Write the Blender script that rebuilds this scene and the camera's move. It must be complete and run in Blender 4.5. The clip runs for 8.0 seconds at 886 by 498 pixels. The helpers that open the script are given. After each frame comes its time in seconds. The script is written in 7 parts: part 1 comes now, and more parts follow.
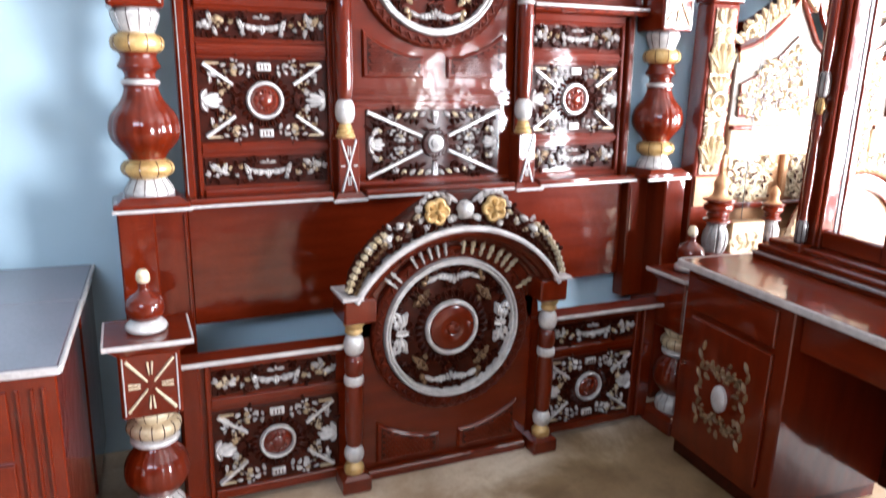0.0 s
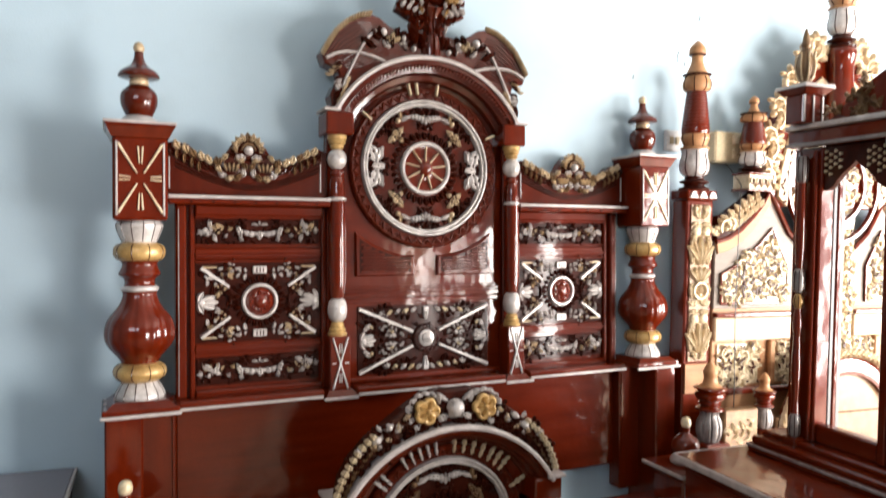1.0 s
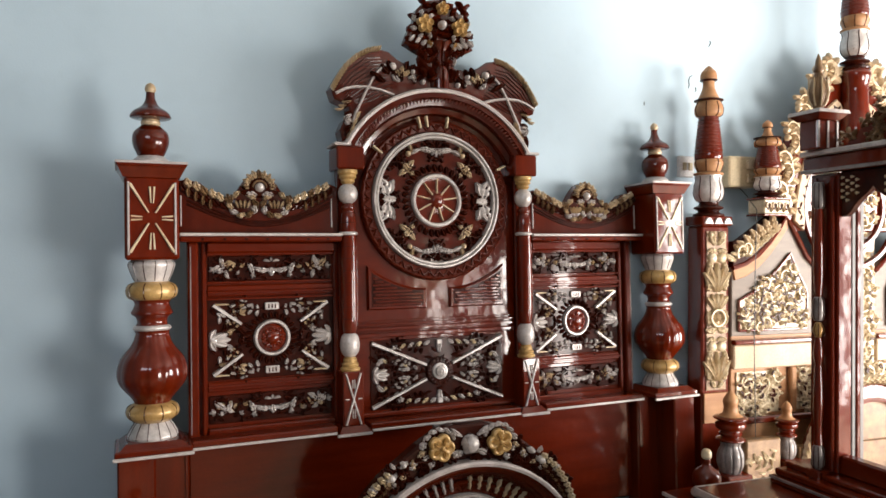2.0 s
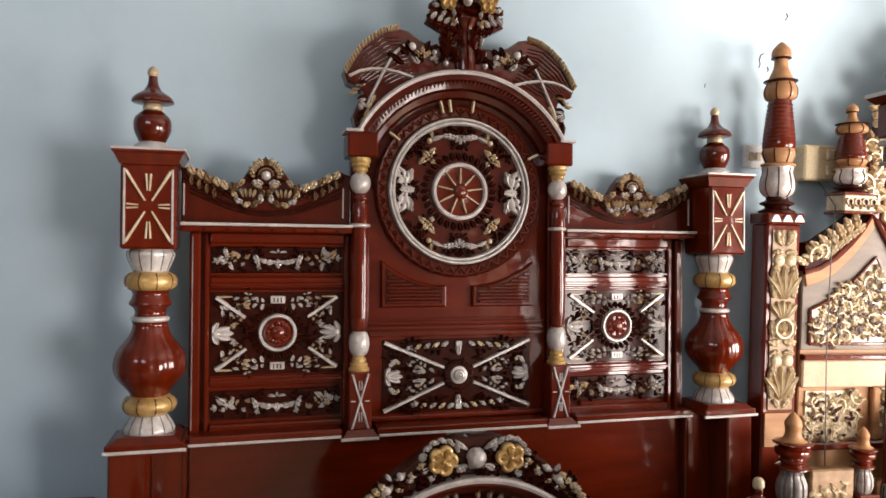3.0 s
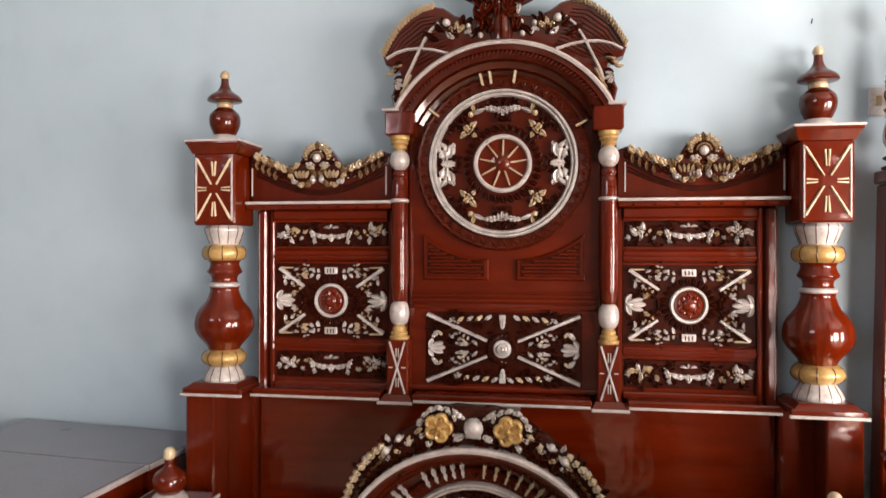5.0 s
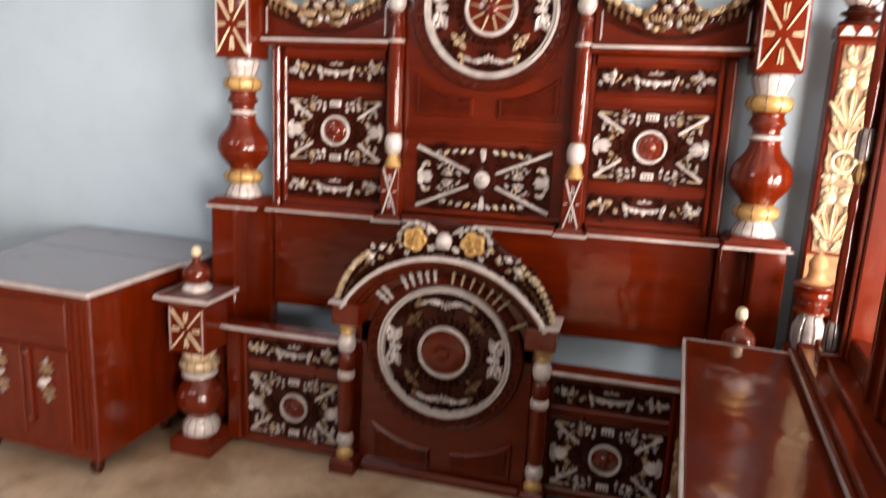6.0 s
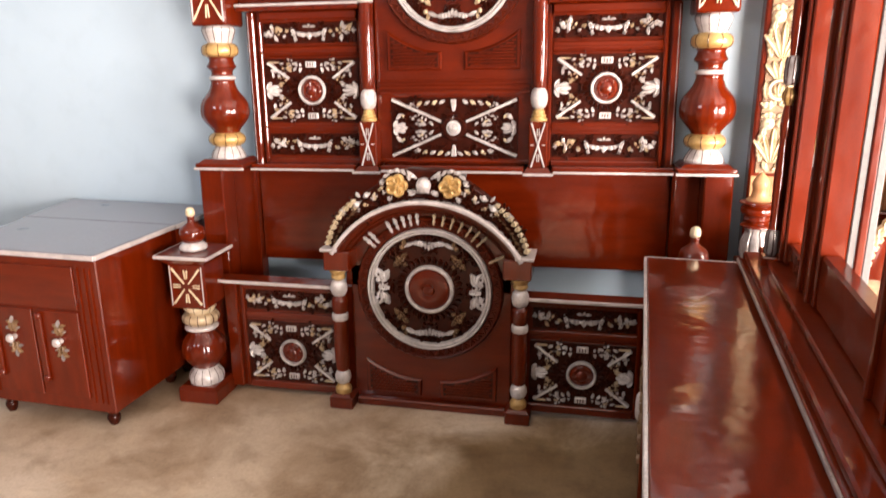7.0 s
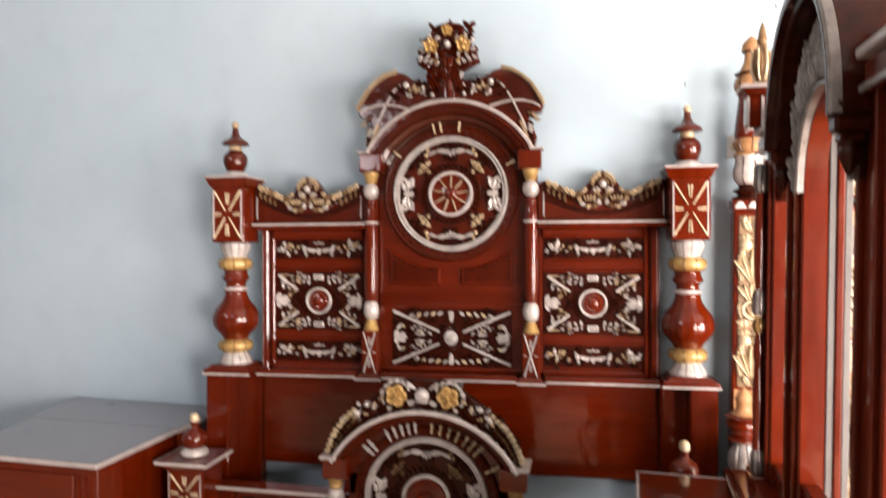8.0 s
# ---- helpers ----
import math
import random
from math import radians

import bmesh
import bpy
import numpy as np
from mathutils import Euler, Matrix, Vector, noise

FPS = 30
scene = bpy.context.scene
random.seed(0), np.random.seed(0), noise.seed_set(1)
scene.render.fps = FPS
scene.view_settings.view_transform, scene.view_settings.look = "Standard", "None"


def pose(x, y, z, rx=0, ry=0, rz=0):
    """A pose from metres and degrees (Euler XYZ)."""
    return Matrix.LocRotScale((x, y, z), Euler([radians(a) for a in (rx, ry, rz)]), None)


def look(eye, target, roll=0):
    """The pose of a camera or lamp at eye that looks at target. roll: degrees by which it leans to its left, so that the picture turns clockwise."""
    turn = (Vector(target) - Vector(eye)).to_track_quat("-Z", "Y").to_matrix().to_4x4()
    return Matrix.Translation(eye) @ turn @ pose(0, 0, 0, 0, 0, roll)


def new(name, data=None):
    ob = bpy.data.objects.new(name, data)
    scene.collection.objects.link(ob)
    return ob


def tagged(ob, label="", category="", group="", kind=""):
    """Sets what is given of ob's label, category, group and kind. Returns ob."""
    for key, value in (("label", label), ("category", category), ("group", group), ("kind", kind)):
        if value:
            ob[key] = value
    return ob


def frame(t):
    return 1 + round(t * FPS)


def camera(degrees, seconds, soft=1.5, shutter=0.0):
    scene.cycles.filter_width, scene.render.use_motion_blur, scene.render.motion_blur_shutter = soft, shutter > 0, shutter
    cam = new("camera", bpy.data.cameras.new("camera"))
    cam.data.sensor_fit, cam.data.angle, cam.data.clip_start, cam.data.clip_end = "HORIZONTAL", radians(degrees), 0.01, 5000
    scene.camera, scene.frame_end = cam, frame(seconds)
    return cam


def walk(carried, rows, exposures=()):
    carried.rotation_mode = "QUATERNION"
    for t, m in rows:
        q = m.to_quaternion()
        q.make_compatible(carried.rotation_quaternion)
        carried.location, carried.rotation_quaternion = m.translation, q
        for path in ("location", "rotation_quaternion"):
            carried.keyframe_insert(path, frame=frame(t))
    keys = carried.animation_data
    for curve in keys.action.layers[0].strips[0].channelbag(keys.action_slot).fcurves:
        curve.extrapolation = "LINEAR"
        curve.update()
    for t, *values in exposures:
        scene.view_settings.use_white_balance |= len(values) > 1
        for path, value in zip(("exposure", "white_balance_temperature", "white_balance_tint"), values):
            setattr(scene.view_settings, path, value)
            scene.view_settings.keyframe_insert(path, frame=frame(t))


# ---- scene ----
cam = camera(63.2, 8.0, 1.5, 0.35)
PATH = [
    (0, (-0.94, -2.245, 1.284), (-0.159, -0.471, 0.791), 1.6),
    (0.3, (-0.924, -2.266, 1.326), (-0.162, -0.448, 0.987), 1.0),
    (0.5, (-0.936, -2.261, 1.348), (-0.15, -0.437, 1.108), 1.1),
    (0.8, (-0.928, -2.263, 1.382), (-0.138, -0.431, 1.247), 0.8),
    (1, (-0.936, -2.269, 1.402), (-0.128, -0.441, 1.347), 1.1),
    (1.2, (-0.937, -2.272, 1.427), (-0.129, -0.442, 1.442), 0.9),
    (2.3, (-0.892, -2.243, 1.44), (-0.187, -0.372, 1.422), -1.1),
    (2.5, (-0.852, -2.215, 1.439), (-0.238, -0.313, 1.384), -1.4),
    (2.8, (-0.717, -2.184, 1.447), (-0.178, -0.258, 1.438), -0.2),
    (3, (-0.616, -2.181, 1.458), (-0.116, -0.244, 1.429), 1.4),
    (3.5, (-0.429, -2.1, 1.452), (-0.083, -0.13, 1.416), 0.2),
    (4, (-0.221, -2.028, 1.45), (-0.02, -0.038, 1.438), -1.8),
    (4.2, (-0.121, -2.031, 1.441), (-0.06, -0.032, 1.453), -1.5),
    (5.3, (0.325, -2.326, 1.402), (-0.082, -0.372, 1.288), 0.4),
    (5.5, (0.386, -2.37, 1.407), (0.027, -0.409, 1.247), 0.9),
    (5.7, (0.477, -2.401, 1.373), (0.069, -0.455, 1.156), 1.0),
    (5.8, (0.497, -2.43, 1.355), (0.069, -0.495, 1.09), 1.3),
    (6, (0.511, -2.487, 1.348), (0.026, -0.598, 0.906), 2.7),
    (6.2, (0.554, -2.526, 1.316), (-0.037, -0.698, 0.76), 1.9),
    (6.5, (0.545, -2.587, 1.318), (0.049, -0.749, 0.704), 1.0),
    (7, (0.52, -2.7, 1.326), (0.127, -0.814, 0.786), -0.5),
    (7.3, (0.522, -2.752, 1.311), (0.164, -0.819, 0.942), -0.1),
    (7.5, (0.481, -2.785, 1.359), (0.19, -0.832, 1.043), 0.7),
    (7.7, (0.516, -2.784, 1.369), (0.216, -0.818, 1.157), 0.9),
    (8, (0.536, -2.827, 1.469), (0.143, -0.867, 1.412), 0.1),
]
EXPOSURE = [(0.0, 2.31, 5500, 10), (0.5, 1.89, 5950, 12), (1.0, 1.34, 6400, 12), (1.2, 1.21, 6450, 12), (2.5, 0.65, 6600, 14), (3.5, 0.82, 6800, 17), (4.2, 0.92, 6900, 19), (5.5, 1.1, 7050, 21), (6.0, 1.46, 7100, 22), (6.5, 1.76, 7100, 23), (7.0, 1.9, 7050, 23), (7.5, 1.82, 7050, 22), (8.0, 1.18, 7050, 21)]
walk(cam, [(t, look(eye, target, roll)) for t, eye, target, roll in PATH], EXPOSURE)

# ---- world, light ----
ROOM = -3.5  # the room, dresser and second bed stand turned by this against the first headboard


def setup_world():
    w = bpy.data.worlds.new("sky")
    scene.world = w
    w.use_nodes = True
    nt = w.node_tree
    bg = nt.nodes["Background"]
    sky = nt.nodes.new("ShaderNodeTexSky")
    sky.sky_type = "NISHITA"
    sky.sun_disc = False
    sky.sun_elevation, sky.sun_rotation = radians(48), radians(150)
    nt.links.new(sky.outputs[0], bg.inputs[0])
    bg.inputs[1].default_value = 0.12


def area(name, place, target, sx, sy, watts, colour):
    d = bpy.data.lights.new(name, "AREA")
    d.shape, d.size, d.size_y, d.energy, d.color = "RECTANGLE", sx, sy, watts, colour
    ob = new(name, d)
    ob.matrix_world = look(place, target)
    return ob


setup_world()
sun = new("sun", bpy.data.lights.new("sun", "SUN"))
sun.data.energy, sun.data.angle, sun.data.color = 3.0, radians(0.6), (1.0, 0.95, 0.88)
sun.matrix_world = look((-4, -12, 14), (2.5, -7.5, 0))
area("shopfront_daylight", (5.05, -3.00, 1.15), (0.6, -0.3, 1.2), 2.2, 2.15, 300, (1.0, 0.94, 0.87))
# unseen fill lamp, added to brighten the left of the wall
area("high_window_daylight", (-2.30, -4.45, 2.72), (-1.3, 0.0, 1.1), 2.3, 0.62, 17, (0.98, 0.98, 1.0))
area("corner_door_daylight", (2.82, -4.32, 0.85), (1.0, 0.0, 1.3), 1.42, 1.5, 126, (1.0, 0.93, 0.85))


# ---- materials ----
def base_mat(name):
    m = bpy.data.materials.new(name)
    m.use_nodes = True
    return m, m.node_tree, m.node_tree.nodes["Principled BSDF"]


def ramp(nt, c0, c1, lo=0.3, hi=0.7):
    r = nt.nodes.new("ShaderNodeValToRGB")
    r.color_ramp.elements[0].position, r.color_ramp.elements[1].position = lo, hi
    r.color_ramp.elements[0].color, r.color_ramp.elements[1].color = (*c0, 1), (*c1, 1)
    return r


def tex(nt, scale, detail=4.0, stretch=(1, 1, 1), rough=0.55):
    co = nt.nodes.new("ShaderNodeTexCoord")
    mp = nt.nodes.new("ShaderNodeMapping")
    mp.inputs["Scale"].default_value = stretch
    n = nt.nodes.new("ShaderNodeTexNoise")
    n.inputs["Scale"].default_value, n.inputs["Detail"].default_value, n.inputs["Roughness"].default_value = scale, detail, rough
    nt.links.new(co.outputs["Object"], mp.inputs["Vector"])
    nt.links.new(mp.outputs[0], n.inputs["Vector"])
    return n


def paint(name, c0, c1, rough=0.4, metal=0.0, coat=0.0, spec=0.5, grain=(1, 1, 1), scale=18.0, bump=0.15, fine=140.0, spread=0.12, coat_rough=0.08, wave=0.0):
    """A surface with two scales of variation, slight relief and uneven gloss."""
    m, nt, p = base_mat(name)
    n1, n2 = tex(nt, scale, 5.0, grain), tex(nt, fine, 3.0, grain)
    r = ramp(nt, c0, c1)
    nt.links.new(n1.outputs[0], r.inputs[0])
    mix = nt.nodes.new("ShaderNodeMixRGB")
    mix.blend_type = "MULTIPLY"
    mix.inputs[0].default_value = 0.35
    r2 = ramp(nt, (0.55, 0.55, 0.55), (1, 1, 1), 0.35, 0.6)
    nt.links.new(n2.outputs[0], r2.inputs[0])
    nt.links.new(r.outputs[0], mix.inputs[1])
    nt.links.new(r2.outputs[0], mix.inputs[2])
    nt.links.new(mix.outputs[0], p.inputs["Base Color"])
    mr = nt.nodes.new("ShaderNodeMapRange")
    mr.inputs["To Min"].default_value, mr.inputs["To Max"].default_value = max(0.03, rough - spread), rough + spread
    nt.links.new(n1.outputs[0], mr.inputs["Value"])
    nt.links.new(mr.outputs[0], p.inputs["Roughness"])
    p.inputs["Metallic"].default_value = metal
    p.inputs["Specular IOR Level"].default_value = spec
    p.inputs["Coat Weight"].default_value, p.inputs["Coat Roughness"].default_value = coat, coat_rough
    p.inputs["Coat IOR"].default_value = 1.55 if wave else 1.5
    if bump:
        b = nt.nodes.new("ShaderNodeBump")
        b.inputs["Strength"].default_value, b.inputs["Distance"].default_value = bump, 0.002
        nt.links.new(n2.outputs[0], b.inputs["Height"])
        nt.links.new(b.outputs[0], p.inputs["Normal"])
        if wave:  # hand-rubbed lacquer, not quite flat
            n3 = tex(nt, 9.0, 2.0)
            w = nt.nodes.new("ShaderNodeBump")
            w.inputs["Strength"].default_value, w.inputs["Distance"].default_value = wave, 0.02
            nt.links.new(n3.outputs[0], w.inputs["Height"])
            nt.links.new(w.outputs[0], b.inputs["Normal"])
            nt.links.new(b.outputs[0], p.inputs["Coat Normal"])
    return m


def worn(name, c0, c1, under, rough, metal):
    """Brushed-on paint, rubbed through to the wood in small patches."""
    m = paint(name, c0, c1, rough, metal=metal, coat=0.25, scale=30, bump=0.3, fine=200)
    nt = m.node_tree
    p = nt.nodes["Principled BSDF"]
    n = tex(nt, 75.0, 4.0, rough=0.6)
    r = ramp(nt, (0, 0, 0), (1, 1, 1), 0.64, 0.74)
    nt.links.new(n.outputs[0], r.inputs[0])
    mix = nt.nodes.new("ShaderNodeMixRGB")
    old = p.inputs["Base Color"].links[0].from_socket
    nt.links.new(r.outputs[0], mix.inputs[0])
    nt.links.new(old, mix.inputs[1])
    mix.inputs[2].default_value = (*under, 1)
    nt.links.new(mix.outputs[0], p.inputs["Base Color"])
    return m


LACQUER = paint("red_brown_lacquer", (0.083, 0.0066, 0.0004), (0.125, 0.0112, 0.0008), 0.36, coat=0.85, spec=0.05, grain=(5, 5, 0.7), scale=5, bump=0.03, coat_rough=0.07, wave=0.14)
LACQUER_H = paint("red_brown_lacquer_lengthwise", (0.083, 0.0066, 0.0004), (0.125, 0.0112, 0.0008), 0.36, coat=0.85, spec=0.05, grain=(0.7, 5, 5), scale=5, bump=0.03, coat_rough=0.07, wave=0.14)
DARKWOOD = paint("dark_red_brown_lacquer", (0.054, 0.0048, 0.0005), (0.086, 0.0082, 0.0009), 0.36, coat=0.9, spec=0.05, grain=(5, 5, 0.7), scale=5, bump=0.04, coat_rough=0.055, wave=0.16)
RELIEF = paint("carved_red_brown_relief", (0.050, 0.0054, 0.0009), (0.086, 0.0094, 0.0014), 0.5, coat=0.25, spec=0.05, scale=40, bump=0.25, fine=220, coat_rough=0.28)
# also laid over carved gaps, where its darkness stands for shade
CARVED = paint("dark_lacquer_and_gap_shade", (0.018, 0.0026, 0.0009), (0.045, 0.0060, 0.0016), 0.45, coat=0.36, spec=0.05, scale=40, bump=0.25, fine=220, coat_rough=0.10)
SILVER = worn("silver_white_paint", (0.42, 0.390, 0.375), (0.70, 0.660, 0.635), (0.22, 0.14, 0.11), 0.34, 0.2)
TRIM = paint("silver_edge_line", (0.40, 0.36, 0.345), (0.58, 0.53, 0.51), 0.42, metal=0.1, scale=25, bump=0.2)
GOLD = worn("gold_paint", (0.35, 0.20, 0.062), (0.61, 0.40, 0.15), (0.13, 0.045, 0.015), 0.36, 0.25)
BRONZE = paint("dull_bronze_paint", (0.11, 0.055, 0.022), (0.25, 0.15, 0.07), 0.4, metal=0.15, scale=28, bump=0.25, fine=180)
DULLSILVER = worn("dull_grey_silver_paint", (0.17, 0.15, 0.145), (0.34, 0.315, 0.30), (0.05, 0.02, 0.012), 0.38, 0.25)
TIN = worn("cream_gold_paint", (0.60, 0.47, 0.28), (0.78, 0.68, 0.48), (0.28, 0.15, 0.06), 0.40, 0.1)
PALEGOLD = worn("pale_gold_paint", (0.42, 0.30, 0.165), (0.63, 0.51, 0.35), (0.13, 0.05, 0.02), 0.38, 0.2)
IVORY = worn("ivory_gold_paint", (0.46, 0.36, 0.215), (0.69, 0.585, 0.415), (0.25, 0.12, 0.045), 0.40, 0.1)
TAN = paint("tan_lacquer", (0.31, 0.145, 0.060), (0.43, 0.23, 0.110), 0.5, coat=0.08, spec=0.25, grain=(1, 5, 5), scale=7, bump=0.05)
ASH = paint("greyish_beige_lacquer", (0.15, 0.12, 0.095), (0.21, 0.17, 0.14), 0.5, coat=0.08, spec=0.25, grain=(1, 5, 5), scale=7, bump=0.05)
CREAM = paint("cream_paint", (0.44, 0.31, 0.19), (0.54, 0.41, 0.28), 0.5, coat=0.1, spec=0.3, scale=8, bump=0.05)
GREYTOP = paint("grey_brown_dusty_lacquer_top", (0.130, 0.110, 0.134), (0.20, 0.168, 0.198), 0.32, coat=0.7, scale=3, bump=0.08, coat_rough=0.13)
GREY = paint("pale_grey_edge_board", (0.085, 0.08, 0.08), (0.13, 0.125, 0.12), 0.5, scale=12)
PLASTIC = paint("cream_plastic", (0.55, 0.45, 0.28), (0.62, 0.52, 0.34), 0.45, scale=8, bump=0.02)
WHITEPL = paint("white_plastic", (0.70, 0.70, 0.70), (0.78, 0.78, 0.78), 0.4, scale=8, bump=0.02)
CABLE = paint("dark_cable", (0.02, 0.02, 0.02), (0.04, 0.04, 0.04), 0.5, bump=0)


def wall_mat():
    m, nt, p = base_mat("pale_blue_wall_paint")
    n1, n2, n3 = tex(nt, 0.9, 5.0), tex(nt, 7.0, 5.0), tex(nt, 160.0, 2.0)
    r = ramp(nt, (0.393, 0.528, 0.618), (0.464, 0.596, 0.682), 0.25, 0.75)
    nt.links.new(n1.outputs[0], r.inputs[0])
    r2 = ramp(nt, (0.86, 0.86, 0.86), (1, 1, 1), 0.3, 0.5)
    nt.links.new(n2.outputs[0], r2.inputs[0])
    mix = nt.nodes.new("ShaderNodeMixRGB")
    mix.blend_type = "MULTIPLY"
    mix.inputs[0].default_value = 0.28
    nt.links.new(r.outputs[0], mix.inputs[1])
    nt.links.new(r2.outputs[0], mix.inputs[2])
    nt.links.new(mix.outputs[0], p.inputs["Base Color"])
    p.inputs["Roughness"].default_value = 0.6
    b = nt.nodes.new("ShaderNodeBump")
    b.inputs["Strength"].default_value, b.inputs["Distance"].default_value = 0.12, 0.003
    nt.links.new(n3.outputs[0], b.inputs["Height"])
    nt.links.new(b.outputs[0], p.inputs["Normal"])
    return m


def floor_mat():
    m, nt, p = base_mat("stained_cement_floor")
    n1, n2, n3, n4 = tex(nt, 1.3, 6.0, rough=0.6), tex(nt, 2.4, 8.0, rough=0.62), tex(nt, 90.0, 4.0), tex(nt, 38.0, 3.0)
    n1.inputs["Distortion"].default_value, n2.inputs["Distortion"].default_value = 0.5, 0.5
    r = ramp(nt, (0.40, 0.295, 0.200), (0.58, 0.475, 0.365), 0.38, 0.60)
    nt.links.new(n1.outputs[0], r.inputs[0])

    def over(below, source, c0, c1, lo, hi, fac, kind="MULTIPLY"):
        q = ramp(nt, c0, c1, lo, hi)
        nt.links.new(source.outputs[0], q.inputs[0])
        mix = nt.nodes.new("ShaderNodeMixRGB")
        mix.blend_type = kind
        mix.inputs[0].default_value = fac
        nt.links.new(below.outputs[0], mix.inputs[1])
        nt.links.new(q.outputs[0], mix.inputs[2])
        return mix
    n5 = tex(nt, 5.5, 4.0, rough=0.55)  # hand-wide smears and scuffs
    n5.inputs["Distortion"].default_value = 0.35
    top = over(r, n2, (0.62, 0.53, 0.44), (1, 1, 1), 0.38, 0.56, 0.75)
    top = over(top, n5, (0.66, 0.61, 0.55), (1, 1, 1), 0.34, 0.50, 0.70)
    top = over(top, n5, (1, 1, 1), (1.15, 1.14, 1.12), 0.56, 0.72, 0.7)
    top = over(top, n4, (1, 1, 1), (0.70, 0.66, 0.60), 0.55, 0.70, 0.35)
    top = over(top, n3, (0.80, 0.78, 0.75), (1, 1, 1), 0.40, 0.55, 0.35)
    # an old brown stain with the dresser's shade painted in, ragged edges
    co = nt.nodes.new("ShaderNodeTexCoord")
    gap = nt.nodes.new("ShaderNodeVectorMath")
    gap.operation = "DISTANCE"
    gap.inputs[1].default_value = (0.85, -1.22, 0.0)
    nt.links.new(co.outputs["Object"], gap.inputs[0])
    edge = nt.nodes.new("ShaderNodeMath")
    edge.operation = "MULTIPLY_ADD"
    edge.inputs[1].default_value = 0.9
    nt.links.new(n2.outputs[0], edge.inputs[0])
    nt.links.new(gap.outputs["Value"], edge.inputs[2])
    stain_shade = ramp(nt, (0.42, 0.34, 0.22), (1, 1, 1), 0.62, 0.76)
    half = nt.nodes.new("ShaderNodeMath")
    half.operation = "MULTIPLY"
    half.inputs[1].default_value = 0.5
    nt.links.new(edge.outputs[0], half.inputs[0])
    nt.links.new(half.outputs[0], stain_shade.inputs[0])
    shaded = nt.nodes.new("ShaderNodeMixRGB")
    shaded.blend_type = "MULTIPLY"
    shaded.inputs[0].default_value = 0.95
    nt.links.new(top.outputs[0], shaded.inputs[1])
    nt.links.new(stain_shade.outputs[0], shaded.inputs[2])
    top = shaded
    top = over(top, n4, (0.25, 0.23, 0.20), (0, 0, 0), 0.20, 0.27, 1.0, "ADD")
    nt.links.new(top.outputs[0], p.inputs["Base Color"])
    mr = nt.nodes.new("ShaderNodeMapRange")
    mr.inputs["To Min"].default_value, mr.inputs["To Max"].default_value = 0.30, 0.75
    nt.links.new(n2.outputs[0], mr.inputs["Value"])
    nt.links.new(mr.outputs[0], p.inputs["Roughness"])
    b = nt.nodes.new("ShaderNodeBump")
    b.inputs["Strength"].default_value, b.inputs["Distance"].default_value = 0.3, 0.004
    nt.links.new(n3.outputs[0], b.inputs["Height"])
    nt.links.new(b.outputs[0], p.inputs["Normal"])
    return m


WALL, FLOOR = wall_mat(), floor_mat()
# unseen walls and ceiling, darkened to cut bounced light and reflections
DIM = paint("dark_unseen_wall", (0.085, 0.086, 0.084), (0.12, 0.124, 0.122), 0.6, scale=2, bump=0.1)
CEIL = paint("darkened_ceiling", (0.36, 0.37, 0.36), (0.43, 0.44, 0.43), 0.7, scale=2, bump=0.05)
GROUND = paint("dusty_street_ground", (0.30, 0.26, 0.20), (0.42, 0.37, 0.30), 0.85, scale=1.5, bump=0.2)


# ---- mesh helpers ----
def part(name, bm, material, parent=None, label="", smooth=35, kind=""):
    bmesh.ops.recalc_face_normals(bm, faces=bm.faces[:])
    me = bpy.data.meshes.new(name)
    bm.to_mesh(me)
    bm.free()
    me.materials.append(material)
    if smooth:
        me.shade_smooth()
        me.set_sharp_from_angle(angle=radians(smooth))
    ob = new(name, me)
    ob.parent = parent
    return tagged(ob, label, kind=kind)


def carving(name, bm, material, parent, label=""):
    """Carved work too fine to pick apart: one part."""
    return part(name, bm, material, parent, label, kind="stuff")


def pieces(name, bm, material, parent, label=""):
    """Each loose piece of bm as a part of its own."""
    left, made = dict.fromkeys(bm.verts), []
    while left:
        seed = next(iter(left))
        isle, stack = {seed}, [seed]
        while stack:
            for e in stack.pop().link_edges:
                for v in e.verts:
                    if v not in isle:
                        isle.add(v)
                        stack.append(v)
        for v in isle:
            left.pop(v, None)
        made.append(isle)
    out = []
    for isle in made:
        one, new_of = bmesh.new(), {}
        order = [v for v in bm.verts if v in isle]
        for v in order:
            new_of[v] = one.verts.new(v.co)
        for f in bm.faces:
            if f.verts[0] in isle:
                one.faces.new([new_of[v] for v in f.verts])
        out.append(part(name, one, material, parent, label))
    bm.free()
    return out


def root(name, m, label, category, group=""):
    ob = new(name)
    ob.empty_display_size = 0.1
    ob.matrix_world = m
    return tagged(ob, label, category, group)


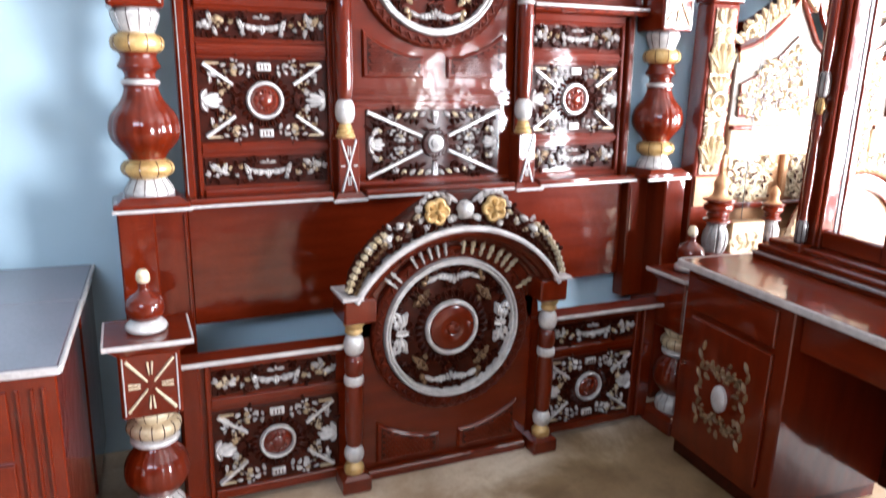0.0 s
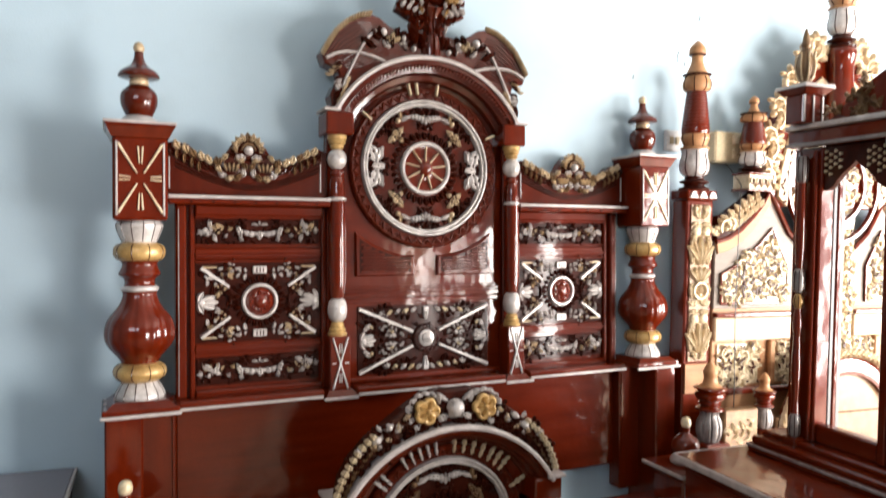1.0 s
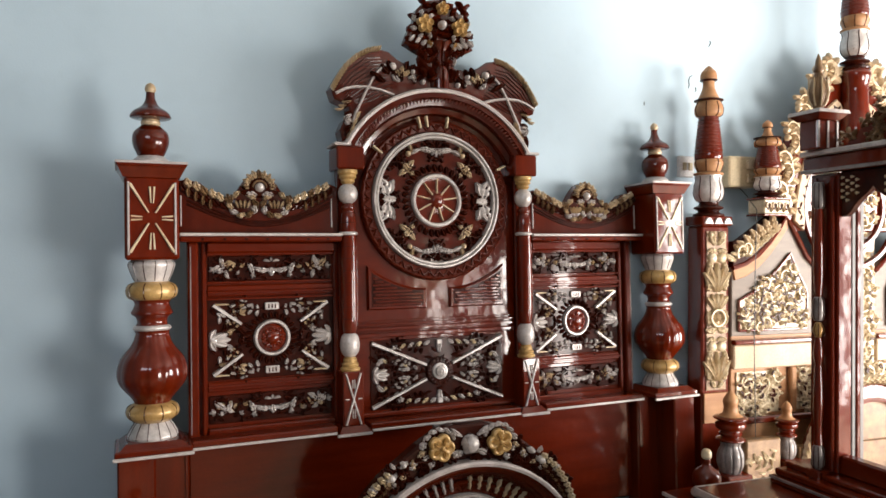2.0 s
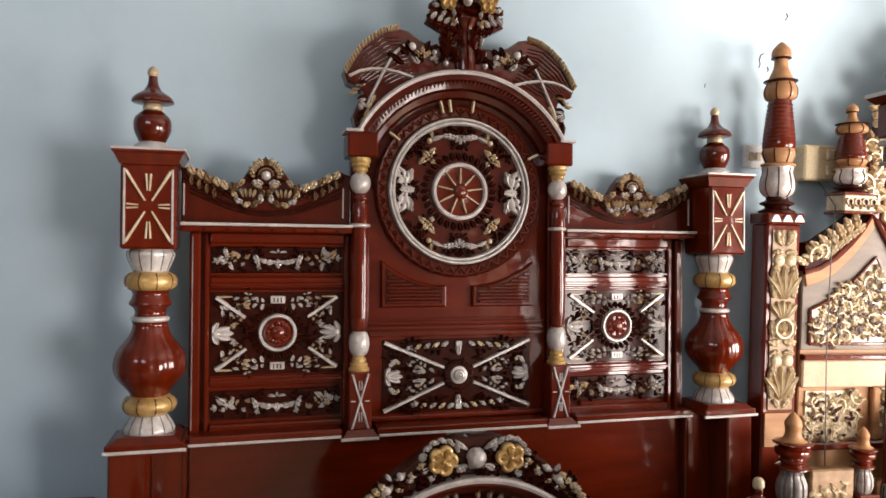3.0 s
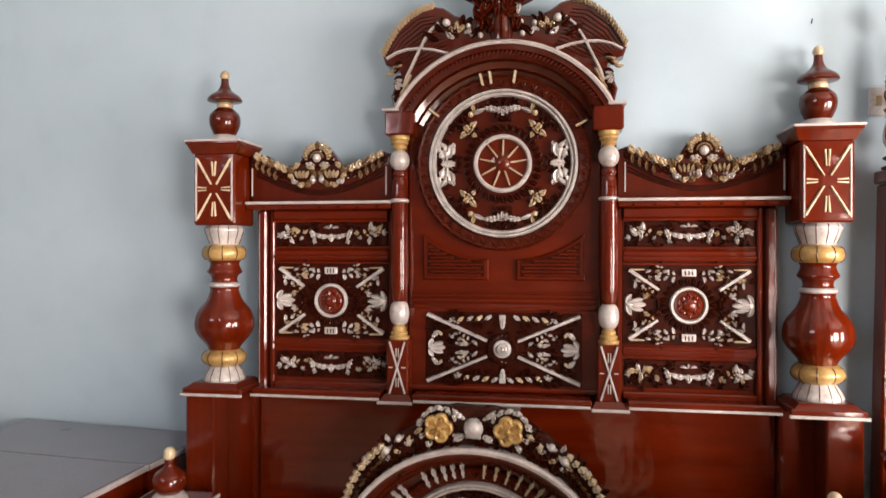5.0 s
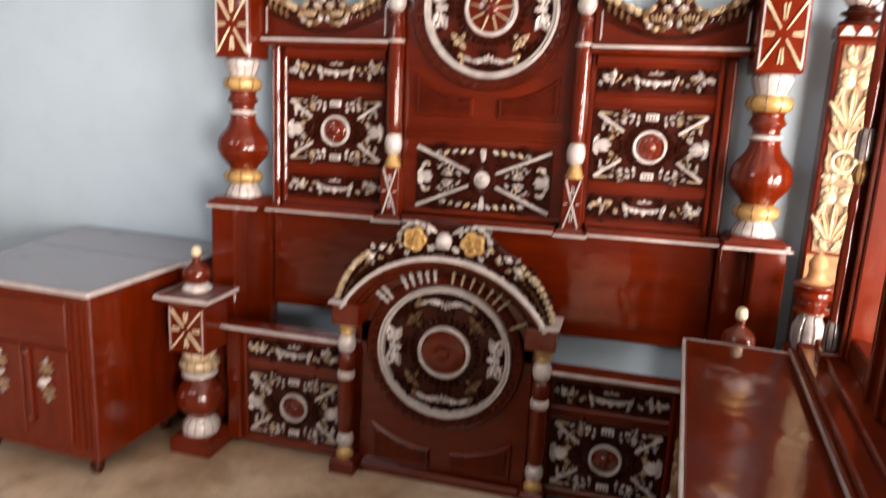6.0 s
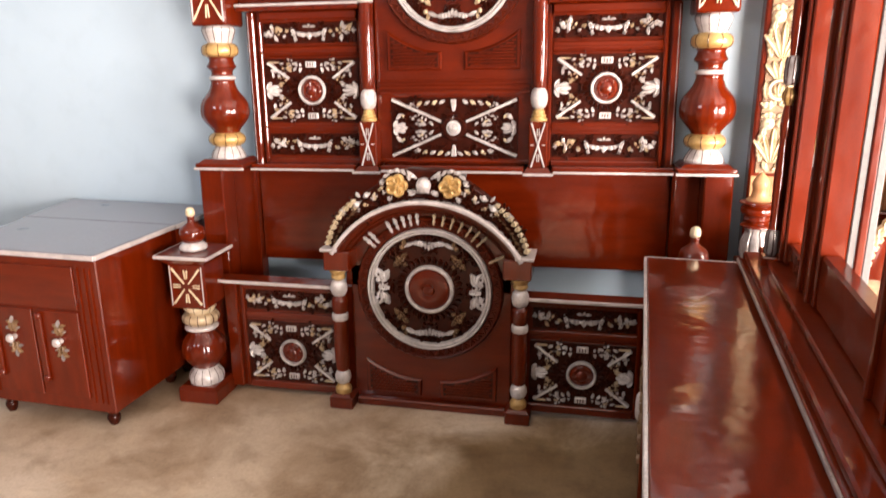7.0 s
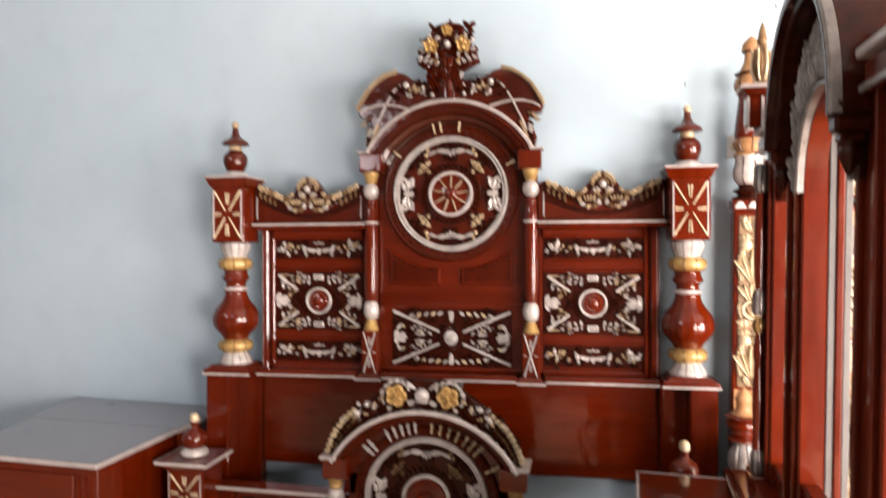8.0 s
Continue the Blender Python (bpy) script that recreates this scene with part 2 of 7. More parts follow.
def box(bm, x0, x1, y0, y1, z0, z1, b=0.003):
    """A box with chamfered edges."""
    c, h = ((x0 + x1) / 2, (y0 + y1) / 2, (z0 + z1) / 2), (abs(x1 - x0) / 2, abs(y1 - y0) / 2, abs(z1 - z0) / 2)
    b = min(b, min(h) * 0.45)
    v = {}
    for sx in (-1, 1):
        for sy in (-1, 1):
            for sz in (-1, 1):
                s = (sx, sy, sz)
                for a in range(3):
                    v[s, a] = bm.verts.new([c[i] + s[i] * (h[i] - (0 if i == a else b)) for i in range(3)])
    for a in range(3):
        o1, o2 = [i for i in range(3) if i != a]
        for sa in (-1, 1):
            q = []
            for s1, s2 in ((-1, -1), (1, -1), (1, 1), (-1, 1)):
                s = [0, 0, 0]
                s[a], s[o1], s[o2] = sa, s1, s2
                q.append(v[tuple(s), a])
            bm.faces.new(q)
        for s1 in (-1, 1):
            for s2 in (-1, 1):
                lo, hi = [0, 0, 0], [0, 0, 0]
                lo[a], hi[a] = -1, 1
                lo[o1] = hi[o1] = s1
                lo[o2] = hi[o2] = s2
                lo, hi = tuple(lo), tuple(hi)
                bm.faces.new((v[lo, o1], v[hi, o1], v[hi, o2], v[lo, o2]))
    for sx in (-1, 1):
        for sy in (-1, 1):
            for sz in (-1, 1):
                bm.faces.new([v[(sx, sy, sz), a] for a in range(3)])


def flare(bm, cx, cy, z0, z1, h0, h1):
    """A square block whose half width goes from h0 at z0 to h1 at z1."""
    lo = [bm.verts.new((cx + sx * h0, cy + sy * h0, z0)) for sx, sy in ((-1, -1), (1, -1), (1, 1), (-1, 1))]
    hi = [bm.verts.new((cx + sx * h1, cy + sy * h1, z1)) for sx, sy in ((-1, -1), (1, -1), (1, 1), (-1, 1))]
    bm.faces.new(lo[::-1])
    bm.faces.new(hi)
    for i in range(4):
        bm.faces.new((lo[i], lo[(i + 1) % 4], hi[(i + 1) % 4], hi[i]))


def smooth_profile(prof, n=4):
    """A rounder line through the points of a turning's profile."""
    out = []
    for i in range(len(prof) - 1):
        p0, p1, p2, p3 = prof[max(i - 1, 0)], prof[i], prof[i + 1], prof[min(i + 2, len(prof) - 1)]
        for k in range(n):
            t = k / n
            out.append(tuple(max(0.0005, 0.5 * (2 * b + (c - a) * t + (2 * a - 5 * b + 4 * c - d) * t * t + (3 * b - a - 3 * c + d) * t ** 3)) if j == 0 else
                             0.5 * (2 * b + (c - a) * t + (2 * a - 5 * b + 4 * c - d) * t * t + (3 * b - a - 3 * c + d) * t ** 3)
                             for j, (a, b, c, d) in enumerate(zip(p0, p1, p2, p3))))
    out.append(prof[-1])
    return out


def lathe(bm, prof, cx, cy, seg=28, ribs=0, depth=0.0, caps=True):
    """Turned round the z axis; profile of (radius, z). ribs cut grooves down the sides."""
    if ribs:
        seg = ribs * 6
    rows = []
    for r, z in prof:
        row = []
        for i in range(seg):
            a = 2 * math.pi * i / seg
            k = 1 - depth * max(0.0, math.cos(a * ribs)) ** 4 if ribs else 1
            row.append(bm.verts.new((cx + r * k * math.cos(a), cy + r * k * math.sin(a), z)))
        rows.append(row)
    for a, b in zip(rows, rows[1:]):
        for i in range(seg):
            j = (i + 1) % seg
            bm.faces.new((a[i], a[j], b[j], b[i]))
    if caps:
        bm.faces.new(rows[0][::-1])
        bm.faces.new(rows[-1])


def disc(bm, prof, cx, cz, seg=72, a0=0.0, a1=2 * math.pi):
    """Turned round an axis along y at (cx, cz); profile of (radius, y). a0..a1: the arc, from the x axis up."""
    full = abs(a1 - a0 - 2 * math.pi) < 1e-6
    n = seg if full else seg + 1
    rows = []
    for r, y in prof:
        row = []
        for i in range(n):
            a = a0 + (a1 - a0) * i / seg
            row.append(bm.verts.new((cx + r * math.cos(a), y, cz + r * math.sin(a))))
        rows.append(row)
    for p, q in zip(rows, rows[1:]):
        for i in range(seg):
            j = (i + 1) % n
            bm.faces.new((p[i], p[j], q[j], q[i]))
    if not full:
        bm.faces.new([r[0] for r in rows]) if len(rows) > 2 else None
        bm.faces.new([r[-1] for r in rows]) if len(rows) > 2 else None


def ring(bm, cx, cz, r0, r1, y, h, seg=72, a0=0.0, a1=2 * math.pi):
    """A raised flat ring on the plane y, h proud, with eased edges."""
    e = min(0.004, (r1 - r0) * 0.3)
    disc(bm, [(r0, y + 0.002), (r0, y - h * 0.6), (r0 + e, y - h), (r1 - e, y - h), (r1, y - h * 0.6), (r1, y + 0.002)], cx, cz, seg, a0, a1)


def prism(bm, pts, y0, y1, b=0.004):
    """A board cut to an outline of (x, z) points, from y0 (front) to y1, its front edge eased."""
    cx, cz = sum(p[0] for p in pts) / len(pts), sum(p[1] for p in pts) / len(pts)
    n = len(pts)

    def inset(i):
        (ax, az), (bx, bz), (dx, dz) = pts[i - 1], pts[i], pts[(i + 1) % n]
        ux, uz, vx, vz = bx - ax, bz - az, dx - bx, dz - bz
        lu, lv = math.hypot(ux, uz) or 1, math.hypot(vx, vz) or 1
        nx, nz = -(uz / lu + vz / lv), (ux / lu + vx / lv)
        k = math.hypot(nx, nz) or 1
        return nx / k, nz / k
    turn = sum(pts[i - 1][0] * pts[i][1] - pts[i][0] * pts[i - 1][1] for i in range(n))
    s = 1 if turn > 0 else -1
    f, m, k = [], [], []
    for i, (x, z) in enumerate(pts):
        nx, nz = inset(i)
        f.append(bm.verts.new((x + s * b * nx, y0, z + s * b * nz)))
        m.append(bm.verts.new((x, y0 + b, z)))
        k.append(bm.verts.new((x, y1, z)))
    bm.faces.new(f)
    bm.faces.new(k[::-1])
    for i in range(n):
        j = (i + 1) % n
        bm.faces.new((f[i], f[j], m[j], m[i]))
        bm.faces.new((m[i], m[j], k[j], k[i]))


def bar(bm, p, q, w, h, y, taper=1.0):
    """A carved strip with a ridge, from p to q on the plane y."""
    dx, dz = q[0] - p[0], q[1] - p[1]
    d = math.hypot(dx, dz)
    nx, nz = -dz / d * w / 2, dx / d * w / 2
    v = []
    for (x, z), k in ((p, 1.0), (q, taper)):
        v.append([bm.verts.new((x + nx * k, y, z + nz * k)), bm.verts.new((x + nx * k * 0.55, y - h, z + nz * k * 0.55)),
                  bm.verts.new((x - nx * k * 0.55, y - h, z - nz * k * 0.55)), bm.verts.new((x - nx * k, y, z - nz * k))])
    for i in range(3):
        bm.faces.new((v[0][i], v[0][i + 1], v[1][i + 1], v[1][i]))
    bm.faces.new(v[0])
    bm.faces.new(v[1])


def leaf(bm, x, z, ang, L, W, H, y, bend=0.0, n=5):
    """A carved leaf: a curled teardrop with a sunk midrib, standing H proud of the plane y. ang and bend in degrees."""
    a, px, pz = radians(ang), x, z
    step, turn = L / n, radians(bend) / n
    rows = []
    for i in range(n + 1):
        t = i / n
        w = W * (0.34 + 0.72 * math.sin(math.pi * t ** 1.15) ** 0.8) if t < 1 else W * 0.30
        nx, nz = -math.sin(a), math.cos(a)
        hh = H * (0.62 + 0.50 * math.sin(math.pi * t))
        rows.append([bm.verts.new((px + nx * w * k, y - hh * d, pz + nz * w * k)) for k, d in ((0.5, 0.0), (0.30, 1.0), (0.02, 0.62), (-0.24, 0.92), (-0.5, 0.0))])
        px, pz = px + math.cos(a) * step, pz + math.sin(a) * step
        a += turn
    for r, s in zip(rows, rows[1:]):
        for i in range(4):
            bm.faces.new((r[i], r[i + 1], s[i + 1], s[i]))
    bm.faces.new(rows[0])
    bm.faces.new(rows[-1])


def vine(bm, x, z, ang, L, curl, w, H, y, n=6, lobe=0.03, lw=0.5, both=True, bud=0.0, skip=None):
    """A scrolling stem that tightens as it goes, with lobed leaflets; they go into skip, if given, in place of bm."""
    a, px, pz = radians(ang), x, z
    rows, N = [], n * 2
    sg = 1 if curl >= 0 else -1
    for i in range(N + 1):
        t = i / N
        ww = w * (1 - 0.65 * t)
        nx, nz = -math.sin(a), math.cos(a)
        rows.append([bm.verts.new((px + nx * ww * k, y - H * d, pz + nz * ww * k)) for k, d in ((0.5, 0.0), (0.25, 0.9), (-0.25, 0.9), (-0.5, 0.0))])
        if i % 2 == 1:
            q = lobe * (1 - 0.45 * t)
            leaf(skip or bm, px, pz, math.degrees(a) - sg * 48, q, q * lw, H, y, -sg * 50, 4)
            if both:
                leaf(skip or bm, px, pz, math.degrees(a) + sg * 60, q * 0.7, q * lw * 0.8, H * 0.9, y, sg * 60, 3)
        px, pz = px + math.cos(a) * L / N, pz + math.sin(a) * L / N
        a += radians(curl) / N * (0.5 + 1.0 * t)
    for r, s in zip(rows, rows[1:]):
        for i in range(3):
            bm.faces.new((r[i], r[i + 1], s[i + 1], s[i]))
    bm.faces.new(rows[0])
    bm.faces.new(rows[-1])
    if bud:
        dome(bm, px, pz, bud, H * 1.1, y, 10)


def dome(bm, x, z, r, h, y, seg=14):
    disc(bm, [(r, y), (r * 0.92, y - h * 0.45), (r * 0.7, y - h * 0.8), (r * 0.35, y - h * 0.97), (0.0006, y - h)], x, z, seg)


def flower(bm, x, z, r, y, H=0.014, petals=5, a0=90):
    """Round cupped petals about a centre."""
    for i in range(petals):
        a = radians(a0 + i * 360 / petals)
        px, pz, rr = x + 0.60 * r * math.cos(a), z + 0.60 * r * math.sin(a), 0.44 * r
        disc(bm, [(rr, y), (rr * 0.98, y - H * 0.7), (rr * 0.78, y - H), (rr * 0.35, y - H * 0.72), (0.0006, y - H * 0.6)], px, pz, 12)


def tube(bm, pts, r, seg=8):
    """A round rod along 3D points."""
    rows = []
    for i, p in enumerate(pts):
        p = Vector(p)
        d = (Vector(pts[min(i + 1, len(pts) - 1)]) - Vector(pts[max(i - 1, 0)])).normalized()
        u = d.cross(Vector((0, 1, 0.01))).normalized()
        w = d.cross(u)
        rows.append([bm.verts.new(p + (u * math.cos(2 * math.pi * k / seg) + w * math.sin(2 * math.pi * k / seg)) * r) for k in range(seg)])
    for a, b in zip(rows, rows[1:]):
        for i in range(seg):
            bm.faces.new((a[i], a[(i + 1) % seg], b[(i + 1) % seg], b[i]))
    bm.faces.new(rows[0])
    bm.faces.new(rows[-1][::-1])


def arc(cx, cz, r, a0, a1, n):
    return [(cx + r * math.cos(radians(a0 + (a1 - a0) * i / n)), cz + r * math.sin(radians(a0 + (a1 - a0) * i / n))) for i in range(n + 1)]


def B():
    return bmesh.new()


def lobed(bm, x, z, ang, L, W, H, y, bend=0.0, lobes=3, rise=0.0):
    """A carved acanthus leaf with a scalloped edge, H proud of the plane y; rise lifts its tip."""
    a, px, pz = radians(ang), x, z
    n = lobes * 3
    step, turn = L / n, radians(bend) / n
    rows = []
    for i in range(n + 1):
        t = i / n
        env = 0.42 + 0.62 * math.sin(math.pi * min(t * 1.02, 1.0) ** 0.95)
        w = W * env * (0.66 + 0.34 * (1, 0.92, 0.35)[i % 3] / 0.92) if 0 < i < n else W * (0.30 if i == 0 else 0.26)
        nx, nz = -math.sin(a), math.cos(a)
        hh = H * (0.60 + 0.45 * math.sin(math.pi * t)) * (1.0, 1.08, 0.70)[i % 3]
        lift = rise * t * t
        rows.append([bm.verts.new((px + nx * w * k, y - hh * d - lift * (d > 0), pz + nz * w * k)) for k, d in ((0.5, 0.0), (0.40, 0.85), (0.20, 1.0), (0.02, 0.55), (-0.18, 0.96), (-0.40, 0.80), (-0.5, 0.0))])
        px, pz = px + math.cos(a) * step, pz + math.sin(a) * step
        a += turn
    for r, s in zip(rows, rows[1:]):
        for i in range(6):
            bm.faces.new((r[i], r[i + 1], s[i + 1], s[i]))
    bm.faces.new(rows[0])
    bm.faces.new(rows[-1])


def palm(bm, x, z, ang, s, H, y):
    """A broad hand-shaped leaf: a wide heel at (x, z), three blunt fingers and two curled thumbs."""
    for k, l, w, b in ((0, 1.0, 0.42, 0), (-30, 0.92, 0.36, 26), (30, 0.92, 0.36, -26), (-86, 0.62, 0.34, 50), (86, 0.62, 0.34, -50)):
        leaf(bm, x, z, ang + k, s * l, s * w, H * (1.1 if k == 0 else 0.95), y, b, 6)
    dome(bm, x + 0.14 * s * math.cos(radians(ang)), z + 0.14 * s * math.sin(radians(ang)), s * 0.26, H * 0.9, y, 12)


def tuft(bm, x, z, ang, s, H, y):
    """Two or three short leaves from one point."""
    for k, l in ((-38, 0.8), (0, 1.0), (38, 0.8)):
        leaf(bm, x, z, ang + k, s * l, s * 0.46, H, y, k * 0.8, 3)


# ---- the room ----
def room():
    turn = pose(0, 0.105, 0, 0, 0, ROOM)

    def slab(name, x0, x1, y0, y1, z0, z1, mat, label, cat):
        bm = B()
        box(bm, x0, x1, y0, y1, z0, z1, 0.002)
        ob = part(name, bm, mat)
        ob.matrix_world = turn
        return tagged(ob, label, cat, kind="structure")
    slab("wall_north", -3.8, 5.4, 0.0, 0.2, 0.0, 3.3, WALL, "pale blue painted plaster wall with faint stains", "wall")
    slab("wall_west", -4.0, -3.8, -4.6, 0.2, 0.0, 3.3, DIM, "unseen side wall darkened to cut bounced light", "wall")
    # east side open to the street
    slab("wall_east", 5.4, 5.6, -1.75, 0.2, 0.0, 3.3, DIM, "unseen side wall darkened to cut bounced light", "wall")
    slab("wall_east_end", 5.4, 5.6, -4.6, -4.05, 0.0, 3.3, DIM, "unseen side wall darkened to cut bounced light", "wall")
    slab("wall_east_lintel", 5.4, 5.6, -4.05, -1.75, 2.35, 3.3, DIM, "unseen darkened wall above the open shopfront", "wall")
    # south wall with an open door and a high opening added for the fill
    slab("wall_south", -4.0, 2.1, -4.8, -4.6, 0.0, 2.35, DIM, "dark unseen wall below the added fill opening", "wall")
    slab("wall_south_west", -4.0, -3.5, -4.8, -4.6, 2.35, 3.3, DIM, "dark unseen wall beside the added fill opening", "wall")
    slab("wall_south_middle", -1.1, 2.1, -4.8, -4.6, 2.35, 3.3, DIM, "dark unseen wall beside the added fill opening", "wall")
    slab("wall_south_top", -3.5, -1.1, -4.8, -4.6, 3.08, 3.3, DIM, "dark unseen wall above the added fill opening", "wall")
    slab("wall_south_end", 3.55, 5.6, -4.8, -4.6, 0.0, 3.3, DIM, "unseen darkened wall beside the open door", "wall")
    slab("wall_south_lintel", 2.1, 3.55, -4.8, -4.6, 1.70, 3.3, DIM, "unseen darkened wall above the open door", "wall")
    slab("floor", -4.0, 5.6, -4.8, 0.2, -0.15, 0.0, FLOOR, "dull beige cement floor with brown stains and painted shade", "floor")
    slab("ceiling", -4.0, 5.6, -4.8, 0.2, 3.3, 3.45, CEIL, "plain unseen ceiling darkened to cut bounced light", "ceiling")
    bm = B()
    box(bm, -60, 60, -60, 60, -0.4, -0.16, 0.01)
    tagged(part("ground", bm, GROUND), "dusty bare ground outside the shop", "ground", kind="structure")


room()


# ---- turned and carved parts ----
def star(parent, cx, y, cz, w, h, horizontals=True):
    """Carved starburst on a square block face."""
    bm = B()
    for sx in (-1, 1):
        for sz in (-1, 1):
            bar(bm, (cx + sx * w * 0.45, cz + sz * h * 0.46), (cx + sx * w * 0.07, cz + sz * h * 0.07), 0.0085, 0.006, y, 0.55)
    for s in (-1, 1):
        for o in (-0.0045, 0.0045):
            bar(bm, (cx + o * 1.3, cz + s * h * 0.42), (cx + o * 0.7, cz + s * h * 0.20), 0.0058, 0.005, y, 0.6)
            if horizontals:
                bar(bm, (cx + s * w * 0.43, cz + o * 1.2), (cx + s * w * 0.20, cz + o * 0.8), 0.0058, 0.005, y, 0.6)
    pieces("starburst_carving", bm, TIN, parent, "gold and cream painted carved rays")


def finial(parent, cx, cy, z, k=1.0):
    """Turned finial of two stages, z: its foot."""
    bm = B()
    lathe(bm, smooth_profile([(0.030 * k, z + 0.018 * k), (0.034 * k, z + 0.026 * k), (0.046 * k, z + 0.055 * k), (0.044 * k, z + 0.085 * k), (0.024 * k, z + 0.105 * k)]), cx, cy)
    lathe(bm, smooth_profile([(0.018 * k, z + 0.121 * k), (0.048 * k, z + 0.125 * k), (0.052 * k, z + 0.131 * k), (0.044 * k, z + 0.143 * k), (0.023 * k, z + 0.158 * k), (0.013 * k, z + 0.176 * k), (0.011 * k, z + 0.195 * k)]), cx, cy)
    f = part("finial", bm, DARKWOOD, parent)
    bm = B()
    lathe(bm, smooth_profile([(0.047 * k, z), (0.047 * k, z + 0.010 * k), (0.034 * k, z + 0.022 * k)]), cx, cy)
    part("finial_foot", bm, SILVER, f, "silver white painted collar")
    bm = B()
    lathe(bm, smooth_profile([(0.021 * k, z + 0.103 * k), (0.025 * k, z + 0.113 * k), (0.020 * k, z + 0.124 * k)]), cx, cy)
    lathe(bm, smooth_profile([(0.009 * k, z + 0.192 * k), (0.0145 * k, z + 0.203 * k), (0.010 * k, z + 0.216 * k), (0.001, z + 0.222 * k)]), cx, cy)
    pieces("finial_tip", bm, PALEGOLD, f, "pale gold painted turning")


def vase_shaft(parent, cx, cy, z0, z1, rows):
    """One turned stretch of a post; rows of (name, material, label, ribs, depth, profile in parts of z0..z1)."""
    first = None
    for name, mat, label, ribs, depth, prof in rows:
        bm = B()
        pts = [(r, z0 + (z1 - z0) * t) for r, t in prof]
        line = smooth_profile(pts)
        if name == "post":
            lathe(bm, line, cx, cy, ribs=14, depth=0.028)
        else:
            lathe(bm, line, cx, cy, 32)
        ob = part(name, bm, mat, first or parent, label)
        first = first or ob
        if ribs and name != "post":
            bm = B()
            for i in range(ribs):
                a = 2 * math.pi * (i + 0.25) / ribs
                tube(bm, [(cx + r * math.cos(a), cy + r * math.sin(a), z) for r, z in line[2:-2]], depth, 5)
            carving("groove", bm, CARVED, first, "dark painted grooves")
    return first


def head_post(parent, cx, cy):
    z0, z1 = 0.895, 1.414
    f = lambda z: (z - z0) / (z1 - z0)
    post = vase_shaft(parent, cx, cy, z0, z1, [
        ("post", LACQUER, "", 10, 0.0014, [(0.048, f(1.012)), (0.056, f(1.027)), (0.086, f(1.064)), (0.094, f(1.096)), (0.085, f(1.135)), (0.057, f(1.172)), (0.045, f(1.203)), (0.048, f(1.214))]),
        ("turned_neck", LACQUER, "", 0, 0, [(0.044, f(1.228)), (0.040, f(1.236)), (0.043, f(1.250)), (0.056, f(1.262)), (0.050, f(1.276)), (0.046, f(1.290)), (0.052, f(1.300))]),
        ("silver_foot", SILVER, "silver white painted fluted foot", 13, 0.0012, [(0.065, f(0.912)), (0.067, f(0.922)), (0.061, f(0.936)), (0.048, f(0.957)), (0.044, f(0.963))]),
        ("gold_ring", GOLD, "gold painted gadrooned ring", 9, 0.0015, [(0.048, f(0.960)), (0.065, f(0.972)), (0.071, f(0.987)), (0.065, f(1.002)), (0.048, f(1.013))]),
        ("silver_ring", SILVER, "silver white painted ring", 0, 0, [(0.044, f(1.213)), (0.050, f(1.218)), (0.050, f(1.224)), (0.044, f(1.229))]),
        ("gold_ring", GOLD, "gold painted gadrooned ring", 9, 0.0015, [(0.048, f(1.298)), (0.064, f(1.308)), (0.069, f(1.324)), (0.064, f(1.340)), (0.046, f(1.351))]),
        ("silver_cup", SILVER, "silver white painted fluted cup", 12, 0.0013, [(0.044, f(1.350)), (0.050, f(1.362)), (0.060, f(1.388)), (0.062, f(1.402)), (0.052, f(1.414))]),
    ])
    bm = B()
    box(bm, cx - 0.070, cx + 0.070, cy - 0.074, cy + 0.070, 1.412, 1.640, 0.006)
    part("block", bm, LACQUER, post)
    bm = B()
    for s in (-1, 1):
        bar(bm, (cx + s * 0.060, 1.425), (cx + s * 0.060, 1.625), 0.006, 0.004, cy - 0.074)
    pieces("block_line", bm, TRIM, post, "thin silver lines")
    star(post, cx, cy - 0.074, 1.526, 0.125, 0.205)
    bm = B()
    flare(bm, cx, cy, 1.638, 1.668, 0.073, 0.087)
    box(bm, cx - 0.090, cx + 0.090, cy - 0.092, cy + 0.090, 1.666, 1.679, 0.003)
    part("cap", bm, LACQUER, post)
    bm = B()
    box(bm, cx - 0.092, cx + 0.092, cy - 0.095, cy - 0.0925, 1.674, 1.681, 0.001)
    for s in (-1, 1):
        box(bm, cx + s * 0.0905, cx + s * 0.093, cy - 0.092, cy + 0.090, 1.674, 1.681, 0.001)
    part("cap_line", bm, TRIM, post, "silver painted edge line")
    finial(post, cx, cy, 1.682, 1.06)
    # shoulder and leg
    bm = B()
    flare(bm, cx, cy, 0.899, 0.914, 0.088, 0.071)
    box(bm, cx - 0.099, cx + 0.099, cy - 0.092, cy + 0.09, 0.882, 0.900, 0.004)
    part("shoulder", bm, LACQUER, post)
    bm = B()
    box(bm, cx - 0.103, cx + 0.103, cy - 0.098, cy - 0.090, 0.875, 0.884, 0.002)
    part("shoulder_line", bm, TRIM, post, "silver painted edge line")
    bm = B()
    s = 1 if cx > 0 else -1
    box(bm, cx - 0.092 if s < 0 else cx - 0.004, cx + 0.004 if s < 0 else cx + 0.092, cy - 0.08, cy + 0.085, -0.012 if s > 0 else 0.006, 0.882, 0.005)
    part("leg", bm, LACQUER, post)


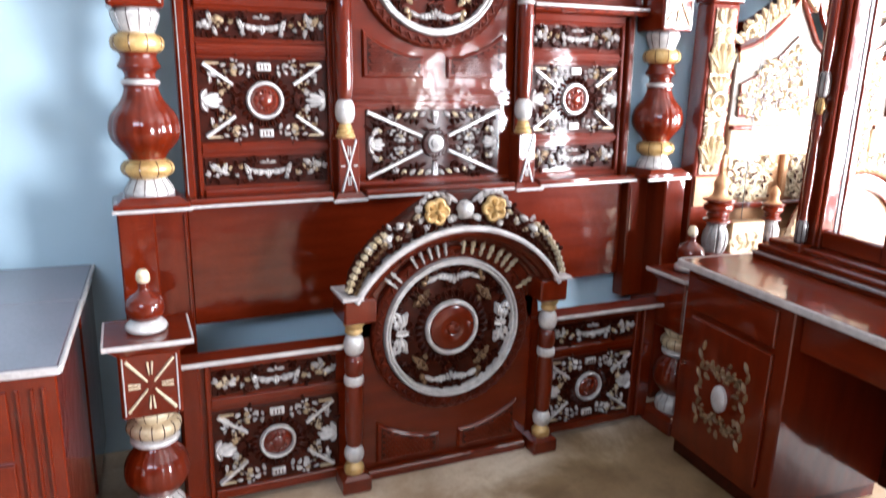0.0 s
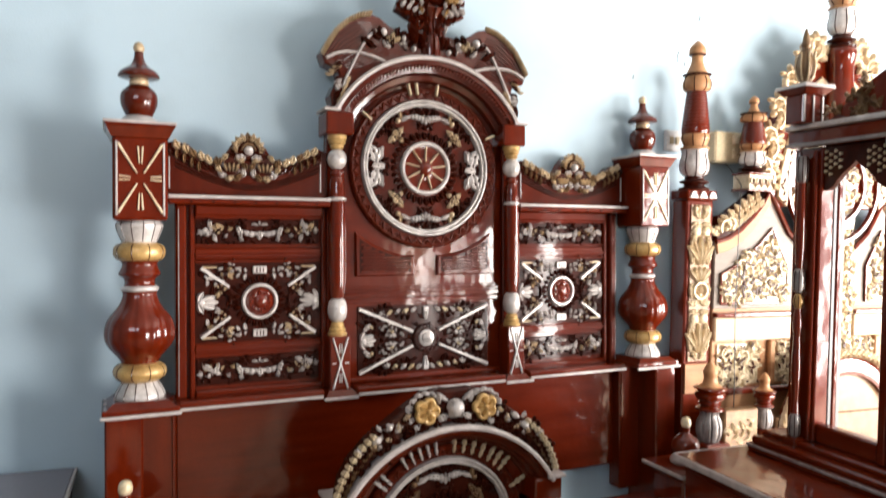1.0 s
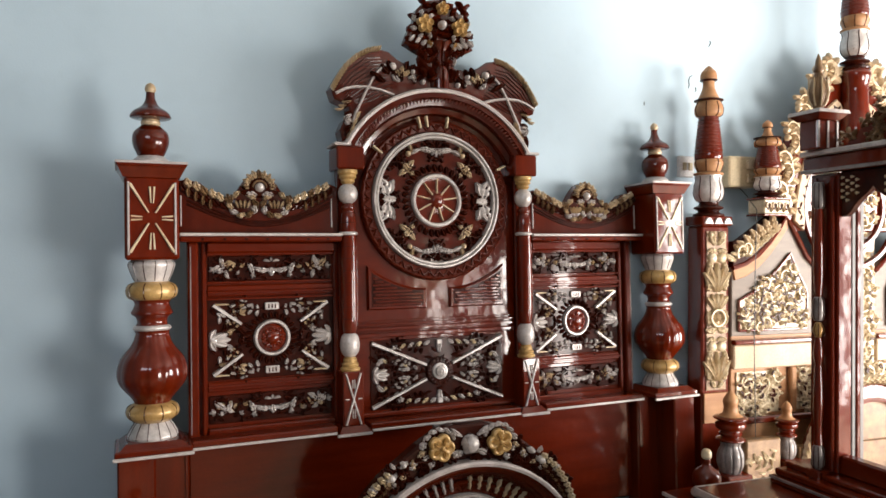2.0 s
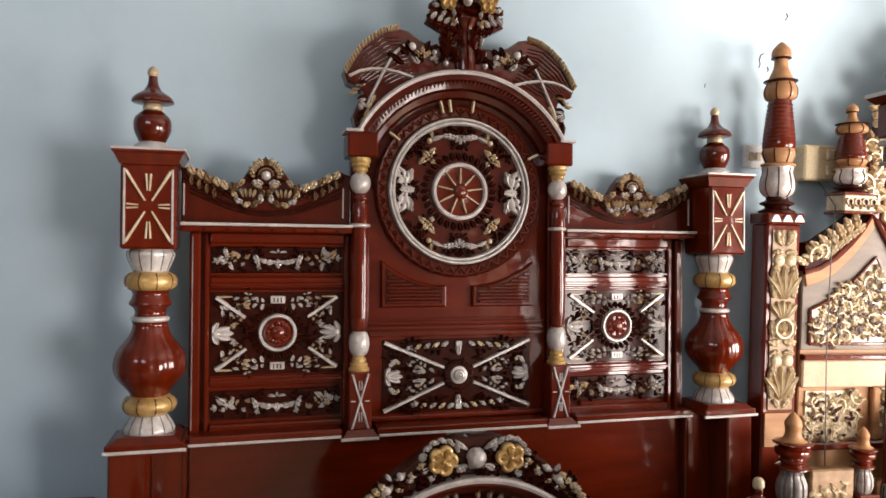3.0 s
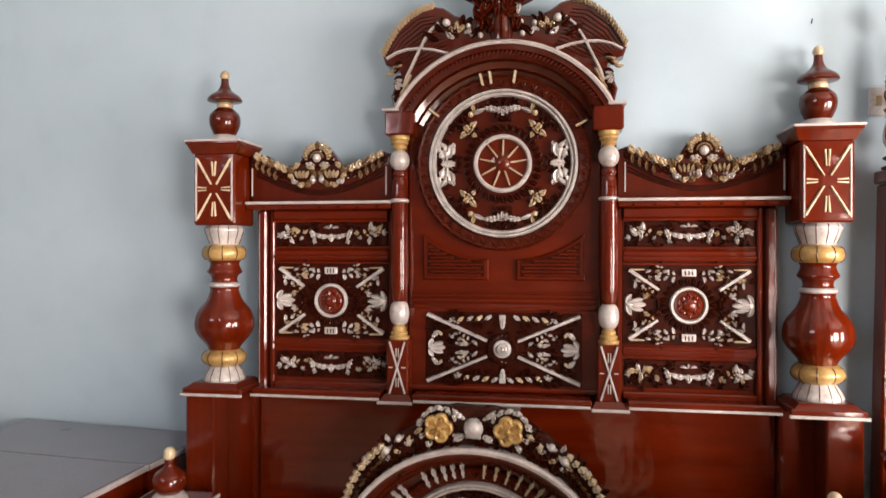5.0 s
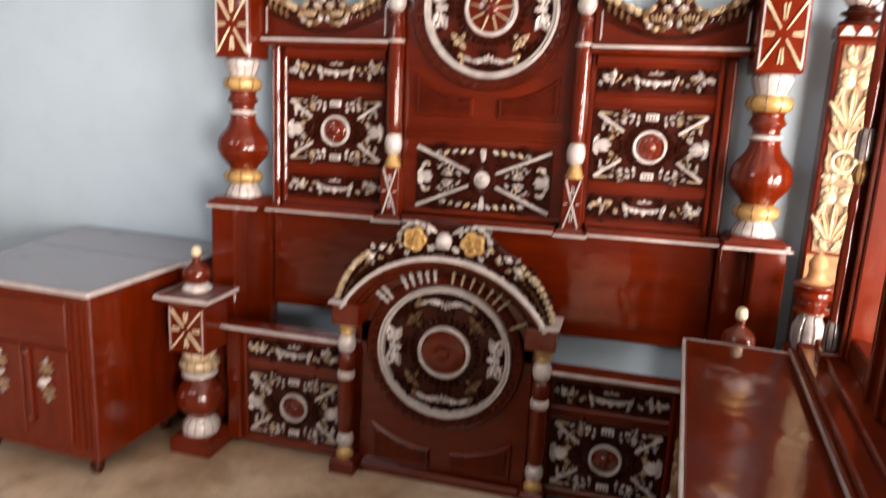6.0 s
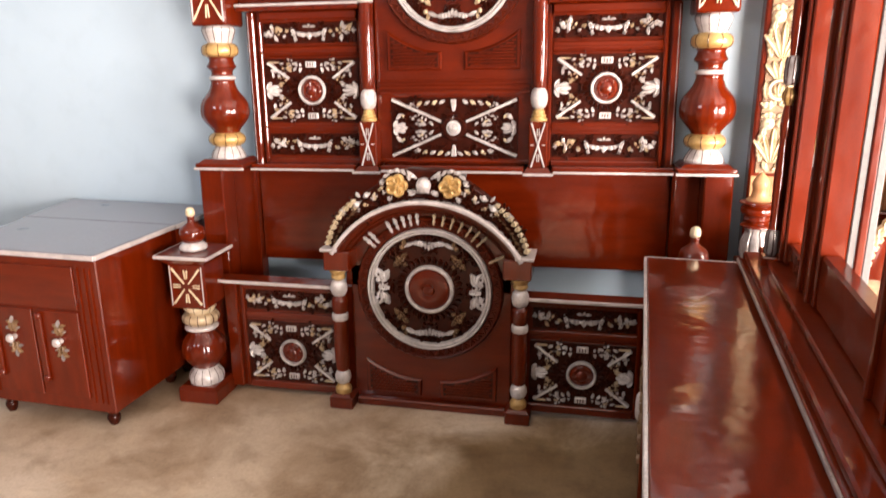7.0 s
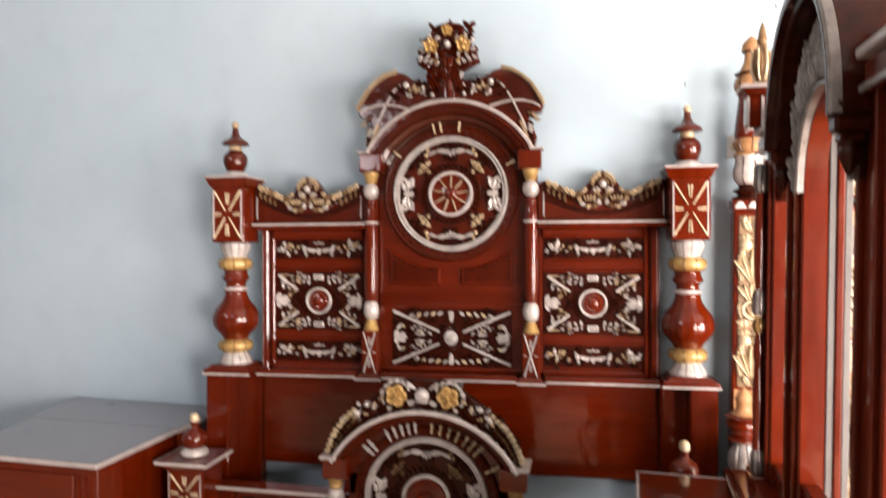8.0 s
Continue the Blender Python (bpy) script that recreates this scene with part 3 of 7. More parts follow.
def square_motif(parent, cx, cz, w, h, y, seed):
    """The carved panel with a ringed rosette, four rays, two broad leaves and two plaques."""
    rnd = random.Random(seed)
    k = w / 0.371
    bm, sil, gil = B(), B(), B()
    box(bm, cx - w / 2 - 0.008, cx + w / 2 + 0.008, y - 0.001, y + 0.012, cz - h / 2 - 0.008, cz + h / 2 + 0.008, 0.002)
    for i in range(24):
        a = 360 * i / 24
        leaf(bm, cx + 0.059 * k * math.cos(radians(a)), cz + 0.059 * k * math.sin(radians(a)), a + 10, 0.022, 0.015, 0.011, y, 0, 3)
    for sx in (-1, 1):
        for sz in (-1, 1):
            for j, (dx, dz, a, L, c) in enumerate(((0.150, 0.10, 150, 0.080, 140), (0.165, 0.34, 215, 0.080, -150), (0.085, 0.44, 0, 0.080, -130), (0.030, 0.40, -15, 0.075, 140), (0.100, 0.12, 35, 0.07, 150))):
                aa = a if sx > 0 else 180 - a
                vine(bm, cx + sx * dx * k, cz + sz * dz * h, aa * sz, L * k, c * sx * sz, 0.009, 0.010, y, 4, 0.024, 0.55, True, 0.005, sil if j in (1, 3) else gil if j == 4 else None)
    for i in range(60):
        sx, t = rnd.choice((-1, 1)), rnd.random()
        px, pz = cx + sx * (0.075 + 0.10 * t) * k, cz + rnd.uniform(-0.45, 0.45) * h
        leaf(bm, px, pz, rnd.uniform(0, 360), rnd.uniform(0.016, 0.028), 0.012, 0.008, y, rnd.uniform(-90, 90), 3)
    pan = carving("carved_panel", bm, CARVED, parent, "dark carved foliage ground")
    bm = B()
    ring(bm, cx, cz, 0.0445 * k, 0.0560 * k, y, 0.014, 40)
    part("rosette_ring", bm, SILVER, pan, "silver white painted ring")
    bm = B()
    disc(bm, [(0.0455 * k, y), (0.042 * k, y - 0.006), (0.033 * k, y - 0.013), (0.022 * k, y - 0.012), (0.018 * k, y - 0.017), (0.008 * k, y - 0.021), (0.0006, y - 0.021)], cx, cz, 32)
    for i in range(8):
        lobed(bm, cx + 0.014 * k * math.cos(radians(45 * i)), cz + 0.014 * k * math.sin(radians(45 * i)), i * 45, 0.022 * k, 0.017 * k, 0.006, y - 0.011, 10, 2)
    part("rosette", bm, LACQUER, pan, "turned red brown rosette")
    bm = B()
    for sx in (-1, 1):
        for sz in (-1, 1):
            j = rnd.uniform(-0.004, 0.004)
            bar(bm, (cx + sx * 0.174 * k, cz + sz * h * 0.462), (cx + sx * (0.090 * k + j), cz + sz * h * 0.20), 0.0150, 0.013, y, 0.75)
    pieces("crossed_ray", bm, SILVER, pan, "silver white painted rays")
    bm = sil
    for sx in (-1, 1):
        for sz in (-1, 1):  # folded corners and blunt drops along the edge
            bar(gil, (cx + sx * 0.168 * k, cz + sz * h * 0.470), (cx + sx * 0.128 * k, cz + sz * h * 0.470), 0.0085, 0.011, y, 0.6)
            for n, dx in enumerate((0.108, 0.082, 0.056)):
                leaf(gil if n == 1 else sil, cx + sx * dx * k, cz + sz * h * 0.462, (90 - sx * 90) - sz * sx * 18, 0.021, 0.0105, 0.012, y, 0, 4)
        palm(bm, cx + sx * 0.180 * k, cz, 180 if sx > 0 else 0, 0.056 * k, 0.014, y)
        for sz in (-1, 1):
            for dx, dz, a in ((0.150, 0.29, 80), (0.118, 0.10, 20), (0.096, 0.34, 140)):
                aa = a if sx > 0 else 180 - a
                tuft(sil if rnd.random() < 0.65 else gil, cx + sx * dx * k, cz + sz * dz * h, aa * sz + rnd.uniform(-25, 25), rnd.uniform(0.018, 0.026), 0.012, y)
    carving("palmette", bm, SILVER, pan, "silver white painted leaves")
    carving("gilt_leaves", gil, PALEGOLD, pan, "pale gold painted leaf tips")
    for sz in (-1, 1):
        bm = B()
        pz = cz + sz * h * 0.43
        box(bm, cx - 0.021, cx + 0.021, y - 0.010, y + 0.001, pz - 0.011, pz + 0.011, 0.002)
        part("plaque", bm, SILVER, pan, "small silver plaque with notches")
        bm = B()
        for i in (-1, 0, 1):
            box(bm, cx + i * 0.010 - 0.0018, cx + i * 0.010 + 0.0018, y - 0.0115, y - 0.009, pz - 0.007, pz + 0.006, 0.0005)
        pieces("plaque_notches", bm, CARVED, pan)


def strip_motif(parent, cx, cz, w, h, y, seed):
    """The narrow carved panel: a winged scroll with a spray on either side."""
    rnd = random.Random(seed)
    bm, sil, gil = B(), B(), B()
    box(bm, cx - w / 2, cx + w / 2, y - 0.001, y + 0.012, cz - h / 2, cz + h / 2, 0.002)
    for s in (-1, 1):
        for j, (dx, dz, a, L, c) in enumerate(((0.06, -0.25, 10, 0.085, 170), (0.20, 0.28, -20, 0.085, -190), (0.47, 0.30, 200, 0.075, 170), (0.46, -0.30, 165, 0.085, -190), (0.30, -0.1, 60, 0.06, -160), (0.10, 0.30, -10, 0.05, -120))):
            vine(bm, cx + s * dx * w, cz + dz * h, a if s > 0 else 180 - a, L, c * s, 0.008, 0.010, y, 4, 0.020, 0.55, True, 0.004, gil if j == 4 else None)
    for i in range(24):
        leaf(bm, cx + rnd.uniform(-0.48, 0.48) * w, cz + rnd.uniform(-0.40, 0.40) * h, rnd.uniform(0, 360), rnd.uniform(0.014, 0.024), 0.011, 0.007, y, rnd.uniform(-90, 90), 3)
    pan = carving("carved_strip", bm, CARVED, parent, "dark carved foliage ground")
    bm = sil
    lobed(bm, cx, cz + 0.002, -90, 0.026, 0.020, 0.013, y, 0, 2)
    leaf(bm, cx, cz + 0.020, 90, 0.013, 0.010, 0.010, y, 0, 3)
    for s in (-1, 1):
        leaf(bm, cx + s * 0.004, cz + 0.020, 90 - s * 62, 0.022, 0.009, 0.011, y, -s * 60, 4)
        lobed(bm, cx + s * 0.006, cz - 0.004, 90 - s * 108, 0.050, 0.018, 0.014, y, s * 62, 3)
        lobed(bm, cx + s * 0.056, cz - 0.020, 90 - s * 8, 0.042, 0.018, 0.014, y, -s * 30, 3)
        tuft(bm, cx + s * 0.054, cz - 0.018, -90 + s * 20, 0.014, 0.011, y)
        px = cx + s * 0.375 * w
        for a, l in ((15, 0.040), (75, 0.032), (140, 0.036), (250, 0.029), (320, 0.027)):
            a += rnd.uniform(-18, 18)
            (lobed if l > 0.025 else leaf)(sil if rnd.random() < 0.72 else gil, px + rnd.uniform(-0.006, 0.006), cz + rnd.uniform(-0.006, 0.010), a if s > 0 else 180 - a, l, l * 0.48, 0.013, y, rnd.choice((-50, 50)), 2)
        tuft(sil, cx + s * 0.455 * w, cz + rnd.uniform(-0.01, 0.014), 90 - s * rnd.uniform(60, 120), 0.018, 0.012, y)
        tuft(gil, cx + s * 0.232 * w, cz + rnd.uniform(-0.016, 0.012), rnd.uniform(0, 360), 0.017, 0.011, y)
        tuft(sil, cx + s * 0.262 * w, cz - 0.22 * h, rnd.uniform(40, 140), 0.014, 0.011, y)
    carving("scroll_carving", bm, SILVER, pan, "silver white painted scrolls and leaves")
    carving("gilt_leaves", gil, PALEGOLD, pan, "pale gold painted leaf tips")


def column(parent, cx, cy, z0, z1, block_h):
    """A slender turned column between its X-carved block and the arch; z0 is the block's foot, z1 the capital's top."""
    zb = z0 + block_h
    bm = B()
    L = z1 - zb
    p = lambda t: zb + L * t
    prof = smooth_profile([(0.018, p(0.185)), (0.022, p(0.20)), (0.0275, p(0.30)), (0.027, p(0.55)), (0.023, p(0.76)), (0.018, p(0.79)), (0.023, p(0.81)), (0.017, p(0.832))])
    lathe(bm, prof, cx, cy, 20)
    col = part("column", bm, LACQUER, parent)
    bm = B()
    for i in range(9):
        zz = p(0.255 + 0.060 * i)
        r0 = min(((abs(q[1] - zz), q[0]) for q in prof))[1]
        lathe(bm, [(r0 - 0.001, zz), (r0 + 0.0007, zz + 0.0012), (r0 - 0.001, zz + 0.0024)], cx, cy, 20)
    carving("shaft_notches", bm, CARVED, col, "dark turned notches")
    bm = B()
    for a, b in ((0.066, 0.190), (0.832, 0.932)):
        lathe(bm, smooth_profile([(0.013, p(a)), (0.026, p(a + 0.02)), (0.031, p((a + b) / 2)), (0.026, p(b - 0.02)), (0.013, p(b))]), cx, cy, 20)
    pieces("silver_ball", bm, SILVER, col, "silver white painted balls")
    bm = B()
    lathe(bm, smooth_profile([(0.030, p(0.0)), (0.031, p(0.012)), (0.025, p(0.020)), (0.027, p(0.032)), (0.021, p(0.042)), (0.022, p(0.052)), (0.016, p(0.068))]), cx, cy, 20)
    lathe(bm, smooth_profile([(0.016, p(0.930)), (0.023, p(0.943)), (0.021, p(0.952)), (0.028, p(0.964)), (0.026, p(0.974)), (0.031, p(0.984)), (0.031, p(1.0))]), cx, cy, 20)
    pieces("gold_collar", bm, GOLD, col, "gold painted stepped collars")
    bm = B()
    lathe(bm, smooth_profile([(0.024, p(0.672)), (0.0295, p(0.677)), (0.0295, p(0.687)), (0.024, p(0.692))]), cx, cy, 20)
    part("silver_ring", bm, SILVER, col)
    bm = B()
    flare(bm, cx, cy, z0, z0 + 0.022, 0.052, 0.038)
    box(bm, cx - 0.034, cx + 0.034, cy - 0.034, cy + 0.034, z0 + 0.02, zb, 0.004)
    part("column_block", bm, LACQUER, col)
    if block_h > 0.1:
        bm = B()
        y, zc, hh = cy - 0.034, (z0 + 0.02 + zb) / 2, (zb - z0 - 0.03) / 2
        bar(bm, (cx - 0.024, zc + hh), (cx + 0.024, zc - hh), 0.0065, 0.005, y)
        bar(bm, (cx + 0.024, zc + hh), (cx - 0.024, zc - hh), 0.0065, 0.006, y)
        for s in (-1, 1):
            bar(bm, (cx - 0.003, zc + s * hh * 0.75), (cx - 0.003, zc + s * hh * 0.4), 0.0035, 0.004, y)
            bar(bm, (cx + 0.004, zc + s * hh * 0.75), (cx + 0.004, zc + s * hh * 0.4), 0.0035, 0.004, y)
            bar(bm, (cx + s * 0.027, zc), (cx + s * 0.014, zc), 0.004, 0.004, y)
        pieces("block_cross", bm, SILVER, col, "silver white painted carved cross")


def medallion(parent, cx, cz, y, wheel):
    """The round carved medallion: zigzag border, silver ring, sprays, inner ring and hub."""
    P = lambda r, a: (cx + r * math.cos(radians(a)), cz + r * math.sin(radians(a)))
    bm = B()
    disc(bm, [(0.271, y + 0.004), (0.270, y - 0.010), (0.264, y - 0.017), (0.258, y - 0.013), (0.240, y - 0.013), (0.234, y - 0.010), (0.232, y + 0.004)], cx, cz, 96)
    for i in range(44):
        a, d = 360 * i / 44, 360 / 44
        bar(bm, P(0.238, a), P(0.259, a + d / 2), 0.0085, 0.006, y - 0.012, 0.8)
        bar(bm, P(0.259, a + d / 2), P(0.238, a + d), 0.0085, 0.0055, y - 0.012, 0.8)
        leaf(bm, *P(0.258, a), a + 180, 0.014, 0.010, 0.005, y - 0.013, 0, 2)
        leaf(bm, *P(0.268, a + d * 0.3), a + 100, 0.016, 0.008, 0.004, y - 0.014, 30, 2)
    med = part("medallion_border", bm, RELIEF, parent, "carved zigzag border")
    bm = B()
    ring(bm, cx, cz, 0.208, 0.220, y, 0.018, 96)
    ring(bm, cx, cz, 0.219, 0.231, y, 0.024, 96)
    part("silver_ring", bm, SILVER, med, "broad silver white ring")
    bm = B()
    disc(bm, [(0.208, y + 0.002), (0.0006, y + 0.002)], cx, cz, 64)
    # the headboard's sheen is put in as a lighter lacquer
    part("medallion_field", bm, DARKWOOD if wheel else CARVED, med, "lacquered field, lighter on the headboard for its sheen")
    bm, sil, gil = B(), B(), B()
    for i in range(32):
        a = 360 * i / 32
        leaf(bm, *P(0.099, a), a + 10, 0.026, 0.019, 0.013, y + 0.002, 25, 3)
        leaf(bm, *P(0.200, a), a + 190, 0.018, 0.014, 0.008, y + 0.002, 25, 3)
    for i in range(16):
        a = 360 * i / 16 + 11
        sg = (-1) ** i
        vine(bm, *P(0.136, a), a - 60 * sg, 0.095, 190 * sg, 0.012, 0.014, y + 0.002, 4, 0.030, 0.72, True, 0.007)
    carving("medallion_ground", bm, CARVED, med, "dark carved foliage")
    bm = B()
    ring(bm, cx, cz, 0.077, 0.091, y, 0.014, 56)
    part("inner_ring", bm, SILVER, med, "thin silver ring")
    bm = sil
    for s in (-1, 1):
        d = 0 if s > 0 else 180
        for k in (-1, 1):
            lobed(bm, cx + s * 0.178, cz + k * 0.002, 90 * k - 4 * s * k, 0.072, 0.040, 0.015, y, -s * k * 30, 3)
            leaf(bm, cx + s * 0.172, cz + k * 0.020, d + 180 - k * s * 50, 0.044, 0.026, 0.014, y, -80 * k * s, 6)
            leaf(bm, cx + s * 0.166, cz + k * 0.048, d + 180 - k * s * 30, 0.024, 0.016, 0.012, y, -80 * k * s, 4)
        leaf(bm, cx + s * 0.196, cz, d + 180, 0.054, 0.030, 0.015, y, 0, 6)
    for s in (-1, 1):
        for k in (-1, 1):
            out = 0 if k > 0 else 180
            lobed(bm, cx + k * 0.010, cz + s * 0.164, out + k * s * 26, 0.052, 0.020, 0.014, y, -k * s * 40, 4)
            leaf(bm, cx + k * 0.054, cz + s * 0.172, out - k * s * 12, 0.040, 0.015, 0.013, y, -k * s * 30, 5)
            leaf(gil, cx + k * 0.088, cz + s * 0.162, out + k * s * 60, 0.024, 0.015, 0.013, y, k * s * 60, 4)
            dome(gil, cx + k * 0.100, cz + s * 0.156, 0.010, 0.013, y, 10)
        for i in range(5):  # the little shell between the wings
            leaf(bm, cx, cz + s * 0.176, -90 * s + (i - 2) * 34, 0.030 - 0.003 * abs(i - 2), 0.014, 0.014, y, 0, 4)
    carving("silver_sprays", bm, SILVER, med, "silver white painted leaf sprays")
    for i in range(4):
        a = 45 + 90 * i
        px, pz = P(0.140, a)
        for sg in (-1, 1):
            lobed(gil, px, pz, a + sg * 48, 0.040, 0.021, 0.015, y, sg * 60, 2)
        lobed(gil, px, pz, a, 0.036, 0.022, 0.016, y, 0, 2)
        lobed(gil, px, pz, a + 180, 0.024, 0.016, 0.012, y, 20, 2)
    carving("gold_leaves", gil, PALEGOLD if wheel else BRONZE, med, "pale gold painted leaves" if wheel else "dull bronze painted leaves")
    if wheel:
        bm = B()
        disc(bm, [(0.078, y - 0.003), (0.05, y + 0.001), (0.028, y - 0.003), (0.021, y - 0.013), (0.010, y - 0.018), (0.0006, y - 0.018)], cx, cz, 40)
        part("wheel_dish", bm, LACQUER, med, "red brown dished hub")
        bm = B()
        for i in range(9):
            a = radians(40 * i + 8)
            L = (0.076, 0.072, 0.074)[i % 3]
            bar(bm, (cx + 0.021 * math.cos(a), cz + 0.021 * math.sin(a)), (cx + L * math.cos(a), cz + L * math.sin(a)), 0.0078, 0.010, y + 0.001, 0.7)
        pieces("wheel_spokes", bm, PALEGOLD, med, "gold painted spokes")
    else:
        bm = B()
        disc(bm, [(0.079, y - 0.002), (0.072, y - 0.012), (0.05, y - 0.018), (0.030, y - 0.017), (0.022, y - 0.014), (0.018, y - 0.020), (0.0006, y - 0.023)], cx, cz, 40)
        part("turned_hub", bm, LACQUER, med, "turned red brown hub")


def trapezoids(parent, x0, x1, z0, z1, y, drop):
    """The two raised panels under the medallion, their tops cut hollow, their fields woven."""
    for s in (-1, 1):
        top = lambda t: z1 - drop * (1 - (1 - t) ** 2.0)  # t: 0 at the outer end
        n = 7
        pts = [(s * x0, z0), (s * x1, z0)] + [(s * (x1 + (x0 - x1) * i / n), top(i / n)) for i in range(n + 1)]
        bm = B()
        prism(bm, pts, y - 0.013, y + 0.002, 0.007)
        pan = part("woven_panel", bm, LACQUER, parent)
        bm = B()
        cx, cz = (x0 + x1) / 2 * s, z0 + (z1 - z0) * 0.34
        ins = [(cx + (px - cx) * 0.88, cz + (pz - cz) * 0.78) for px, pz in pts]
        prism(bm, ins, y - 0.0135, y - 0.011, 0.002)
        carving("sunk_field", bm, CARVED, pan, "dark sunk field")
        bm = B()
        zb = min(p[1] for p in ins) + 0.006
        for j in range(9):
            for i in range(11):
                t = (i + 0.5 + 0.5 * (j % 2)) / 11.5
                px = x1 - (x1 - x0) * (0.08 + 0.84 * t)
                pz = zb + 0.0108 * j
                if pz + 0.004 > cz + (top(t) - cz) * 0.78 - 0.003:
                    continue
                bar(bm, (s * px - 0.0072, pz), (s * px + 0.0072, pz + 0.001 * (i % 2)), 0.0082, 0.0046, y - 0.0135)
        carving("woven_field", bm, LACQUER, pan, "finely woven carved field")


# ---- the headboard ----
def headboard():
    r = root("headboard", pose(0.015, -0.033, 0.005, -1.62, -0.56, 1.15), "tall red-brown headboard with silver and gold carving against blue wall", "headboard")
    for s in (-1, 1):
        head_post(r, s * 0.9, -0.048)
    bm = B()
    box(bm, -0.80, 0.80, 0.004, 0.034, 0.492, 0.872, 0.003)
    part("lower_board", bm, LACQUER_H, r)
    for s in (-1, 1):
        bm = B()
        x0, x1 = sorted((s * 0.802, s * 0.898))
        box(bm, x0, x1, -0.03, 0.035, 0.40, 0.878, 0.004)
        part("inner_stile", bm, LACQUER, r)
        bm = B()
        bar(bm, (s * 0.812, 0.53), (s * 0.812, 0.845), 0.006, 0.004, -0.03)
        part("stile_line", bm, LACQUER, r)
    # shelf mouldings
    bm = B()
    for s in (-1, 1):
        x0, x1 = sorted((s * 0.372, s * 0.799))
        box(bm, x0, x1, -0.075, 0.034, 0.873, 0.893, 0.005)
    box(bm, -0.27, 0.27, -0.085, 0.034, 0.874, 0.892, 0.005)
    shelf = part("shelf_moulding", bm, LACQUER_H, r)
    bm = B()
    for s in (-1, 1):
        x0, x1 = sorted((s * 0.376, s * 0.798))
        box(bm, x0, x1, -0.080, -0.0755, 0.868, 0.876, 0.002)
        x0, x1 = sorted((s * 0.268, s * 0.378))
        box(bm, x0, x1, -0.096, -0.089, 0.861, 0.870, 0.002)
    box(bm, -0.266, 0.266, -0.092, -0.0855, 0.868, 0.876, 0.002)
    pieces("shelf_line", bm, TRIM, shelf, "silver painted edge line")
    bm = B()
    prism(bm, [(-0.058, 0.846), (0.058, 0.846), (0.062, 0.8675), (-0.062, 0.8675)], -0.098, -0.08, 0.002)
    part("centre_tablet", bm, GREY, shelf, "small pale tablet")
    # side panels
    for s in (-1, 1):
        X = lambda a, b: sorted((s * a, s * b))
        bm = B()
        x0, x1 = X(0.345, 0.802)
        box(bm, x0, x1, 0.012, 0.034, 0.884, 1.480, 0.003)
        sp = part("side_panel", bm, LACQUER_H, r)
        bm = B()
        for a, b, d in ((0.772, 0.802, -0.016), (0.748, 0.762, -0.006), (0.345, 0.362, -0.006)):
            x0, x1 = X(a, b)
            box(bm, x0, x1, d, 0.014, 0.886, 1.462, 0.005)
        pieces("panel_stile", bm, LACQUER, sp)
        bm = B()
        for z0, z1, d in ((1.432, 1.462, -0.020), (1.300, 1.334, -0.002), (1.308, 1.318, -0.010), (1.016, 1.044, -0.002), (1.026, 1.034, -0.010), (0.886, 0.908, -0.012), (1.424, 1.432, -0.012), (1.290, 1.296, -0.006), (1.340, 1.345, -0.006)):
            x0, x1 = X(0.363, 0.747)
            box(bm, x0, x1, d, 0.014, z0, z1, 0.004)
        pieces("panel_rail", bm, LACQUER_H, sp)
        bm = B()
        for xx in (0.794,):
            bar(bm, (s * xx, 0.90), (s * xx, 1.45), 0.003, 0.002, -0.016)
        pieces("panel_line", bm, DULLSILVER, sp)
        strip_motif(r, s * 0.556, 1.384, 0.372, 0.074, 0.006, 11 + s)
        square_motif(r, s * 0.556, 1.170, 0.371, 0.226, 0.006, 21 + s)
        strip_motif(r, s * 0.556, 0.962, 0.372, 0.084, 0.006, 31 + s)
        # rail with silver line, and the scalloped crest
        bm = B()
        x0, x1 = X(0.345, 0.826)
        box(bm, x0, x1, -0.052, 0.034, 1.463, 1.480, 0.004)
        rail = part("top_rail", bm, LACQUER_H, r)
        bm = B()
        box(bm, x0, x1, -0.060, 0.030, 1.480, 1.489, 0.002)
        part("rail_line", bm, TRIM, rail, "silver painted line")
        bm = B()
        for i in range(7):
            xx = s * (0.39 + 0.062 * i)
            box(bm, xx - 0.004, xx + 0.004, -0.0545, -0.05, 1.467, 1.474, 0.001)
        pieces("rail_peg", bm, CARVED, rail)
        bm = B()
        out = [(0.345, 1.488), (0.345, 1.636), (0.375, 1.648), (0.400, 1.640), (0.430, 1.610), (0.470, 1.590), (0.515, 1.600), (0.540, 1.640), (0.565, 1.670), (0.594, 1.682), (0.622, 1.670), (0.646, 1.640),
               (0.670, 1.600), (0.705, 1.592), (0.735, 1.612), (0.765, 1.640), (0.800, 1.648), (0.826, 1.644), (0.826, 1.488)]
        prism(bm, [(s * a, b) for a, b in out], -0.016, 0.024, 0.005)
        crest = part("side_crest", bm, DARKWOOD, r, "scalloped crest board")
        bm, gold, pale, dull = B(), B(), B(), B()
        c0 = s * 0.594
        for o in (0.0, 0.014, 0.026):
            tube(bm, [(s * (0.372 + 0.43 * i / 16), -0.016, 1.602 - o - (0.078 - o * 0.6) * math.sin(math.pi * i / 16)) for i in range(17)], 0.004, 6)
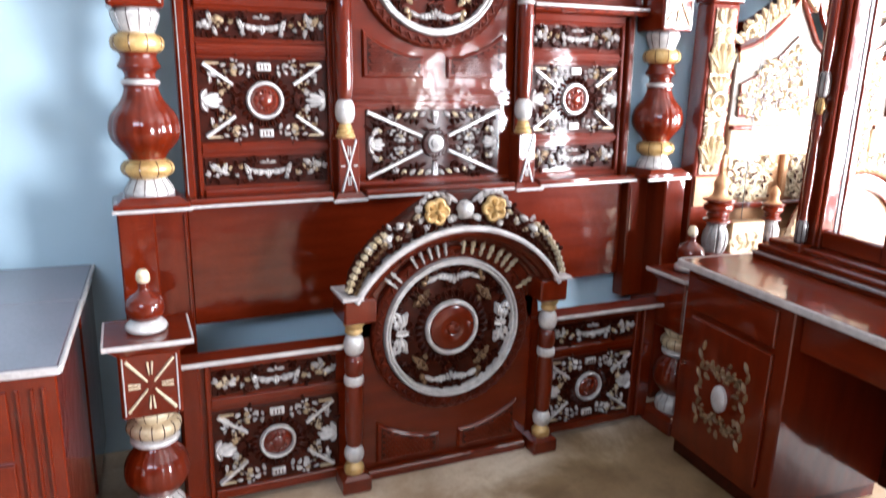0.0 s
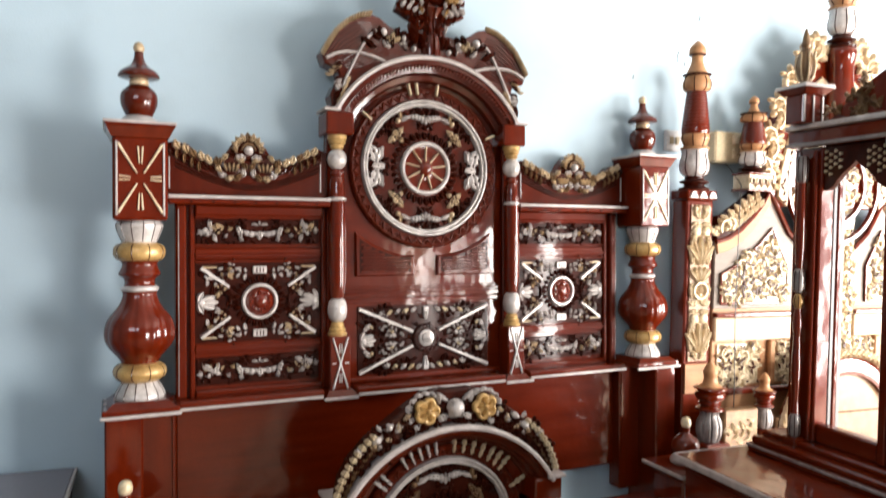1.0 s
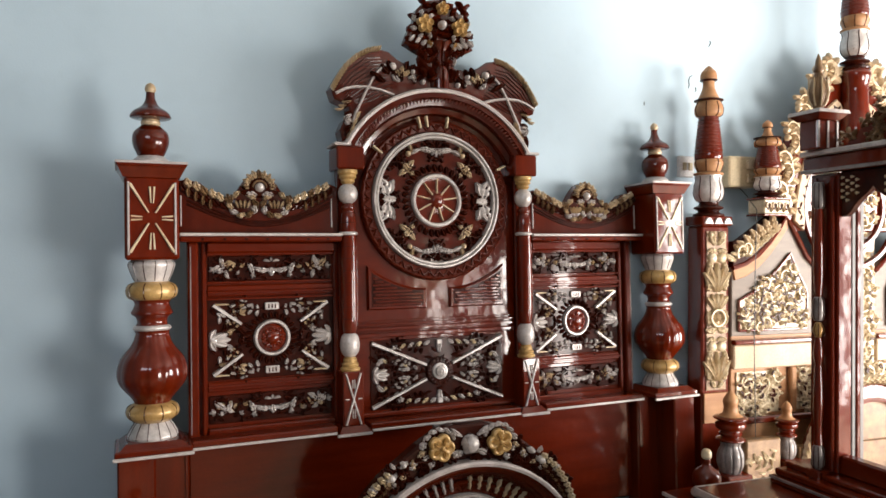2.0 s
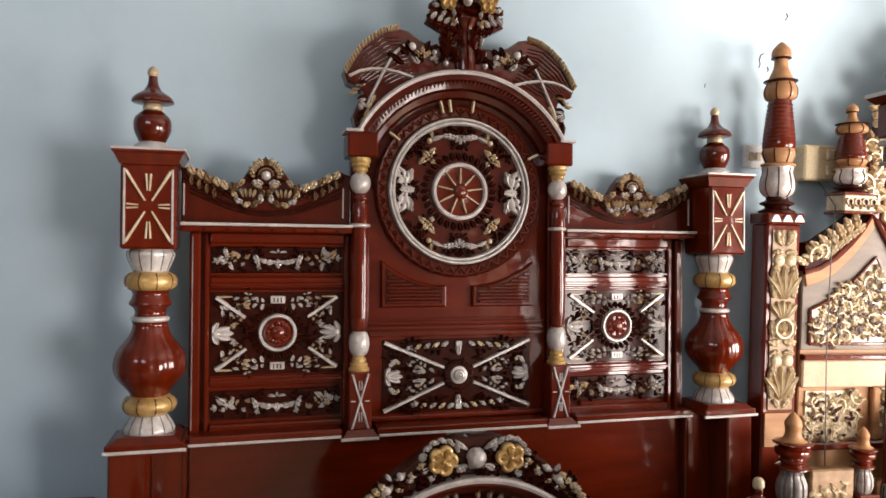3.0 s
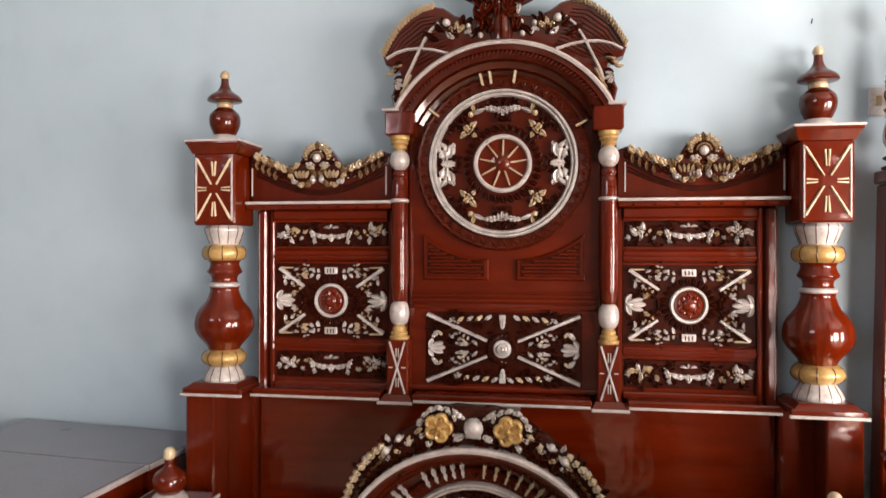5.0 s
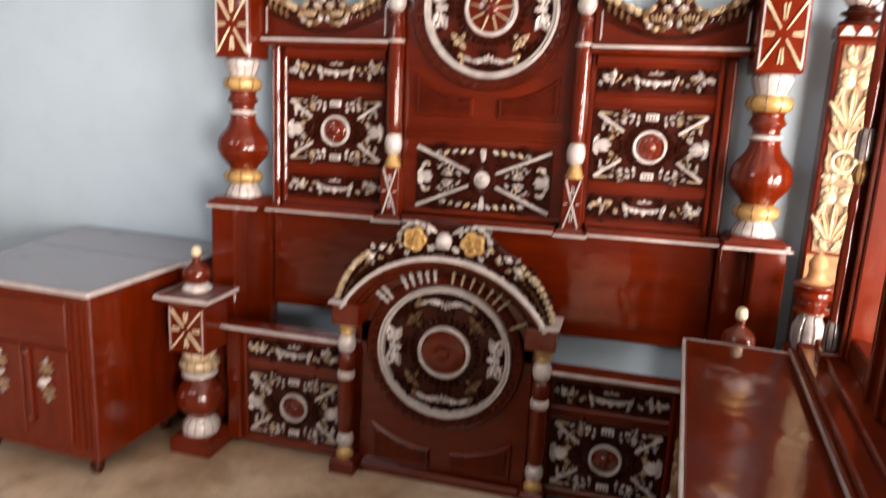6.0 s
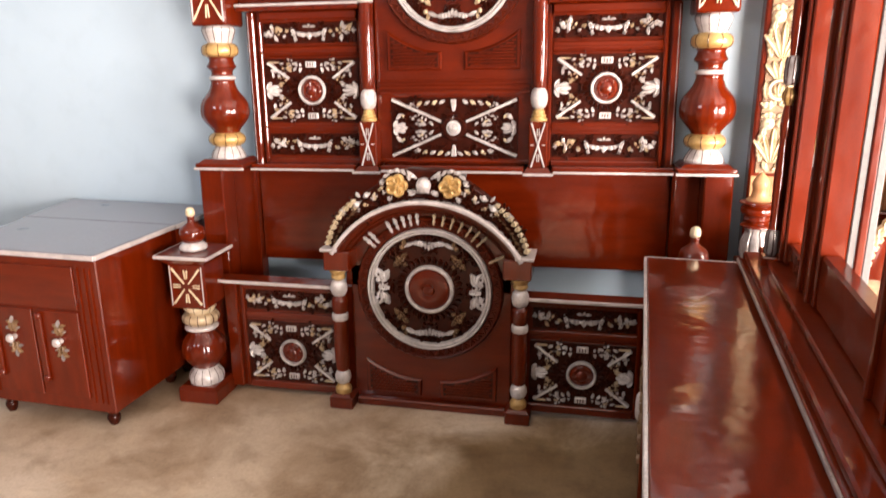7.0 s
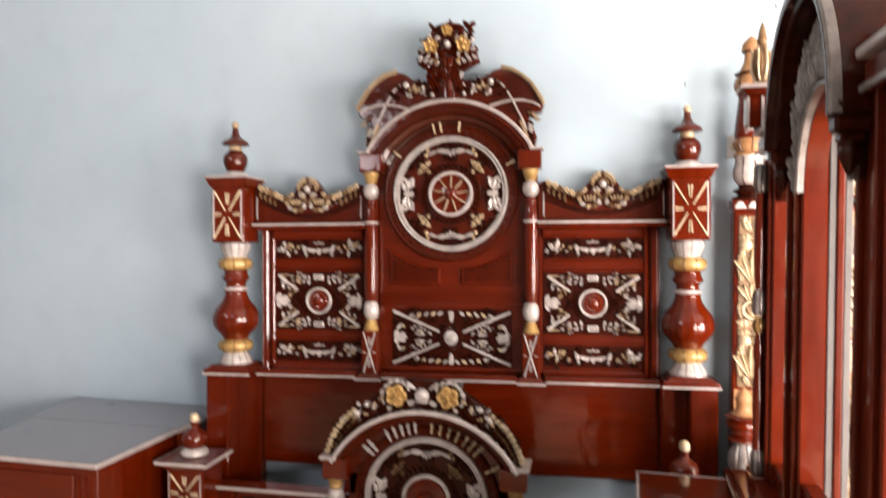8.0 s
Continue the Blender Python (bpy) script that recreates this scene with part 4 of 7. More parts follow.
        for k in (-1, 1):
            # scallops up the swag, a second row of leaves below them
            for i in range(6):
                t = i / 5
                px, pz = c0 + k * (0.088 + 0.112 * t), 1.592 + 0.046 * t ** 1.25
                lobed(gold if i % 3 else dull, px - k * 0.004, pz - 0.012, 90 - k * (38 + 8 * (i % 2)), 0.030, 0.024, 0.015, -0.017, k * 48, 2)
                lobed(bm, px + k * 0.004, pz - 0.030, 90 - k * 55, 0.036, 0.022, 0.012, -0.016, k * 40, 2)
            for i in range(4):
                t = i / 3
                leaf(dull, c0 + k * (0.142 + 0.062 * t), 1.562 + 0.034 * t, 90 - k * 8, 0.028, 0.013, 0.013, -0.018, k * 30, 4)
            # roses: a dark striped heart in a ruffled pale rim
            px, pz = c0 + k * 0.050, 1.577
            disc(bm, [(0.034, -0.016), (0.032, -0.024), (0.020, -0.027), (0.0006, -0.028)], px, pz, 24)
            for i in range(9):
                an = 90 + k * (24 + 36 * i)
                ex, ez = 0.033 * math.cos(radians(an)), 0.027 * math.sin(radians(an))
                lobed(pale if i in (2, 5) else dull if i % 2 else gold, px + ex, pz + ez, an + k * 62, 0.027, 0.018, 0.018, -0.018, k * 60, 2)
            for i in range(4):
                leaf(gold, px + (i - 1.5) * 0.0085, pz - 0.012, 90 - (i - 1.5) * 14, 0.025, 0.0095, 0.014, -0.025, 0, 4)
            bar(pale, (s * 0.594 + k * 0.225, 1.51), (s * 0.594 + k * 0.225, 1.60), 0.0045, 0.004, -0.016)
            # the bud's curled collar
            lobed(pale, c0 + k * 0.008, 1.604, 90 - k * 58, 0.036, 0.018, 0.016, -0.019, k * -70, 3)
            lobed(gold, c0 + k * 0.034, 1.622, 90 - k * 30, 0.026, 0.017, 0.015, -0.018, k * 40, 2)
            leaf(dull, c0 + k * 0.006, 1.556, 90 - k * 100, 0.040, 0.010, 0.012, -0.018, -k * 30, 4)
        for i in range(9):
            leaf(bm, c0, 1.606, 10 + 20 * i, 0.060, 0.024, 0.014, -0.016, 0, 4)
        dome(bm, c0, 1.630, 0.032, 0.014, -0.016, 20)
        carving("crest_carving", bm, CARVED, crest)
        for i in range(9):
            an = 6 + 21 * i
            lobed(gold if i % 4 else dull, c0 + 0.028 * math.cos(radians(an)), 1.630 + 0.028 * math.sin(radians(an)), an, 0.026, 0.017, 0.017, -0.017, 10, 2)
        carving("crest_gold", gold, PALEGOLD, crest, "gold painted scallops and petals")
        ring(dull, c0, 1.629, 0.017, 0.023, -0.026, 0.008, 24, 0.0, math.pi)
        carving("crest_bronze", dull, BRONZE, crest, "dull bronze painted leaves")
        dome(pale, c0, 1.629, 0.015, 0.026, -0.020, 16)
        carving("crest_silver", pale, SILVER, crest, "silver white painted bud and rose rims")
    # centre section
    Y = 0.002
    bm = B()
    box(bm, -0.300, 0.300, Y, 0.034, 0.888, 1.70, 0.004)
    disc(bm, [(0.300, 0.034), (0.300, Y), (0.0006, Y)], 0, 1.605, 48, 0.0, math.pi)
    cp = part("centre_panel", bm, LACQUER_H, r)
    bm = B()
    box(bm, -0.345, -0.302, -0.006, 0.034, 0.888, 1.70, 0.004)
    box(bm, 0.302, 0.345, -0.006, 0.034, 0.888, 1.70, 0.004)
    pieces("centre_stile", bm, LACQUER, cp)
    bm = B()
    for z0, z1, d in ((1.150, 1.166, 0.014), (1.171, 1.184, 0.008), (1.189, 1.197, 0.012), (1.202, 1.207, 0.005), (0.894, 0.908, 0.012)):
        box(bm, -0.288, 0.288, Y - d, Y + 0.002, z0, z1, 0.004)
    pieces("centre_rail", bm, LACQUER_H, cp)
    trapezoids(cp, 0.042, 0.250, 1.240, 1.385, Y, 0.078)
    medallion(r, 0, 1.603, Y - 0.004, True)
    bm = B()
    for a in (104, 98, 82, 143, 26):
        ca, sa = math.cos(radians(a)), math.sin(radians(a))
        bar(bm, (0.248 * ca, 1.603 + 0.248 * sa), (0.286 * ca, 1.603 + 0.286 * sa), 0.009, 0.012, -0.016)
    pieces("spindle", bm, TIN, r, "little cream painted spindle")
    cross_panel(r, 0, 1.027, 0.485, 0.226, Y - 0.002)
    # columns, arch and its hood
    for s in (-1, 1):
        column(r, s * 0.320, -0.036, 0.866, 1.690, 0.190)
        bm = B()
        x0, x1 = sorted((s * 0.272, s * 0.362))
        box(bm, x0, x1, -0.066, 0.034, 1.691, 1.764, 0.005)
        part("impost_block", bm, LACQUER, r)
        bm = B()
        x0, x1 = sorted((s * 0.316, s * 0.370))
        box(bm, x0, x1, -0.072, 0.03, 1.765, 1.774, 0.002)
        part("impost_line", bm, TRIM, r, "silver painted edge line")
    hood(r, 0, 1.592, 0.372, 0.328, -0.064, 52, True)
    crown(r)


def cross_panel(parent, cx, cz, w, h, y):
    rnd = random.Random(5)
    bm, sil, gil = B(), B(), B()
    box(bm, cx - w / 2, cx + w / 2, y - 0.001, y + 0.010, cz - h / 2, cz + h / 2, 0.002)
    for s in (-1, 1):
        for t in (-1, 1):
            for j, (dx, dz, a, L, c) in enumerate(((0.22, 0.03, 170, 0.10, 60), (0.225, 0.075, 200, 0.10, -120), (0.13, 0.100, 10, 0.085, -120), (0.05, 0.085, -10, 0.09, 90), (0.10, 0.02, 20, 0.09, 110), (0.17, 0.012, 190, 0.10, 60))):
                vine(bm, cx + s * dx, cz + t * dz, (a if s > 0 else 180 - a) * t, L, c * s * t, 0.008, 0.010, y, 5, 0.024, 0.5, True, 0.004, sil if j == 4 else None)
    for i in range(60):
        px, pz = rnd.uniform(-0.46, 0.46) * w, rnd.uniform(-0.42, 0.42) * h
        leaf(bm, cx + px, cz + pz, rnd.choice((20, -20, 160, 200)) + rnd.uniform(-30, 30), rnd.uniform(0.020, 0.034), 0.011, 0.007, y, rnd.uniform(-70, 70), 3)
    pan = carving("carved_panel", bm, CARVED, parent, "dark carved foliage ground")
    bm = B()
    for s, t in ((-1, -1), (-1, 1), (1, -1), (1, 1)):
        bar(bm, (cx + s * w * 0.490, cz + t * h * 0.465), (cx + s * 0.048, cz + t * 0.024), 0.0145, 0.013, y, 0.75)
    pieces("crossed_ray", bm, SILVER, pan, "silver white painted rays")
    bm = B()
    ring(bm, cx, cz, 0.028, 0.048, y, 0.012, 32)
    for i in range(20):
        a = 18 * i
        leaf(bm, cx + 0.032 * math.cos(radians(a)), cz + 0.032 * math.sin(radians(a)), a, 0.015, 0.009, 0.004, y - 0.011, 0, 2)
    part("boss_ring", bm, CARVED, pan)
    bm = B()
    disc(bm, [(0.029, y - 0.004), (0.027, y - 0.014), (0.020, y - 0.016), (0.018, y - 0.013), (0.016, y - 0.020), (0.010, y - 0.022), (0.009, y - 0.019), (0.0006, y - 0.024)], cx, cz, 28)
    part("boss", bm, SILVER, pan, "silver white turned boss")
    bm = sil
    for s in (-1, 1):
        d = 180 if s > 0 else 0
        palm(bm, cx + s * w * 0.474, cz, d, 0.050, 0.014, y)
        for k in (-1, 1):
            lobed(bm, cx + s * w * 0.455, cz + k * 0.030, d - s * k * 62, 0.034, 0.018, 0.013, y, s * k * 50, 2)
            lobed(bm, cx + s * 0.150, cz + k * 0.018, d + s * k * 20, 0.052, 0.013, 0.012, y, -s * k * 40, 3)
            for i in range(4):
                lobed(sil if i % 2 else gil, cx + s * (0.205 - 0.036 * i), cz + k * (0.047 - 0.009 * i) + k * 0.004, d + s * k * 25, 0.024, 0.011, 0.011, y, s * k * 40, 2)
    for k in (-1, 1):
        lobed(bm, cx, cz + k * 0.062, 90 * k, 0.040, 0.020, 0.012, y, 0, 2)
        box(bm, cx - 0.010, cx + 0.010, y - 0.012, y, cz + k * 0.098 - 0.008, cz + k * 0.098 + 0.008, 0.002)
        for s in (-1, 1):
            for i in range(5):
                lobed(sil if i % 2 == 0 else gil, cx + s * (0.034 + 0.029 * i), cz + k * (0.104 - 0.002 * i), -k * 90 + s * 50, 0.026, 0.014, 0.011, y, s * 20, 2)
    carving("palmette", bm, SILVER, pan, "silver white painted palmettes")
    carving("pointed_leaves", gil, TIN, pan, "cream painted pointed leaves")


def hood(parent, cx, cz, R, chord, y, n, carved, k=1.0):
    """The projecting round arch over a medallion: stepped mouldings, k times as broad, and a silver edge."""
    a = math.degrees(math.asin(min(1.0, chord / R)))
    a0, a1 = radians(90 - a), radians(90 + a)
    bm = B()
    disc(bm, [(R - 0.004, 0.030), (R - 0.004, y), (R - 0.022 * k, y), (R - 0.026 * k, y + 0.012), (R - 0.045 * k, y + 0.018), (R - 0.050 * k, y + 0.034), (R - 0.068 * k, y + 0.042), (R - 0.072 * k, y + 0.060), (R - 0.086 * k, y + 0.066), (R - 0.088 * k, 0.030)], cx, cz, 48, a0, a1)
    h = part("arch", bm, DARKWOOD, parent)
    bm = B()
    disc(bm, [(R - 0.006, y + 0.05), (R - 0.006, y - 0.007), (R + 0.002, y - 0.009), (R + 0.008, y - 0.004), (R + 0.008, y + 0.05)], cx, cz, 48, a0, a1)
    part("arch_line", bm, TRIM, h, "silver painted edge line")
    if carved:
        bm = B()
        for i in range(n):
            b = 90 - a * 0.9 + 1.8 * a * i / (n - 1)
            leaf(bm, cx + (R - 0.024) * math.cos(radians(b)), cz + (R - 0.024) * math.sin(radians(b)), b + 150, 0.018, 0.008, 0.0013, y, 20, 2)
        carving("arch_carving", bm, RELIEF, h)
    bm = B()
    for q, d, m in ((0.0475, 0.026, 96), (0.071, 0.052, 84)):
        for i in range(m):
            b = 90 - a * 0.97 + 1.94 * a * i / (m - 1)
            leaf(bm, cx + (R - q * k - 0.006) * math.cos(radians(b)), cz + (R - q * k - 0.006) * math.sin(radians(b)), b + 35, 0.013, 0.006, 0.005, y + d - 0.004, 20, 2)
    carving("rope_moulding", bm, RELIEF, h, "fine carved rope bands")


def crown(parent):
    """The winged crest and bouquet over the headboard's arch."""
    bm = B()
    for s in (-1, 1):
        out = [(0.0, 1.994)] + [(p[0], p[1]) for p in arc(0, 1.604, 0.378, 84, 32, 10)] + [(0.350, 1.795), (0.358, 1.83), (0.344, 1.862), (0.322, 1.880), (0.328, 1.905), (0.350, 1.918), (0.376, 1.928), (0.388, 1.962), (0.366, 2.000), (0.338, 2.042), (0.300, 2.075), (0.262, 2.096), (0.225, 2.104), (0.185, 2.096), (0.150, 2.072), (0.115, 2.058), (0.06, 2.062), (0.045, 2.10), (0.0, 2.11)]
        prism(bm, [(s * x, z) for x, z in out], -0.050, 0.012, 0.006)
    c = part("crown_board", bm, DARKWOOD, parent, "winged crest board")
    bm = B()
    tops = [(0.388, 1.962), (0.366, 2.000), (0.338, 2.042), (0.300, 2.075), (0.262, 2.096), (0.225, 2.104)]
    for s in (-1, 1):
        for (xa, za), (xb, zb) in zip(tops, tops[1:]):
            for i in range(4):
                x, z = xa + (xb - xa) * i / 4, za + (zb - za) * i / 4
                ang = math.degrees(math.atan2(zb - za, s * (xb - xa)))
                leaf(bm, s * (x - 0.010), z - 0.010, ang - s * 62, 0.021, 0.0125, 0.015, -0.050, 30 * s, 3)
        for k in range(4):
            leaf(bm, s * (0.335 - 0.01 * k), 1.80 + 0.022 * k, 90 + s * 20, 0.03, 0.014, 0.012, -0.052, 30 * s, 4)
    carving("scalloped_edge", bm, PALEGOLD, c, "pale gold scalloped edge")
    bm = B()
    for s in (-1, 1):
        for i in range(11):
            o = 0.0085 * i
            pts = [(s * (0.372 - o * 0.9), -0.050, 1.958 - o * 0.5), (s * (0.335 - o), -0.052, 2.015 - o), (s * (0.27 - o), -0.052, 2.065 - o * 1.2), (s * (0.20 - o * 0.4), -0.050, 2.075 - o * 1.2)]
            fine = [tuple(pa + (pb - pa) * t / 4 for pa, pb in zip(p, q)) for p, q in zip(pts, pts[1:]) for t in range(4)]
            tube(bm, fine, 0.0016, 5)
        for i in range(12):
            leaf(bm, s * (0.05 + 0.015 * i), 2.015 + 0.02 * math.sin(i * 1.7), 90 + s * (60 - 14 * i), 0.040, 0.020, 0.016, -0.050, s * 60, 4)
        for i in range(6):
            leaf(bm, s * 0.345, 1.81 + 0.022 * i, 90 + s * (20 + 30 * (i % 2)), 0.030, 0.016, 0.012, -0.050, 60 * s, 4)
    carving("feather_carving", bm, CARVED, c)
    bm = B()
    for s in (-1, 1):
        for pts in ([(0.316, 1.855), (0.306, 1.885), (0.288, 1.920), (0.268, 1.960), (0.248, 1.996), (0.226, 2.028), (0.200, 2.050)], [(0.372, 1.945), (0.340, 1.962), (0.305, 1.971), (0.262, 1.973), (0.215, 1.966), (0.170, 1.954)]):
            for (xa, za), (xb, zb) in zip(pts, pts[1:]):
                bar(bm, (s * xa, za), (s * xb, zb), 0.0102, 0.010, -0.049)
    carving("crest_ribbon", bm, TRIM, c, "dull silver ribbons")
    bm, leaves = B(), B()
    for s in (-1, 1):
        for x, z, rr in ((0.176, 2.046, 0.014), (0.104, 2.034, 0.009), (0.062, 2.040, 0.008), (0.066, 2.004, 0.009)):
            dome(bm, s * x, z, rr, 0.018, -0.052, 14)
        for x, z, an, L in ((0.150, 2.000, 20, 0.034), (0.118, 2.012, 150, 0.024), (0.092, 2.000, 60, 0.026), (0.050, 2.066, 70, 0.030), (0.060, 2.084, 120, 0.026)):
            lobed(bm, s * x, z, an if s > 0 else 180 - an, L, L * 0.5, 0.014, -0.052, 40 * s, 2)
        for an in (20, 75, 130):
            lobed(leaves, s * 0.140, 2.016, an if s > 0 else 180 - an, 0.036, 0.017, 0.014, -0.052, 40 * s, 3)
        for i in range(3):
            leaf(bm, s * 0.347, 1.865, 90 + s * (50 + 40 * i), 0.030, 0.014, 0.014, -0.050, 40 * s, 4)
            leaf(leaves, s * (0.345 - 0.012 * i), 1.90 + 0.012 * i, 90 - s * 120, 0.032, 0.010, 0.012, -0.050, 60 * s, 4)
    carving("gilt_spray", leaves, PALEGOLD, c, "pale gold painted leaves")
    carving("bud_spray", bm, SILVER, c, "silver white buds and leaves")
    # bouquet
    bm = B()
    lathe(bm, smooth_profile([(0.034, 1.985), (0.036, 2.03), (0.028, 2.07), (0.030, 2.11), (0.05, 2.14)]), 0, -0.045, 16, 8, 0.2)
    prism(bm, [(-0.02, 2.08), (0.02, 2.08), (0.09, 2.11), (0.13, 2.13), (0.115, 2.17), (0.095, 2.20), (0.085, 2.245), (0.05, 2.28), (0.0, 2.292), (-0.05, 2.28), (-0.085, 2.245), (-0.095, 2.20), (-0.115, 2.17), (-0.13, 2.13), (-0.09, 2.11)], -0.055, -0.02, 0.006)
    rnd = random.Random(9)
    for i in range(26):
        leaf(bm, rnd.uniform(-0.065, 0.065), rnd.uniform(2.01, 2.10), rnd.uniform(20, 160), 0.040, 0.020, 0.020, -0.058, rnd.uniform(-80, 80), 4)
    for i in range(70):
        leaf(bm, rnd.uniform(-0.10, 0.10), rnd.uniform(2.11, 2.27), rnd.uniform(0, 360), 0.034, 0.018, 0.02, -0.055, rnd.uniform(-60, 60), 4)
    for s in (-1, 1):
        for x, z, an in ((0.092, 2.158, -50), (0.094, 2.186, -20), (0.082, 2.138, -80), (0.058, 2.124, -95)):
            lobed(bm, s * x, z, an if s > 0 else 180 - an, 0.036, 0.024, 0.018, -0.056, -30 * s, 3)
    bq = carving("bouquet", bm, DARKWOOD, c, "carved bouquet")
    bm = B()
    for x, z, rr in ((-0.066, 2.190, 0.030), (0.066, 2.190, 0.030), (0.0, 2.248, 0.022)):
        flower(bm, x, z, rr, -0.078, 0.020, 5)
        dome(bm, x, z, rr * 0.32, 0.030, -0.074, 12)
    for s in (-1, 1):
        leaf(bm, s * 0.040, 2.118, 90 - s * 30, 0.026, 0.012, 0.014, -0.072, 0, 4)
    carving("bouquet_gold", bm, GOLD, bq, "gold painted blossoms")
    bm = B()
    for s in (-1, 1):
        for i in range(6):
            an = radians(90 - s * (i * 50 - 30))
            lobed(bm, s * 0.066 + 0.030 * math.cos(an), 2.190 + 0.030 * math.sin(an), math.degrees(an) + 25 * s, 0.024, 0.014, 0.015, -0.068, 30 * s, 2)
        for i in range(4):
            leaf(bm, s * (0.035 + 0.022 * i), 2.135 + 0.006 * i, -90 + s * 40, 0.026, 0.016, 0.014, -0.068, 20 * s, 4)
    dome(bm, 0, 2.195, 0.015, 0.026, -0.074, 14)
    carving("bouquet_silver", bm, SILVER, bq, "silver white painted leaves")
    for ob in [c, *c.children_recursive]:  # the crest as carved is a little narrower and lower than its pattern
        for v in ob.data.vertices:
            v.co.x, v.co.z = v.co.x * 0.965, v.co.z - 0.014


headboard()


# ---- the footboard standing before the headboard ----
def foot_post(parent, cx, cy):
    z0, z1 = 0.065, 0.390
    f = lambda z: (z - z0) / (z1 - z0)
    post = vase_shaft(parent, cx, cy, z0, z1, [
        ("post", LACQUER, "", 10, 0.0014, [(0.046, f(0.130)), (0.055, f(0.140)), (0.080, f(0.175)), (0.085, f(0.205)), (0.076, f(0.240)), (0.052, f(0.272)), (0.046, f(0.284))]),
        ("silver_foot", SILVER, "silver white painted fluted foot", 13, 0.0012, [(0.064, f(0.065)), (0.068, f(0.085)), (0.064, f(0.105)), (0.050, f(0.122)), (0.046, f(0.132))]),
        ("silver_ring", SILVER, "silver white painted ring", 0, 0, [(0.048, f(0.283)), (0.062, f(0.290)), (0.062, f(0.300)), (0.050, f(0.307))]),
        ("gold_ring", PALEGOLD, "pale gold painted grooved ring", 14, 0.0016, [(0.050, f(0.306)), (0.066, f(0.318)), (0.070, f(0.332)), (0.066, f(0.346)), (0.050, f(0.356))]),
        ("silver_cup", TIN, "cream painted fluted cup", 12, 0.0012, [(0.048, f(0.355)), (0.056, f(0.365)), (0.062, f(0.380)), (0.055, f(0.392))]),
    ])
    bm = B()
    box(bm, cx - 0.074, cx + 0.074, cy - 0.074, cy + 0.074, 0.388, 0.566, 0.006)
    part("block", bm, LACQUER, post)
    bm = B()
    for s in (-1, 1):
        bar(bm, (cx + s * 0.064, 0.40), (cx + s * 0.064, 0.555), 0.004, 0.003, cy - 0.074)
    pieces("block_line", bm, TRIM, post)
    star(post, cx, cy - 0.074, 0.478, 0.125, 0.150)
    bm = B()
    flare(bm, cx, cy, 0.564, 0.588, 0.076, 0.098)
    box(bm, cx - 0.104, cx + 0.104, cy - 0.100, cy + 0.100, 0.586, 0.600, 0.003)
    part("cap", bm, LACQUER, post)
    bm = B()
    box(bm, cx - 0.107, cx + 0.107, cy - 0.106, cy - 0.099, 0.588, 0.600, 0.002)
    for s in (-1, 1):
        box(bm, cx + s * 0.102, cx + s * 0.108, cy - 0.098, cy + 0.099, 0.588, 0.600, 0.002)
    part("cap_line", bm, TRIM, post, "silver painted edge line")
    bm = B()
    lathe(bm, smooth_profile([(0.030, 0.630), (0.044, 0.644), (0.048, 0.664), (0.041, 0.686), (0.022, 0.701), (0.013, 0.711), (0.014, 0.725), (0.012, 0.731)]), cx, cy)
    fin = part("finial", bm, LACQUER, post)
    bm = B()
    lathe(bm, smooth_profile([(0.040, 0.600), (0.050, 0.606), (0.050, 0.618), (0.034, 0.632)]), cx, cy)
    part("finial_foot", bm, SILVER, fin, "silver white painted collar")
    bm = B()
    lathe(bm, smooth_profile([(0.012, 0.729), (0.017, 0.736), (0.016, 0.752), (0.010, 0.761), (0.001, 0.764)]), cx, cy)
    part("finial_tip", bm, TIN, fin, "cream painted tip")
    bm = B()
    box(bm, cx - 0.082, cx + 0.082, cy - 0.082, cy + 0.082, 0.0, 0.060, 0.006)
    flare(bm, cx, cy, 0.058, 0.068, 0.080, 0.068)
    part("plinth", bm, LACQUER, post)


